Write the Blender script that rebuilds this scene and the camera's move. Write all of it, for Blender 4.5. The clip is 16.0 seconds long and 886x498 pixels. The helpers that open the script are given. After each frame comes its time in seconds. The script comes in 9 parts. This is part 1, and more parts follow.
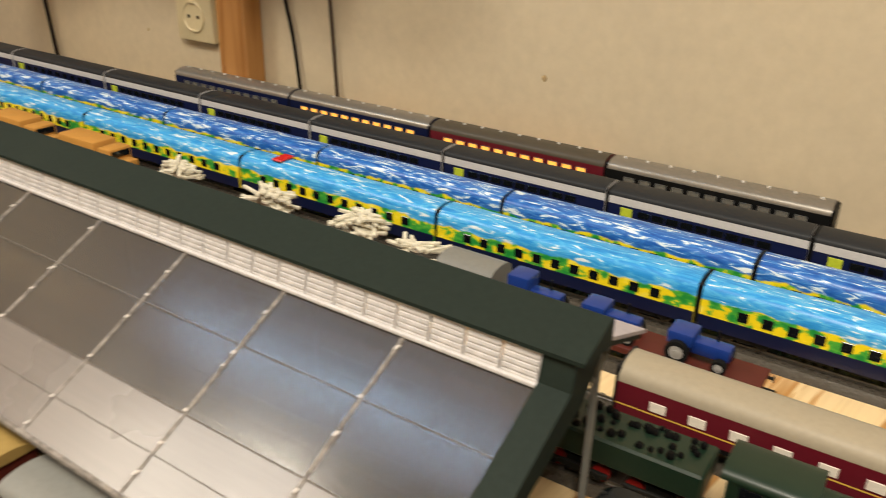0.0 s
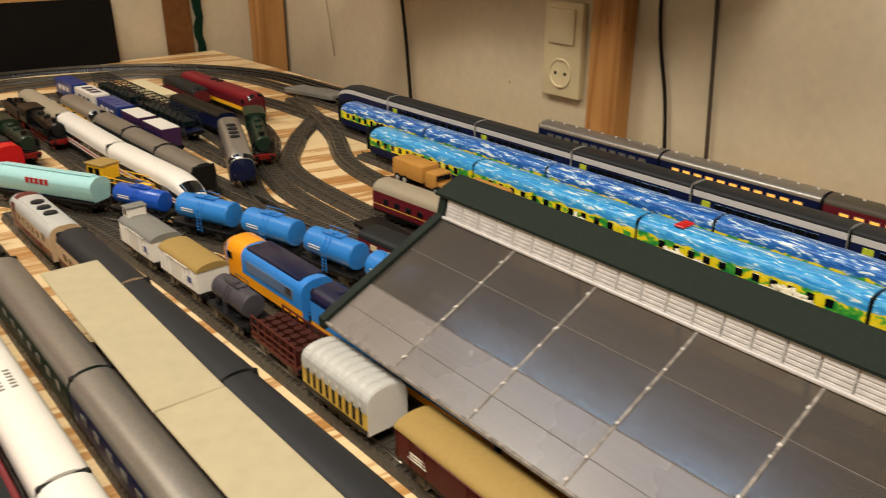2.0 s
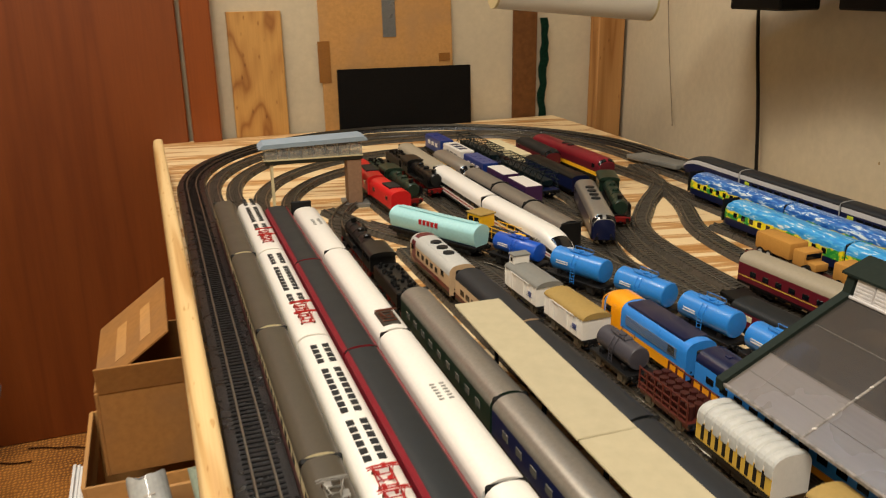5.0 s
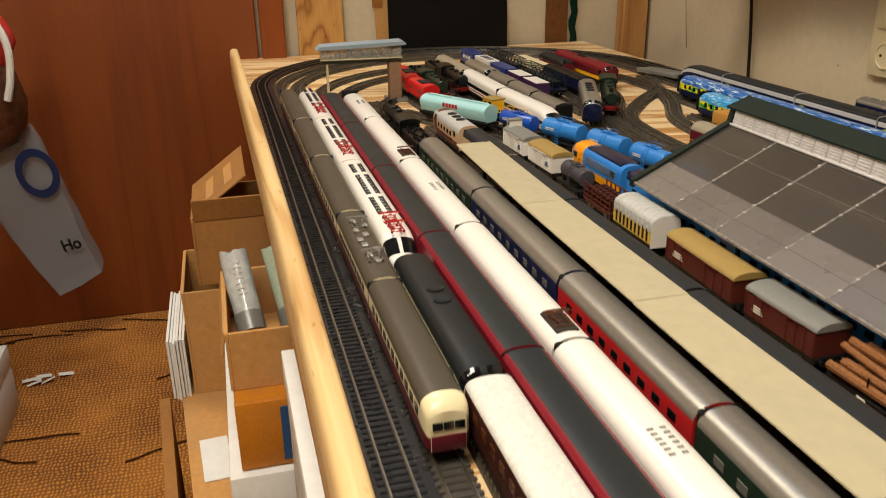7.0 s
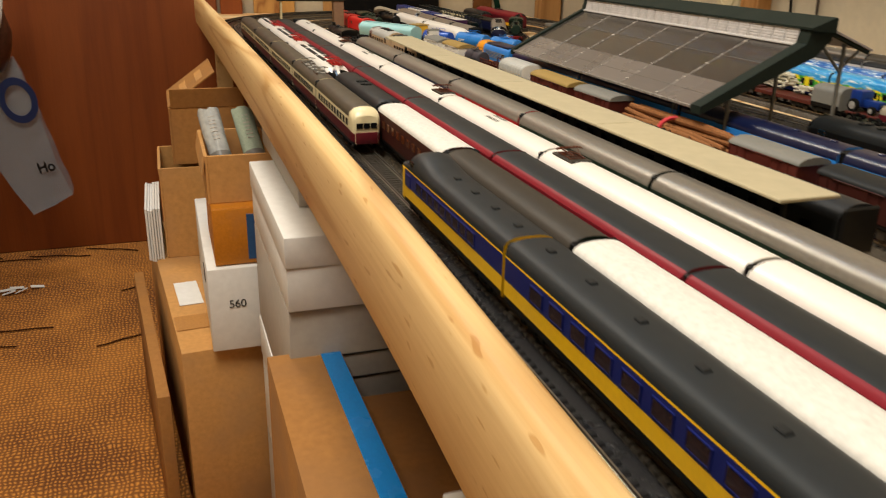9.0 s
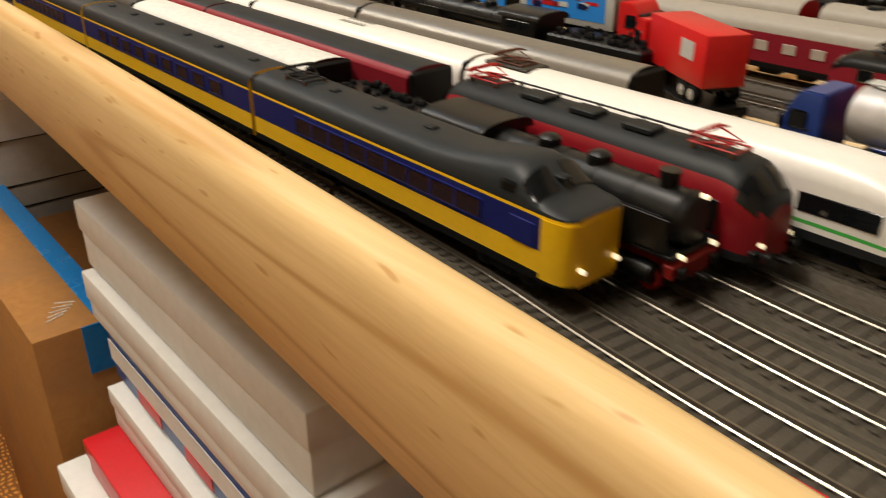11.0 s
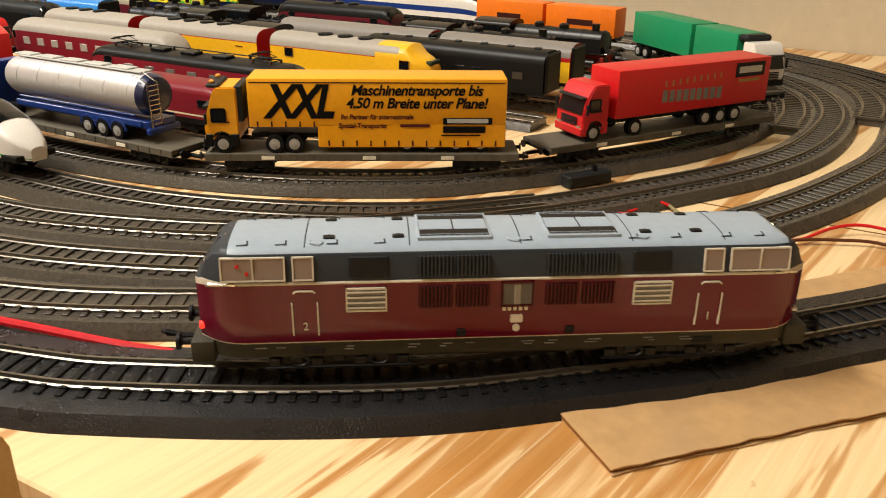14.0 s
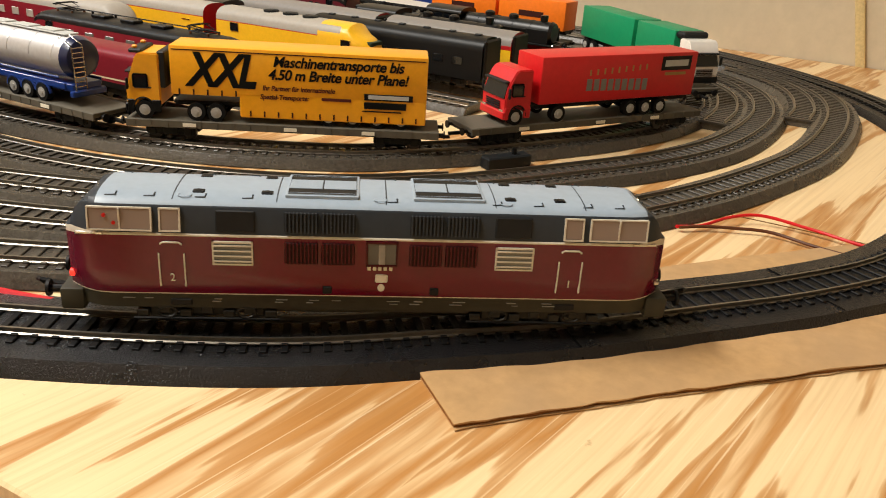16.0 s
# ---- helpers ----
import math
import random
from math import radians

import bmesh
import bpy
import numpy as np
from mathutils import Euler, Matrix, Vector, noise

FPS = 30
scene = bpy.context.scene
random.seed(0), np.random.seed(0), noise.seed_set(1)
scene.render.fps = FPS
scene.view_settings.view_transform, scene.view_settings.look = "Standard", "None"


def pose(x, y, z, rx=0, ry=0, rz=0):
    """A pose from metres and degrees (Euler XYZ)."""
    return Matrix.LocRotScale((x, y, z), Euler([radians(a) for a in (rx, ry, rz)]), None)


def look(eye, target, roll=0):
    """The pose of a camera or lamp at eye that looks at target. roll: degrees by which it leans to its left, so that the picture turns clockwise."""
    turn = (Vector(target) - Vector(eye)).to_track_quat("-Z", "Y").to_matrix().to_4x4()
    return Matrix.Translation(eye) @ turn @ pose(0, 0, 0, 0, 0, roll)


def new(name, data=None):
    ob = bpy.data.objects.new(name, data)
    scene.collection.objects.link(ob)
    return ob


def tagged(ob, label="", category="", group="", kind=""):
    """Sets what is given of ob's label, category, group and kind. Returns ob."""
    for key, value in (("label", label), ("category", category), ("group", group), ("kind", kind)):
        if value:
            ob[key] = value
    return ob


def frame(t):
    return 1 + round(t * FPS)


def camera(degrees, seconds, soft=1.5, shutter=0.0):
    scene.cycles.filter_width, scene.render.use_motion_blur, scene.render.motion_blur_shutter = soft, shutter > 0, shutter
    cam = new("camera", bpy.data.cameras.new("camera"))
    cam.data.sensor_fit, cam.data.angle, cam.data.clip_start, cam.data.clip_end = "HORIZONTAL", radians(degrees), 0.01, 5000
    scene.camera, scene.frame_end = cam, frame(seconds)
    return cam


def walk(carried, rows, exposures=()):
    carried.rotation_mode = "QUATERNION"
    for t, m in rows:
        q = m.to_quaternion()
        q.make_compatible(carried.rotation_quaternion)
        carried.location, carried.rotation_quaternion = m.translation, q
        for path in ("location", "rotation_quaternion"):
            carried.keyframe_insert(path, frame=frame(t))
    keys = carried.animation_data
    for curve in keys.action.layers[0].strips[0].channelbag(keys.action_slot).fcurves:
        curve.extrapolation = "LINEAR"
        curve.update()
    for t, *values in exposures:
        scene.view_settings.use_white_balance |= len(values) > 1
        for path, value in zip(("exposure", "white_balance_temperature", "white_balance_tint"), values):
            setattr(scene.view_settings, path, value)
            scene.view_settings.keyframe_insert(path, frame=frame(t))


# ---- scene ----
cam = camera(56.9, 16.0, soft=1.0, shutter=0.4)
PATH = [
    (0, (0.0371, -0.2851, 0.3213), (1.5581, 0.6949, -0.5297), 1.4),
    (0.5, (0.0045, -0.2489, 0.3294), (1.4405, 0.8691, -0.4986), 1.0),
    (1, (-0.0262, -0.2118, 0.3348), (1.3278, 1.0172, -0.4761), 0.9),
    (1.5, (-0.0534, -0.1855, 0.3394), (1.2076, 1.1475, -0.4556), 0.5),
    (2, (-0.0742, -0.1656, 0.3484), (1.1028, 1.2524, -0.4276), -0.0),
    (2.5, (-0.1005, -0.1439, 0.3620), (0.9835, 1.3631, -0.3840), -0.3),
    (3, (-0.1231, -0.1258, 0.3738), (0.8679, 1.4612, -0.3312), -0.7),
    (3.5, (-0.1303, -0.1186, 0.3774), (0.8007, 1.5254, -0.2776), -0.3),
    (4, (-0.1566, -0.1285, 0.3738), (0.6754, 1.5805, -0.2482), -0.2),
    (4.5, (-0.1774, -0.1312, 0.3765), (0.5556, 1.6238, -0.2395), -0.3),
    (5, (-0.1873, -0.1611, 0.3638), (0.4357, 1.6319, -0.2652), -0.8),
    (7.3, (-0.2304, -0.5040, 0.3074), (0.2389, 1.2964, -0.4263), -0.8),
    (7.5, (-0.2388, -0.5211, 0.2820), (0.2531, 1.2857, -0.4205), 0.0),
    (8, (-0.2644, -0.6467, 0.2385), (0.2392, 1.1734, -0.4201), 1.2),
    (8.2, (-0.2706, -0.6991, 0.2312), (0.2441, 1.1164, -0.4315), 1.4),
    (10.3, (-0.3186, -1.0018, 0.1783), (0.6394, 0.5232, -0.6897), 0.0),
    (10.5, (-0.3158, -1.0353, 0.1747), (0.7162, 0.4227, -0.7243), 0.5),
    (10.6, (-0.3195, -1.0534, 0.1692), (0.7465, 0.3866, -0.7208), 1.0),
    (11, (-0.3213, -1.1258, 0.1647), (0.8187, 0.2542, -0.7263), -0.2),
    (11.5, (-0.3213, -1.2064, 0.1602), (0.8967, 0.0856, -0.7588), -1.5),
    (12, (-0.3222, -1.3032, 0.1810), (1.0418, -0.1242, -0.6860), -1.2),
    (12.5, (-0.3204, -1.3955, 0.1810), (1.1596, -0.3465, -0.6620), -0.9),
    (13, (-0.3032, -1.4507, 0.1747), (1.2638, -0.5167, -0.6443), 1.5),
    (13.5, (-0.2987, -1.4788, 0.1692), (1.3083, -0.5868, -0.6188), 1.5),
    (14, (-0.2950, -1.5068, 0.1647), (1.3140, -0.6078, -0.6133), 0.7),
    (14.5, (-0.2996, -1.5150, 0.1620), (1.3094, -0.6150, -0.6140), 1.8),
    (15, (-0.2950, -1.5322, 0.1665), (1.3230, -0.6522, -0.6125), 3.2),
    (15.5, (-0.2860, -1.5539, 0.1611), (1.3480, -0.7079, -0.6229), 3.8),
    (16, (-0.2860, -1.5475, 0.1584), (1.3430, -0.6956, -0.6286), 3.8),
]
walk(cam, [(t, look(eye, target, roll)) for t, eye, target, roll in PATH],
     exposures=((0, -0.15, 6500, 10), (1.5, -0.3, 6500, 10), (4, -0.35, 6500, 10), (5, -0.38, 6500, 10), (7.5, -0.42, 6500, 10), (8.2, -0.42, 6500, 10), (10.5, -0.48, 6350, 10), (11.5, -0.38, 6400, 10), (12.5, -0.25, 6500, 10), (13.2, 0.04, 6500, 10),
                (14, 0.12, 6200, 10), (16, 0.13, 5950, 10)))

# ---- place ----
# ---------------------------------------------------------------- light
world = bpy.data.worlds.new("world")
scene.world = world
world.use_nodes = True
world.node_tree.nodes["Background"].inputs[0].default_value = (0.9, 0.85, 0.75, 1)
world.node_tree.nodes["Background"].inputs[1].default_value = 0.003


def area_lamp(name, eye, target, sx, sy, watts, rgb):
    data = bpy.data.lights.new(name, "AREA")
    data.shape, data.size, data.size_y = "RECTANGLE", sx, sy
    data.energy, data.color = watts, rgb
    ob = new(name, data)
    ob.matrix_world = look(eye, target)
    return ob


# a warm ceiling luminaire over the aisle, a cold tube over the far end of the layout
area_lamp("ceiling_light", (-0.62, -0.55, 1.70), (-0.55, -0.5, 0), 0.30, 1.2, 62, (1.0, 0.90, 0.75))
# unseen second lamp, added because the door end needs the light
area_lamp("ceiling_light", (-0.42, 1.35, 1.70), (-0.40, 1.3, 0), 0.30, 0.8, 26, (1.0, 0.90, 0.75))
area_lamp("tube_light", (0.08, 1.05, 1.70), (0.08, 1.0, 0), 0.05, 1.2, 4.5, (0.50, 0.73, 1.0))

# ---------------------------------------------------------------- materials
MATS = {}


def lin(h):
    c = [int(h[i:i + 2], 16) / 255 for i in (0, 2, 4)]
    return tuple(v / 12.92 if v <= 0.04045 else ((v + 0.055) / 1.055) ** 2.4 for v in c)


def node(nt, kind, **sets):
    n = nt.nodes.new(kind)
    for k, v in sets.items():
        n.inputs[k.replace("_", " ")].default_value = v
    return n


def paint(key, hexa, rough=0.4, metal=0.0, grain=300.0, vary=0.12, bump=0.0, coat=0.0, wear=0.0, dust=0.05):
    """Painted or moulded surface with fine mottling, a second broad scale of dulling, and light relief."""
    if key in MATS:
        return MATS[key]
    m = bpy.data.materials.new(key)
    m.use_nodes = True
    nt = m.node_tree
    b = nt.nodes["Principled BSDF"]
    rgb = lin(hexa)
    tc = nt.nodes.new("ShaderNodeTexCoord")
    n1 = node(nt, "ShaderNodeTexNoise", Scale=grain, Detail=4.0, Roughness=0.6)
    n2 = node(nt, "ShaderNodeTexNoise", Scale=grain * 0.08, Detail=3.0, Roughness=0.55)
    nt.links.new(tc.outputs["Object"], n1.inputs["Vector"])
    nt.links.new(tc.outputs["Object"], n2.inputs["Vector"])
    r1 = nt.nodes.new("ShaderNodeValToRGB")
    r1.color_ramp.elements[0].position, r1.color_ramp.elements[1].position = 0.3, 0.7
    lo = tuple(v * (1 - vary) for v in rgb)
    hi = tuple(min(1, v * (1 + vary) + 0.001) for v in rgb)
    r1.color_ramp.elements[0].color, r1.color_ramp.elements[1].color = (*lo, 1), (*hi, 1)
    nt.links.new(n1.outputs["Fac"], r1.inputs["Fac"])
    mix = nt.nodes.new("ShaderNodeMix")
    mix.data_type = "RGBA"
    grey = sum(rgb) / 3
    mix.inputs["B"].default_value = (*[0.75 * v + 0.25 * (0.5 * grey + 0.003) for v in rgb], 1)
    nt.links.new(r1.outputs["Color"], mix.inputs["A"])
    mr = node(nt, "ShaderNodeMapRange")
    mr.inputs["From Min"].default_value, mr.inputs["From Max"].default_value = 0.45, 0.75
    mr.inputs["To Min"].default_value, mr.inputs["To Max"].default_value = 0.0, dust * 5
    nt.links.new(n2.outputs["Fac"], mr.inputs["Value"])
    nt.links.new(mr.outputs["Result"], mix.inputs["Factor"])
    nt.links.new(mix.outputs["Result"], b.inputs["Base Color"])
    rr = node(nt, "ShaderNodeMapRange")
    rr.inputs["To Min"].default_value, rr.inputs["To Max"].default_value = max(0.03, rough - 0.08), min(1, rough + 0.1)
    nt.links.new(n2.outputs["Fac"], rr.inputs["Value"])
    nt.links.new(rr.outputs["Result"], b.inputs["Roughness"])
    b.inputs["Metallic"].default_value = metal
    b.inputs["Coat Weight"].default_value = coat
    b.inputs["Specular IOR Level"].default_value = 0.45 if rough < 0.4 else 0.24 if rough < 0.55 else 0.14
    if bump:
        bp = node(nt, "ShaderNodeBump", Strength=min(1.0, bump), Distance=0.0006)
        nt.links.new(n1.outputs["Fac"], bp.inputs["Height"])
        nt.links.new(bp.outputs["Normal"], b.inputs["Normal"])
    MATS[key] = m
    return m


def wood(key, pale, dark, scale=6.0, axis=1, rough=0.45, stretch=0.06, rings=14.0, knots=True, bump=0.15, turn=0.0, detail=2.0, ragged=0.45):
    """Sawn softwood: growth rings cut lengthwise along axis, fine grain, a few knots."""
    if key in MATS:
        return MATS[key]
    m = bpy.data.materials.new(key)
    m.use_nodes = True
    nt = m.node_tree
    b = nt.nodes["Principled BSDF"]
    tc = nt.nodes.new("ShaderNodeTexCoord")
    tr = nt.nodes.new("ShaderNodeMapping")
    tr.inputs["Rotation"].default_value = (0, 0, radians(turn))
    nt.links.new(tc.outputs["Object"], tr.inputs["Vector"])
    mp = nt.nodes.new("ShaderNodeMapping")
    s = [1.0, 1.0, 1.0]
    s[axis] = stretch
    mp.inputs["Scale"].default_value = [v * scale for v in s]
    nt.links.new(tr.outputs["Vector"], mp.inputs["Vector"])
    n0 = node(nt, "ShaderNodeTexNoise", Scale=1.6, Detail=detail, Roughness=ragged)
    nt.links.new(mp.outputs["Vector"], n0.inputs["Vector"])
    mul = nt.nodes.new("ShaderNodeMath")
    mul.operation = "MULTIPLY"
    mul.inputs[1].default_value = rings
    nt.links.new(n0.outputs["Fac"], mul.inputs[0])
    fr = nt.nodes.new("ShaderNodeMath")
    fr.operation = "PINGPONG"
    fr.inputs[1].default_value = 1.0
    nt.links.new(mul.outputs[0], fr.inputs[0])
    mp2 = nt.nodes.new("ShaderNodeMapping")
    s2 = [1.0, 1.0, 1.0]
    s2[axis] = 0.02
    mp2.inputs["Scale"].default_value = [v * 420 for v in s2]
    nt.links.new(tr.outputs["Vector"], mp2.inputs["Vector"])
    n1 = node(nt, "ShaderNodeTexNoise", Scale=1.0, Detail=3.0)
    nt.links.new(mp2.outputs["Vector"], n1.inputs["Vector"])
    ramp = nt.nodes.new("ShaderNodeValToRGB")
    e = ramp.color_ramp.elements
    e[0].position, e[0].color = 0.25, (*lin(pale), 1)
    e[1].position, e[1].color = 1.0, (*lin(dark), 1)
    mid = e.new(0.72)
    mid.color = (*[0.65 * a + 0.35 * c for a, c in zip(lin(pale), lin(dark))], 1)
    nt.links.new(fr.outputs[0], ramp.inputs["Fac"])
    mix = nt.nodes.new("ShaderNodeMix")
    mix.data_type, mix.blend_type = "RGBA", "MULTIPLY"
    mix.inputs["Factor"].default_value = 0.45
    g = nt.nodes.new("ShaderNodeValToRGB")
    g.color_ramp.elements[0].position, g.color_ramp.elements[0].color = 0.3, (0.72, 0.66, 0.58, 1)
    g.color_ramp.elements[1].position, g.color_ramp.elements[1].color = 0.6, (1, 1, 1, 1)
    nt.links.new(n1.outputs["Fac"], g.inputs["Fac"])
    nt.links.new(ramp.outputs["Color"], mix.inputs["A"])
    nt.links.new(g.outputs["Color"], mix.inputs["B"])
    last = mix.outputs["Result"]
    if knots:
        mp3 = nt.nodes.new("ShaderNodeMapping")
        s3 = [60.0, 60.0, 60.0]
        s3[axis] = 22.0
        mp3.inputs["Scale"].default_value = s3
        nt.links.new(tc.outputs["Object"], mp3.inputs["Vector"])
        v = node(nt, "ShaderNodeTexVoronoi", Scale=1.0)
        nt.links.new(mp3.outputs["Vector"], v.inputs["Vector"])
        kr = nt.nodes.new("ShaderNodeValToRGB")
        kr.color_ramp.elements[0].position, kr.color_ramp.elements[0].color = 0.06, (0.42, 0.27, 0.15, 1)
        kr.color_ramp.elements[1].position, kr.color_ramp.elements[1].color = 0.16, (1, 1, 1, 1)
        nt.links.new(v.outputs["Distance"], kr.inputs["Fac"])
        km = nt.nodes.new("ShaderNodeMix")
        km.data_type, km.blend_type = "RGBA", "MULTIPLY"
        km.inputs["Factor"].default_value = 0.7
        nt.links.new(last, km.inputs["A"])
        nt.links.new(kr.outputs["Color"], km.inputs["B"])
        last = km.outputs["Result"]
    nt.links.new(last, b.inputs["Base Color"])
    b.inputs["Roughness"].default_value = rough
    bp = node(nt, "ShaderNodeBump", Strength=bump, Distance=0.0005)
    nt.links.new(n1.outputs["Fac"], bp.inputs["Height"])
    nt.links.new(bp.outputs["Normal"], b.inputs["Normal"])
    MATS[key] = m
    return m


def plywood(key, pale, dark, turn):
    """Rotary-cut plywood face: long brown bands with sharp edges on a pale ground, thin pale scratches of grain in them."""
    m = bpy.data.materials.new(key)
    m.use_nodes = True
    nt = m.node_tree
    b = nt.nodes["Principled BSDF"]
    tc = nt.nodes.new("ShaderNodeTexCoord")
    tr = nt.nodes.new("ShaderNodeMapping")
    tr.inputs["Rotation"].default_value = (0, 0, radians(turn))
    nt.links.new(tc.outputs["Object"], tr.inputs["Vector"])

    def layer(sx, sy, detail, rough, dist=0.0):
        mp = nt.nodes.new("ShaderNodeMapping")
        mp.inputs["Scale"].default_value = (sx, sy, 1.0)
        nt.links.new(tr.outputs["Vector"], mp.inputs["Vector"])
        n = node(nt, "ShaderNodeTexNoise", Scale=1.0, Detail=detail, Roughness=rough, Distortion=dist)
        nt.links.new(mp.outputs["Vector"], n.inputs["Vector"])
        return n
    n = layer(2.4, 34.0, 5.0, 0.5, 0.25)
    r = nt.nodes.new("ShaderNodeValToRGB")
    e = r.color_ramp.elements
    e[0].position, e[0].color = 0.40, (*lin(pale), 1)
    e[1].position, e[1].color = 0.74, (*[0.8 * v for v in lin(dark)], 1)
    for at, w in ((0.498, 0.08), (0.510, 0.75), (0.54, 1.0), (0.57, 0.70), (0.595, 0.30), (0.603, 0.85), (0.64, 1.0)):
        k = e.new(at)
        k.color = (*[(1 - w) * a + w * c for a, c in zip(lin(pale), lin(dark))], 1)
    nt.links.new(n.outputs["Fac"], r.inputs["Fac"])
    f = layer(9.0, 420.0, 3.0, 0.6)
    g = nt.nodes.new("ShaderNodeValToRGB")
    g.color_ramp.elements[0].position, g.color_ramp.elements[0].color = 0.32, (0.80, 0.74, 0.66, 1)
    g.color_ramp.elements[1].position, g.color_ramp.elements[1].color = 0.55, (1, 1, 1, 1)
    nt.links.new(f.outputs["Fac"], g.inputs["Fac"])
    mx = nt.nodes.new("ShaderNodeMix")
    mx.data_type, mx.blend_type = "RGBA", "MULTIPLY"
    mx.inputs["Factor"].default_value = 0.5
    nt.links.new(r.outputs["Color"], mx.inputs["A"])
    nt.links.new(g.outputs["Color"], mx.inputs["B"])
    s = layer(60.0, 60.0, 5.0, 0.7)
    sp = nt.nodes.new("ShaderNodeValToRGB")
    sp.color_ramp.elements[0].position, sp.color_ramp.elements[0].color = 0.27, (0.45, 0.36, 0.28, 1)
    sp.color_ramp.elements[1].position, sp.color_ramp.elements[1].color = 0.34, (1, 1, 1, 1)
    nt.links.new(s.outputs["Fac"], sp.inputs["Fac"])
    m2 = nt.nodes.new("ShaderNodeMix")
    m2.data_type, m2.blend_type = "RGBA", "MULTIPLY"
    m2.inputs["Factor"].default_value = 0.6
    nt.links.new(mx.outputs["Result"], m2.inputs["A"])
    nt.links.new(sp.outputs["Color"], m2.inputs["B"])
    c = layer(5.0, 700.0, 2.0, 0.5, 0.6)
    cr = nt.nodes.new("ShaderNodeValToRGB")
    cr.color_ramp.elements[0].position, cr.color_ramp.elements[0].color = 0.64, (0, 0, 0, 1)
    cr.color_ramp.elements[1].position, cr.color_ramp.elements[1].color = 0.70, (1, 1, 1, 1)
    nt.links.new(c.outputs["Fac"], cr.inputs["Fac"])
    am = nt.nodes.new("ShaderNodeMath")
    am.operation = "MULTIPLY"
    am.inputs[1].default_value = 0.55
    nt.links.new(cr.outputs["Color"], am.inputs[0])
    m3 = nt.nodes.new("ShaderNodeMix")
    m3.data_type = "RGBA"
    m3.inputs["B"].default_value = (*lin("f2ddb4"), 1)
    nt.links.new(am.outputs[0], m3.inputs["Factor"])
    nt.links.new(m2.outputs["Result"], m3.inputs["A"])
    nt.links.new(m3.outputs["Result"], b.inputs["Base Color"])
    b.inputs["Roughness"].default_value = 0.42
    bp = node(nt, "ShaderNodeBump", Strength=0.12, Distance=0.0004)
    nt.links.new(f.outputs["Fac"], bp.inputs["Height"])
    nt.links.new(bp.outputs["Normal"], b.inputs["Normal"])
    MATS[key] = m
    return m


def pine_face(key, pale, dark):
    """Planed pine board lying along y: contour grain, long soft streaks and short dark resin dashes."""
    m = bpy.data.materials.new(key)
    m.use_nodes = True
    nt = m.node_tree
    b = nt.nodes["Principled BSDF"]
    tc = nt.nodes.new("ShaderNodeTexCoord")

    def layer(sx, sy, sz, detail, rough, dist=0.0):
        mp = nt.nodes.new("ShaderNodeMapping")
        mp.inputs["Scale"].default_value = (sx, sy, sz)
        nt.links.new(tc.outputs["Object"], mp.inputs["Vector"])
        n = node(nt, "ShaderNodeTexNoise", Scale=1.0, Detail=detail, Roughness=rough, Distortion=dist)
        nt.links.new(mp.outputs["Vector"], n.inputs["Vector"])
        return n

    def ramp(src, stops):
        r = nt.nodes.new("ShaderNodeValToRGB")
        e = r.color_ramp.elements
        e[0].position, e[0].color = stops[0][0], (*stops[0][1], 1)
        e[1].position, e[1].color = stops[-1][0], (*stops[-1][1], 1)
        for at, c in stops[1:-1]:
            e.new(at).color = (*c, 1)
        nt.links.new(src, r.inputs["Fac"])
        return r

    def times(a, c, amount):
        x = nt.nodes.new("ShaderNodeMix")
        x.data_type, x.blend_type = "RGBA", "MULTIPLY"
        x.inputs["Factor"].default_value = amount
        nt.links.new(a.outputs[0] if a.bl_idname == "ShaderNodeValToRGB" else a.outputs["Result"], x.inputs["A"])
        nt.links.new(c.outputs["Color"], x.inputs["B"])
        return x
    rings = layer(20.0, 1.1, 20.0, 1.0, 0.4, 0.15)
    up = nt.nodes.new("ShaderNodeMath")
    up.operation = "MULTIPLY"
    up.inputs[1].default_value = 24.0
    nt.links.new(rings.outputs["Fac"], up.inputs[0])
    wave = nt.nodes.new("ShaderNodeMath")
    wave.operation = "SINE"
    nt.links.new(up.outputs[0], wave.inputs[0])
    fit_ = node(nt, "ShaderNodeMapRange")
    fit_.inputs["From Min"].default_value, fit_.inputs["From Max"].default_value = -1.0, 1.0
    nt.links.new(wave.outputs[0], fit_.inputs["Value"])
    p, d = lin(pale), lin(dark)
    mid = tuple(0.45 * a + 0.55 * c for a, c in zip(p, d))
    c1 = ramp(fit_.outputs["Result"], [(0.0, p), (0.70, p), (0.92, tuple(0.85 * a + 0.15 * c for a, c in zip(p, d))), (1.0, mid)])
    streak = ramp(layer(420.0, 5.0, 420.0, 3.0, 0.6).outputs["Fac"], [(0.3, (0.86, 0.80, 0.72)), (0.6, (1, 1, 1))])
    dash = ramp(layer(260.0, 46.0, 260.0, 0.0, 0.4).outputs["Fac"], [(0.745, (1, 1, 1)), (0.80, (0.70, 0.55, 0.38))])
    broad = ramp(layer(9.0, 2.4, 9.0, 3.0, 0.5).outputs["Fac"], [(0.3, (0.90, 0.83, 0.74)), (0.60, (1, 1, 1))])
    out = times(times(times(c1, streak, 0.6), dash, 0.75), broad, 0.8)
    nt.links.new(out.outputs["Result"], b.inputs["Base Color"])
    b.inputs["Roughness"].default_value = 0.45
    b.inputs["Specular IOR Level"].default_value = 0.35
    MATS[key] = m
    return m


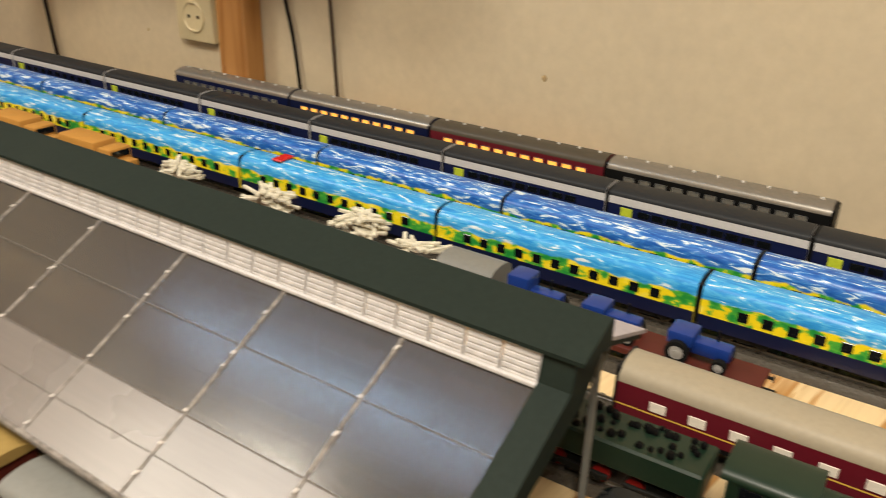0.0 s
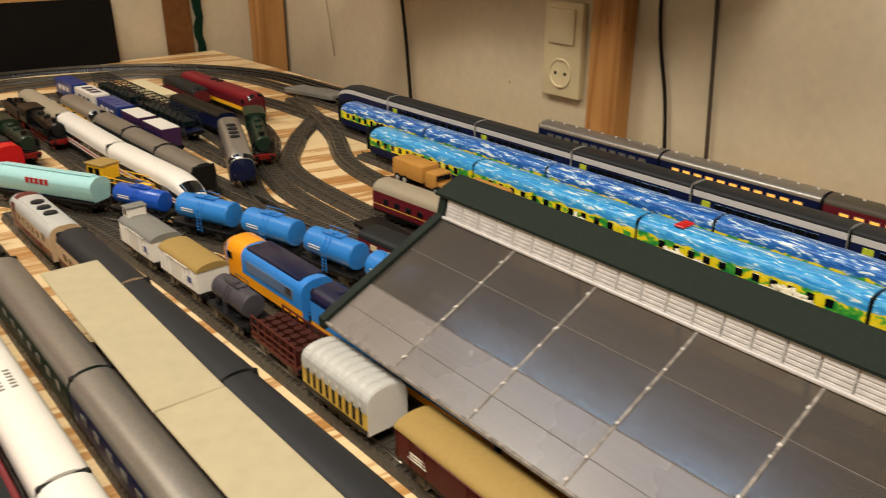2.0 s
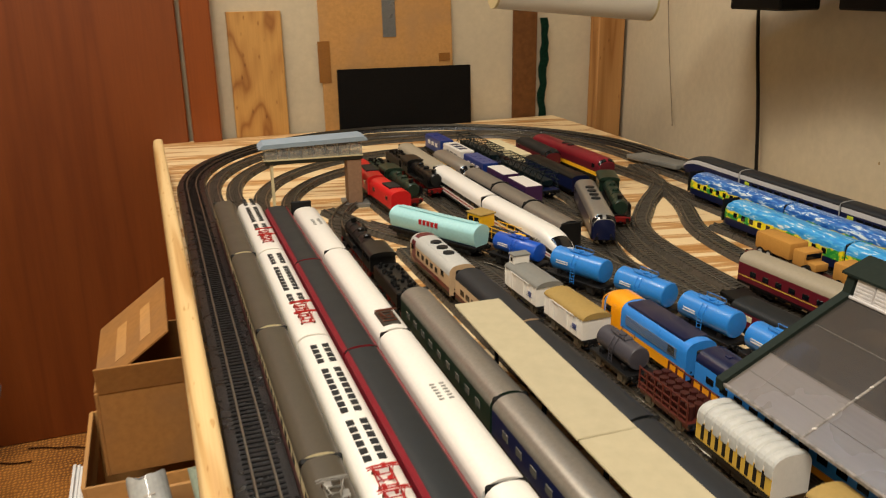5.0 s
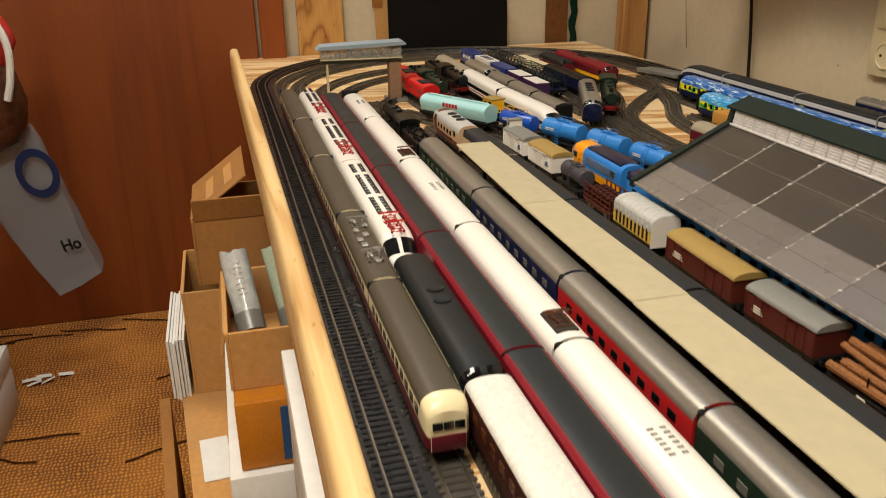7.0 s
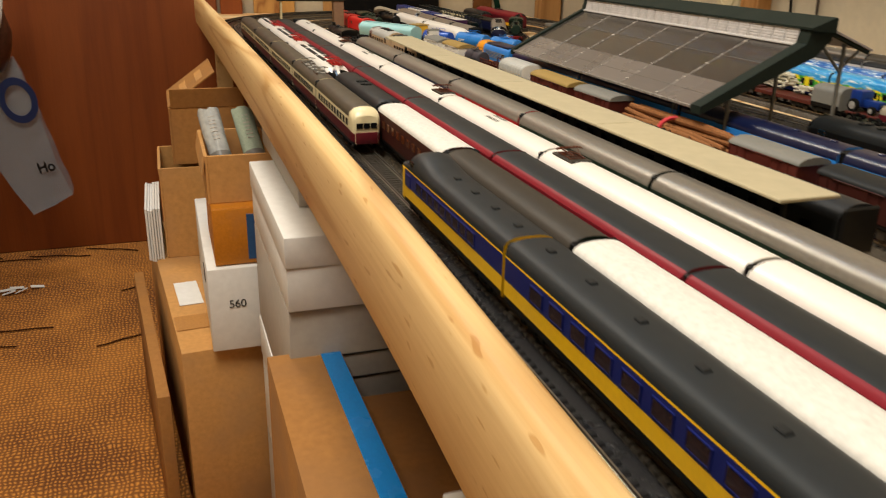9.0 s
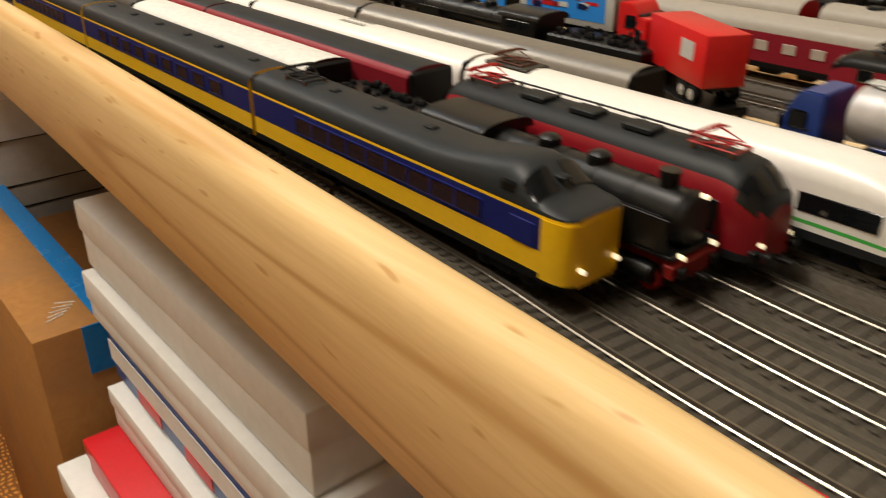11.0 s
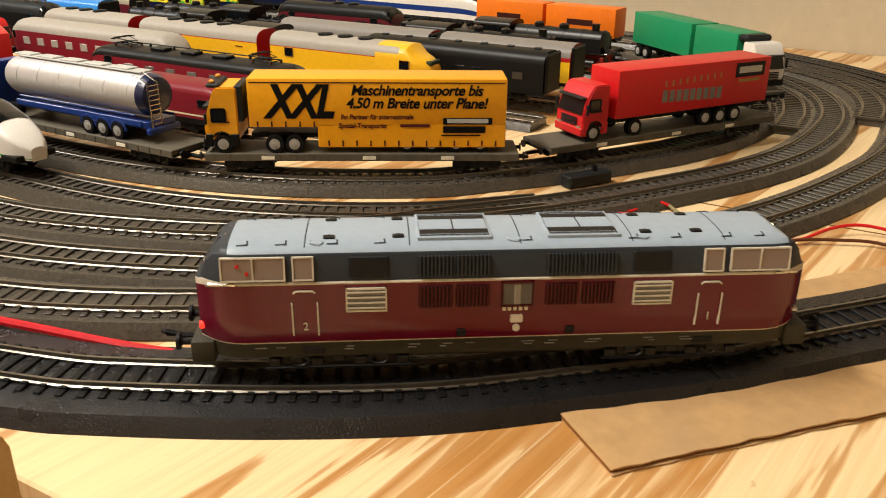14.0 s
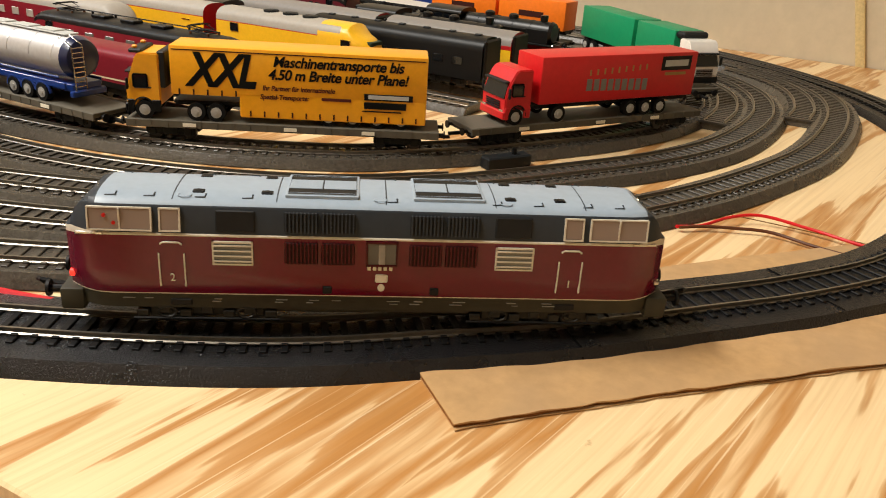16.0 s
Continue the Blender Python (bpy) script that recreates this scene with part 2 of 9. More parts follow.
def glow(key, hexa, strength):
    if key in MATS:
        return MATS[key]
    m = bpy.data.materials.new(key)
    m.use_nodes = True
    b = m.node_tree.nodes["Principled BSDF"]
    b.inputs["Base Color"].default_value = (*lin(hexa), 1)
    b.inputs["Emission Color"].default_value = (*lin(hexa), 1)
    b.inputs["Emission Strength"].default_value = strength
    MATS[key] = m
    return m


def glassy(key, hexa, rough=0.05, trans=0.0, alpha=1.0):
    if key in MATS:
        return MATS[key]
    m = bpy.data.materials.new(key)
    m.use_nodes = True
    b = m.node_tree.nodes["Principled BSDF"]
    b.inputs["Base Color"].default_value = (*lin(hexa), 1)
    b.inputs["Roughness"].default_value = rough
    b.inputs["Transmission Weight"].default_value = trans
    b.inputs["Alpha"].default_value = alpha
    b.inputs["IOR"].default_value = 1.5
    MATS[key] = m
    return m


# ---------------------------------------------------------------- mesh helpers
def part(name, bm, material, parent=None, label="", sharp=35):
    me = bpy.data.meshes.new(name)
    bmesh.ops.recalc_face_normals(bm, faces=bm.faces)
    for fc in bm.faces:
        fc.smooth = True
    bm.to_mesh(me)
    bm.free()
    me.set_sharp_from_angle(angle=radians(sharp))
    for m in (material if isinstance(material, (list, tuple)) else [material]):
        me.materials.append(m)
    ob = new(name, me)
    if parent is not None:
        ob.parent = parent
    if label:
        ob["label"] = label
    return ob


def thing(name, m, label, category, group="", kind=""):
    ob = new(name)
    ob.empty_display_size = 0.01
    ob.matrix_world = m
    return tagged(ob, label, category, group, kind)


def box(bm, c, s, bev=0.0, seg=1, idx=0, rot=None):
    """A box of size s about c, with rounded edges."""
    r = bmesh.ops.create_cube(bm, size=1.0)
    vs = r["verts"]
    for v in vs:
        v.co = Vector((v.co.x * s[0], v.co.y * s[1], v.co.z * s[2]))
    if rot is not None:
        bmesh.ops.transform(bm, matrix=rot, verts=vs)
    for v in vs:
        v.co += Vector(c)
    fs = list({f for v in vs for f in v.link_faces})
    for f in fs:
        f.material_index = idx
    if bev:
        es = list({e for v in vs for e in v.link_edges})
        bmesh.ops.bevel(bm, geom=es, offset=bev, segments=seg, affect="EDGES", profile=0.5)
    return bm


def cyl(bm, a, b, r, r2=None, n=12, idx=0, caps=True):
    a, b = Vector(a), Vector(b)
    d = b - a
    m = Matrix.Translation((a + b) / 2) @ d.to_track_quat("Z", "Y").to_matrix().to_4x4()
    k = bmesh.ops.create_cone(bm, cap_ends=caps, segments=n, radius1=r, radius2=r if r2 is None else r2, depth=d.length, matrix=m)
    for f in {f for v in k["verts"] for f in v.link_faces}:
        f.material_index = idx
    return bm


def ball(bm, c, r, sx=1, sy=1, sz=1, n=10, idx=0):
    k = bmesh.ops.create_uvsphere(bm, u_segments=n, v_segments=max(5, n // 2), radius=r)
    for v in k["verts"]:
        v.co = Vector((v.co.x * sx, v.co.y * sy, v.co.z * sz)) + Vector(c)
    for f in {f for v in k["verts"] for f in v.link_faces}:
        f.material_index = idx
    return bm


def newbm():
    return bmesh.new()


def sweep(bm, pts, prof, idx=0, closed=False):
    """Sweep a closed profile of (side, height) along ground points (x, y[, z])."""
    pts = [Vector((p[0], p[1], p[2] if len(p) > 2 else 0.0)) for p in pts]
    rings = []
    n = len(pts)
    for i, p in enumerate(pts):
        a = pts[i - 1] if i or closed else pts[0]
        b = pts[(i + 1) % n] if i < n - 1 or closed else pts[-1]
        d = (b - a)
        d.z = 0
        d.normalize()
        side = Vector((d.y, -d.x, 0))
        rings.append([bm.verts.new(p + side * u + Vector((0, 0, w))) for u, w in prof])
    k = len(prof)
    span = range(n if closed else n - 1)
    for i in span:
        r0, r1 = rings[i], rings[(i + 1) % n]
        for j in range(k):
            f = bm.faces.new((r0[j], r0[(j + 1) % k], r1[(j + 1) % k], r1[j]))
            f.material_index = idx
    if not closed:
        for r in (rings[0], rings[-1]):
            f = bm.faces.new(r)
            f.material_index = idx
    return bm


def tube(bm, pts, r, n=6, idx=0):
    """A round cord through points in space."""
    pts = [Vector(p) for p in pts]
    rings = []
    for i, p in enumerate(pts):
        d = (pts[min(i + 1, len(pts) - 1)] - pts[max(i - 1, 0)]).normalized()
        u = d.cross(Vector((0.3, 0.2, 0.93))).normalized()
        v = d.cross(u)
        rings.append([bm.verts.new(p + r * (math.cos(a) * u + math.sin(a) * v)) for a in [2 * math.pi * k / n for k in range(n)]])
    for r0, r1 in zip(rings, rings[1:]):
        for j in range(n):
            f = bm.faces.new((r0[j], r0[(j + 1) % n], r1[(j + 1) % n], r1[j]))
            f.material_index = idx
    bm.faces.new(rings[0]).material_index = idx
    bm.faces.new(rings[-1]).material_index = idx
    return bm


def smooth_line(pts, n=6):
    """Catmull-Rom through points."""
    P = [Vector(p) for p in pts]
    P = [2 * P[0] - P[1]] + P + [2 * P[-1] - P[-2]]
    out = []
    for i in range(1, len(P) - 2):
        for k in range(n):
            t = k / n
            a, b, c, d = P[i - 1], P[i], P[i + 1], P[i + 2]
            out.append(0.5 * ((2 * b) + (c - a) * t + (2 * a - 5 * b + 4 * c - d) * t * t + (3 * b - a - 3 * c + d) * t ** 3))
    out.append(P[-2])
    return out

# ---------------------------------------------------------------- railway kit (metres; local x along the vehicle, z from rail head)
RT = 0.0095
W = 0.0165

black_plastic = paint("black_plastic", "101011", 0.5, bump=0.15)
frame_dark = paint("frame_dark", "191917", 0.55, bump=0.1)
wheel_metal = paint("wheel_metal", "4a4845", 0.4, 0.7)
red_wheel = paint("red_wheel", "8e1a16", 0.45)
chrome = paint("chrome", "c9c6c0", 0.22, 1.0, vary=0.05)
dark_glass = glassy("dark_glass", "101316", 0.08)
lit_glass = glow("lit_glass", "ffb650", 0.9)
grey_glass = glassy("grey_glass", "6c6a63", 0.12)
lamp_white = glow("lamp_white", "ffe9bc", 1.6)
lamp_red = glow("lamp_red", "ff2a1a", 2.0)

P = {
    "white": ("e6e3dc", 0.32), "cream": ("e2d6ae", 0.35), "red": ("b01c20", 0.32), "bright_red": ("c81a1c", 0.36), "maroon": ("5d1420", 0.35),
    "wine": ("7a1a26", 0.4), "blue": ("17357e", 0.3), "dkblue": ("101a42", 0.32), "navy": ("0c1538", 0.3), "yellow": ("efb81a", 0.32),
    "nsyellow": ("f0bf12", 0.35), "orange": ("f2a010", 0.33), "box_orange": ("ef7a16", 0.4), "green": ("1f8a5c", 0.4), "dkgreen": ("152a1e", 0.38),
    "mint": ("a3d6da", 0.35), "skyblue": ("2f83d8", 0.3), "tankblue": ("2a7fd0", 0.3), "royal": ("1550b8", 0.3), "grey": ("7d7d78", 0.45),
    "roofgrey": ("26282b", 0.5), "dkgrey": ("1c1f21", 0.5), "slate": ("23272a", 0.45), "silver": ("a9a8a4", 0.32), "olive": ("2b2b21", 0.55),
    "brown": ("55241c", 0.5), "dkbrown": ("3a1712", 0.5), "tan": ("9f854e", 0.6), "sand": ("b98742", 0.55), "beige": ("d9cda6", 0.6),
    "black": ("0a0b0c", 0.42), "steam": ("0b0c0d", 0.36), "ltgrey": ("b9bab6", 0.4), "gold": ("d7b24a", 0.4), "roofcream": ("9c927e", 0.45), "roofpale": ("a39d93", 0.42),
    "roofwarm": ("35312b", 0.45), "roofdark": ("4a443a", 0.42), "roofmid": ("85807a", 0.45), "bodycream": ("c2a684", 0.45), "lorry_yellow": ("f0a604", 0.36), "orange2": ("b98a58", 0.4), "nsblue": ("141f66", 0.32), "express_silver": ("c4c4c6", 0.35), "purple": ("40244a", 0.4), "deck": ("5d584d", 0.6), "lines": ("e8e2cf", 0.4),
    "locored": ("84131e", 0.36), "bluegrey": ("8fa0ae", 0.42), "limegreen": ("46b04a", 0.35), "slategrey": ("45434a", 0.42),
}


def C(k):
    h, r = P[k]
    metal = 0.75 if k == "silver" else 0.0
    return paint("paint_" + k, h, r, metal, vary=0.03 if k in ("white", "cream") else 0.05, bump=0.03, coat=0.15 if r < 0.36 else 0.0)


MESH = {}


def shared(key, make, material):
    """One mesh for all alike pieces."""
    if key not in MESH:
        bm = newbm()
        make(bm)
        bmesh.ops.recalc_face_normals(bm, faces=bm.faces)
        me = bpy.data.meshes.new(str(key[0]))
        bm.to_mesh(me)
        bm.free()
        for m in (material if isinstance(material, (list, tuple)) else [material]):
            me.materials.append(m)
        MESH[key] = me
    return MESH[key]


def piece(name, key, make, material, parent, at, rz=0.0, label=""):
    ob = new(name, shared(key, make, material))
    ob.parent = parent
    ob.matrix_basis = pose(*at, 0, 0, rz)
    if label:
        ob["label"] = label
    return ob


def section(bands, w, zs, zt, roof_n=6, square=2.4, tumble=0.0):
    """Half section of a body: points (y, z) from the bottom up, and the paint of each strip between them. The last band reaches up to zs."""
    bands = list(bands[:-1]) + [(bands[-1][0], max(bands[-1][1], zs), bands[-1][2])]
    zs_list = [bands[0][0]] + [b[1] for b in bands]
    pts = [(w - tumble * max(0, (z - 0.02)), z) for z in zs_list]
    idx = [b[2] for b in bands]
    wt = pts[-1][0]
    for k in range(1, roof_n + 1):
        a = math.pi / 2 * k / roof_n
        c, s = math.cos(a) ** (2 / square), math.sin(a) ** (2 / square)
        pts.append((wt * c, zs + (zt - zs) * s))
        idx.append(-1)
    return pts, idx


def hull(L, bands, roof, w=W, zs=0.031, zt=0.0445, nose=(None, None), roof_n=6, square=2.4, end=None, tumble=0.0, shoulder=0, nose_paint=None, lift=False):
    """Lofted body. lift: the nose heights move the roof alone. bands: (z0, z1, paint key) up to zs. nose: per end (front, back) a list of (distance from the end, width, height) shrink factors."""
    pts, idx = section(bands, w, zs, zt, roof_n, square, tumble)
    mats = []
    order = []
    for k in [b[2] for b in bands] + [roof, end or bands[-1][2]] + ([nose_paint[0]] if nose_paint else []):
        if k not in order:
            order.append(k)
            mats.append(C(k) if isinstance(k, str) else k)
    full = pts + [(-y, z) for y, z in reversed(pts[:-1])]
    fi = [order.index(i) if i != -1 else order.index(roof) for i in idx]
    for k in range(shoulder):
        fi[len(bands) + k] = fi[len(bands) - 1]
    fi = fi + fi[::-1]
    st = []
    back, front = nose[1], nose[0]
    z0 = bands[0][0]
    if back:
        st += [(-L / 2 + d, a, h) for d, a, h in back]
    else:
        st += [(-L / 2, 1, 1)]
    if front:
        st += [(L / 2 - d, a, h) for d, a, h in reversed(front)]
    else:
        st += [(L / 2, 1, 1)]
    bm = newbm()
    rings = [[bm.verts.new((x, y * a, (z if z <= zs else zs + (z - zs) * h) if lift else z0 + (z - z0) * h)) for y, z in full] for x, a, h in st]
    n = len(full)
    nb = len(bands)
    for (xa, _, _), (xb, _, _), r0, r1 in zip(st, st[1:], rings, rings[1:]):
        away = min(L / 2 - abs(xa), L / 2 - abs(xb))
        far = max(L / 2 - abs(xa), L / 2 - abs(xb))
        own = nose_paint and far <= nose_paint[1] and (front if xa + xb > 0 else back)
        for j in range(n - 1):
            low = nose_paint and (j < nose_paint[2] or j >= n - 1 - nose_paint[2])
            bm.faces.new((r0[j], r0[j + 1], r1[j + 1], r1[j])).material_index = order.index(nose_paint[0]) if own and not low else fi[j]
        bm.faces.new((r0[n - 1], r0[0], r1[0], r1[n - 1])).material_index = 0
    for k, r in enumerate((rings[0], rings[-1])):
        bm.faces.new(r).material_index = order.index(nose_paint[0] if nose_paint and (back, front)[k] else end or bands[-1][2])
    return bm, mats


def bogie(parent, x, mat=None, wheels=2, length=0.034, wheel=None, z=0.0, wr=0.0052):
    """A bogie with side frames and wheels."""
    mat = mat or frame_dark
    wheel = wheel or wheel_metal

    def make(bm):
        for s in (-1, 1):
            box(bm, (0, s * 0.0125, 0.0062), (length, 0.0022, 0.0040), 0.0006)
            box(bm, (0, s * 0.0132, 0.0065), (length * 0.3, 0.0022, 0.0052), 0.0004)
            for k in range(wheels):
                xx = (k / (wheels - 1) - 0.5) * length * 0.72
                box(bm, (xx, s * 0.0135, 0.0058), (0.0046, 0.0018, 0.0046), 0.0004)
                cyl(bm, (xx, s * 0.0072, wr), (xx, s * 0.0100, wr), wr, n=14, idx=1)
        box(bm, (0, 0, 0.0085), (length * 0.4, 0.020, 0.004))
    return piece("bogie", ("bogie", mat.name, wheel.name, wheels, round(length, 4), wr), make, [mat, wheel], parent, (x, 0, z))


def buffers(parent, L, z=0.0125):
    def make(bm):
        box(bm, (0.0, 0, 0), (0.0025, 0.029, 0.0042), 0.0005)
        for s in (-1, 1):
            cyl(bm, (0, s * 0.0100, 0), (0.0052, s * 0.0100, 0), 0.0012, n=8)
            cyl(bm, (0.0052, s * 0.0100, 0), (0.0060, s * 0.0100, 0), 0.0026, n=12)
        box(bm, (0.005, 0, -0.0035), (0.010, 0.003, 0.002), 0.0004)
    for s in (1, -1):
        piece("buffer_beam", ("buffer_beam",), make, black_plastic, parent, (s * (L / 2 - 0.006), 0, z), 0 if s > 0 else 180)


def gangway(parent, L, z=0.0262):
    def make(bm):
        box(bm, (0, 0, 0), (0.0034, 0.0300, 0.0330), 0.0015)
    for s in (1, -1):
        piece("gangway", ("gangway",), make, black_plastic, parent, (s * (L / 2 + 0.0012), 0, z))


def windows(parent, x0, x1, n, z0, z1, wide, material, w=W, name="window", both=True, frame=None):
    h = z1 - z0

    def make(bm):
        box(bm, (0, 0, 0), (wide, 0.0007, h), 0.00025)

    def makef(bm):
        t = 0.0006
        for s in (-1, 1):
            box(bm, (s * (wide / 2), 0, 0), (t, 0.0011, h + t))
            box(bm, (0, 0, s * (h / 2)), (wide, 0.0011, t))
    for i in range(n):
        x = x0 + (x1 - x0) * (i + 0.5) / n
        for s in ((-1, 1) if both else (1,)):
            o = piece(name, (name, round(wide, 5), round(h, 5), material.name), make, material, parent, (x, s * (w + 0.0001), (z0 + z1) / 2))
            if frame:
                piece("frame", ("wframe", round(wide, 5), round(h, 5), frame.name), makef, frame, o, (0, 0, 0))


def under(parent, L, key="frame", mat=None):
    bm = newbm()
    box(bm, (0, 0, 0.0115), (L * 0.98, 0.0270, 0.004), 0.0005)
    r = random.Random(int(L * 10000))
    for k in range(3):
        x = (k - 1) * L * 0.13 + r.uniform(-0.006, 0.006)
        box(bm, (x, 0, 0.0072), (L * r.uniform(0.05, 0.09), 0.0235, 0.0058), 0.0006)
    part("underframe", bm, mat or frame_dark, parent)


def vents(parent, L, zt, n=4, mat=None, kind=0):
    """Small roof fittings in a row."""
    def make(bm):
        if kind == 0:
            box(bm, (0, 0, 0), (0.006, 0.0045, 0.0016), 0.0005)
        else:
            cyl(bm, (0, 0, -0.001), (0, 0, 0.0010), 0.0016, n=8)
    for i in range(n):
        x = (i + 0.5) / n * L - L / 2
        piece("roof_vent", ("roof_vent", kind, mat.name), make, mat, parent, (x, 0, zt + 0.0003))


def pose2(a, b, z=RT):
    """Pose of a vehicle whose front end stands at a and whose rear end stands at b."""
    a, b = Vector(a), Vector(b)
    m = (a + b) / 2
    d = a - b
    return pose(m.x, m.y, z, 0, 0, math.degrees(math.atan2(d.y, d.x))), d.length


def coach(a, b, bands, roof, label, win=None, name="passenger_coach", group="", zt=0.0445, zs=0.0335, shoulder=0, ribs=0, vent=None, ends=None,
          nose=(None, None), square=2.4, shutw=None, w=W, bog=True, gang=True, category="coach", extra=None, nose_paint=None, lift=False):
    m, L = pose2(a, b)
    L -= 0.004
    t = thing(name, m, label, category, group)
    bm, mats = hull(L, bands, roof, w, zs, zt, nose, square=square, end=ends, shoulder=shoulder, nose_paint=nose_paint, lift=lift)
    part("body", bm, mats, t)
    under(t, L)
    if bog:
        for s in (-1, 1):
            bogie(t, s * (L / 2 - 0.034))
    if gang:
        gangway(t, L)
    if win:
        n, z0, z1, wide, wm = win[:5]
        margin = win[5] if len(win) > 5 else 0.012
        windows(t, -L / 2 + margin, L / 2 - margin, n, z0, z1, wide, wm, w, frame=win[6] if len(win) > 6 else None)
    if vent:
        vents(t, L, zt, *vent)
    if ribs:
        def make(bm):
            pts, _ = section(bands, w, zs, zt)
            for s in (1, -1):
                for (y0, z0), (y1, z1) in zip(pts[len(bands):], pts[len(bands) + 1:]):
                    vv = [bm.verts.new((dx, s * y * 1.012, z + 0.0004)) for dx, y, z in ((-0.0004, y0, z0), (0.0004, y0, z0), (0.0004, y1, z1), (-0.0004, y1, z1))]
                    bm.faces.new(vv)
        for i in range(ribs):
            piece("roof_rib", ("roof_rib", str(roof), w, zt), make, C(roof), t, (-L / 2 + (i + 1) * L / (ribs + 1), 0, 0))
    if extra:
        extra(t, L)
    return t


def pantograph(parent, x, z, up=0.004, mat=None, base=True):
    mat = mat or paint("panto_red", "a8201c", 0.4)

    def make(bm):
        r = 0.0005
        for s in (-1, 1):
            tube(bm, [(-0.011, s * 0.006, 0.0008), (0.010, s * 0.006, 0.0008)], r, 5)
            tube(bm, [(-0.010, s * 0.006, 0.001), (0.008, s * 0.003, 0.0032), (-0.006, s * 0.007, 0.0052)], r, 5)
            tube(bm, [(-0.007, s * 0.010, 0.0052), (-0.007, 0, 0.0058)], r, 5)
        for xx in (-0.011, -0.004, 0.003, 0.010):
            tube(bm, [(xx, -0.006, 0.0008), (xx, 0.006, 0.0008)], r, 5)
        for xx in (-0.0075, -0.0045):
            tube(bm, [(xx, -0.011, 0.0050), (xx, -0.007, 0.0058), (xx, 0.007, 0.0058), (xx, 0.011, 0.0050)], r, 5)
    piece("pantograph", ("pantograph", mat.name), make, mat, parent, (x, 0, z))
    if base:
        def mk(bm):
            for sx in (-1, 1):
                for sy in (-1, 1):
                    cyl(bm, (sx * 0.009, sy * 0.006, -0.0012), (sx * 0.009, sy * 0.006, 0.0008), 0.0011, n=8)
        piece("insulator", ("insulator",), mk, paint("insulator", "5a3a28", 0.3), parent, (x, 0, z))


# --- locomotives
ROUNDNOSE = [(0.0, 0.55, 0.60), (0.003, 0.78, 0.72), (0.008, 0.93, 0.86), (0.014, 1.0, 0.97), (0.020, 1.0, 1.0)]
FLATNOSE = [(0.0, 0.90, 0.80), (0.002, 0.97, 0.88), (0.007, 1.0, 0.97), (0.012, 1.0, 1.0)]
BULLET = [(0.0, 0.30, 0.24), (0.004, 0.55, 0.36), (0.012, 0.76, 0.52), (0.024, 0.90, 0.72), (0.040, 0.97, 0.90), (0.056, 1.0, 0.98), (0.07, 1.0, 1.0)]
BULLET2 = [(0.0, 0.42, 0.30), (0.003, 0.62, 0.40), (0.010, 0.82, 0.55), (0.022, 0.94, 0.80), (0.032, 1.0, 0.94), (0.042, 1.0, 1.0)]




def skin(parent, L, nose, zb, zs, zt, e0, e1, phi, w=W, square=2.4, front=1, mat=None, name="windscreen", gap=0.0, split=0):
    """Glazing that follows the nose of a hull from e0 to e1 behind its end, down to phi degrees on the roof arc; gap leaves a bar at the centre line."""
    def shrink(e):
        for (d0, a0, h0), (d1, a1, h1) in zip(nose, nose[1:]):
            if d0 <= e <= d1:
                f = (e - d0) / (d1 - d0)
                return a0 + f * (a1 - a0), h0 + f * (h1 - h0)
        return 1.0, 1.0
    es = sorted({e0, e1} | {d for d, _, _ in nose if e0 < d < e1} | {e0 + (e1 - e0) * k / 4 for k in range(5)})
    bm = newbm()
    spans = [(phi, 180 - phi)] if not split else [(phi, 90 - split), (90 + split, 180 - phi)]
    for f0, f1 in spans:
        rows = []
        for e in es:
            a, h = shrink(e)
            row = []
            for k in range(9):
                q = radians(f0 + (f1 - f0) * k / 8)
                c, s = math.cos(q), math.sin(q)
                y = w * math.copysign(abs(c) ** (2 / square), c)
                z = zs + (zt - zs) * s ** (2 / square)
                row.append(bm.verts.new((front * (L / 2 - e + 0.0002), y * a * 1.012, zb + (z - zb) * h + 0.0003)))
            rows.append(row)
        for r0, r1 in zip(rows, rows[1:]):
            for j in range(8):
                bm.faces.new((r0[j], r0[j + 1], r1[j + 1], r1[j]))
    bmesh.ops.recalc_face_normals(bm, faces=bm.faces)
    bmesh.ops.solidify(bm, geom=bm.faces[:], thickness=0.0003)
    return part(name, bm, mat or dark_glass, parent)


def headlamps(parent, L, y=0.0095, z=0.016, front=1, lit=True, tri=0.0, r=0.0010, inset=0.0):
    def make(bm):
        cyl(bm, (-0.0015, 0, 0), (0.0010, 0, 0), r, n=10)
    m = lamp_white if lit else chrome
    spots = [(y, z), (-y, z)] + ([(0, tri)] if tri else [])
    for yy, zz in spots:
        piece("headlight", ("headlight", m.name, r), make, m, parent, (front * (L / 2 - inset), yy, zz), 0 if front > 0 else 180)


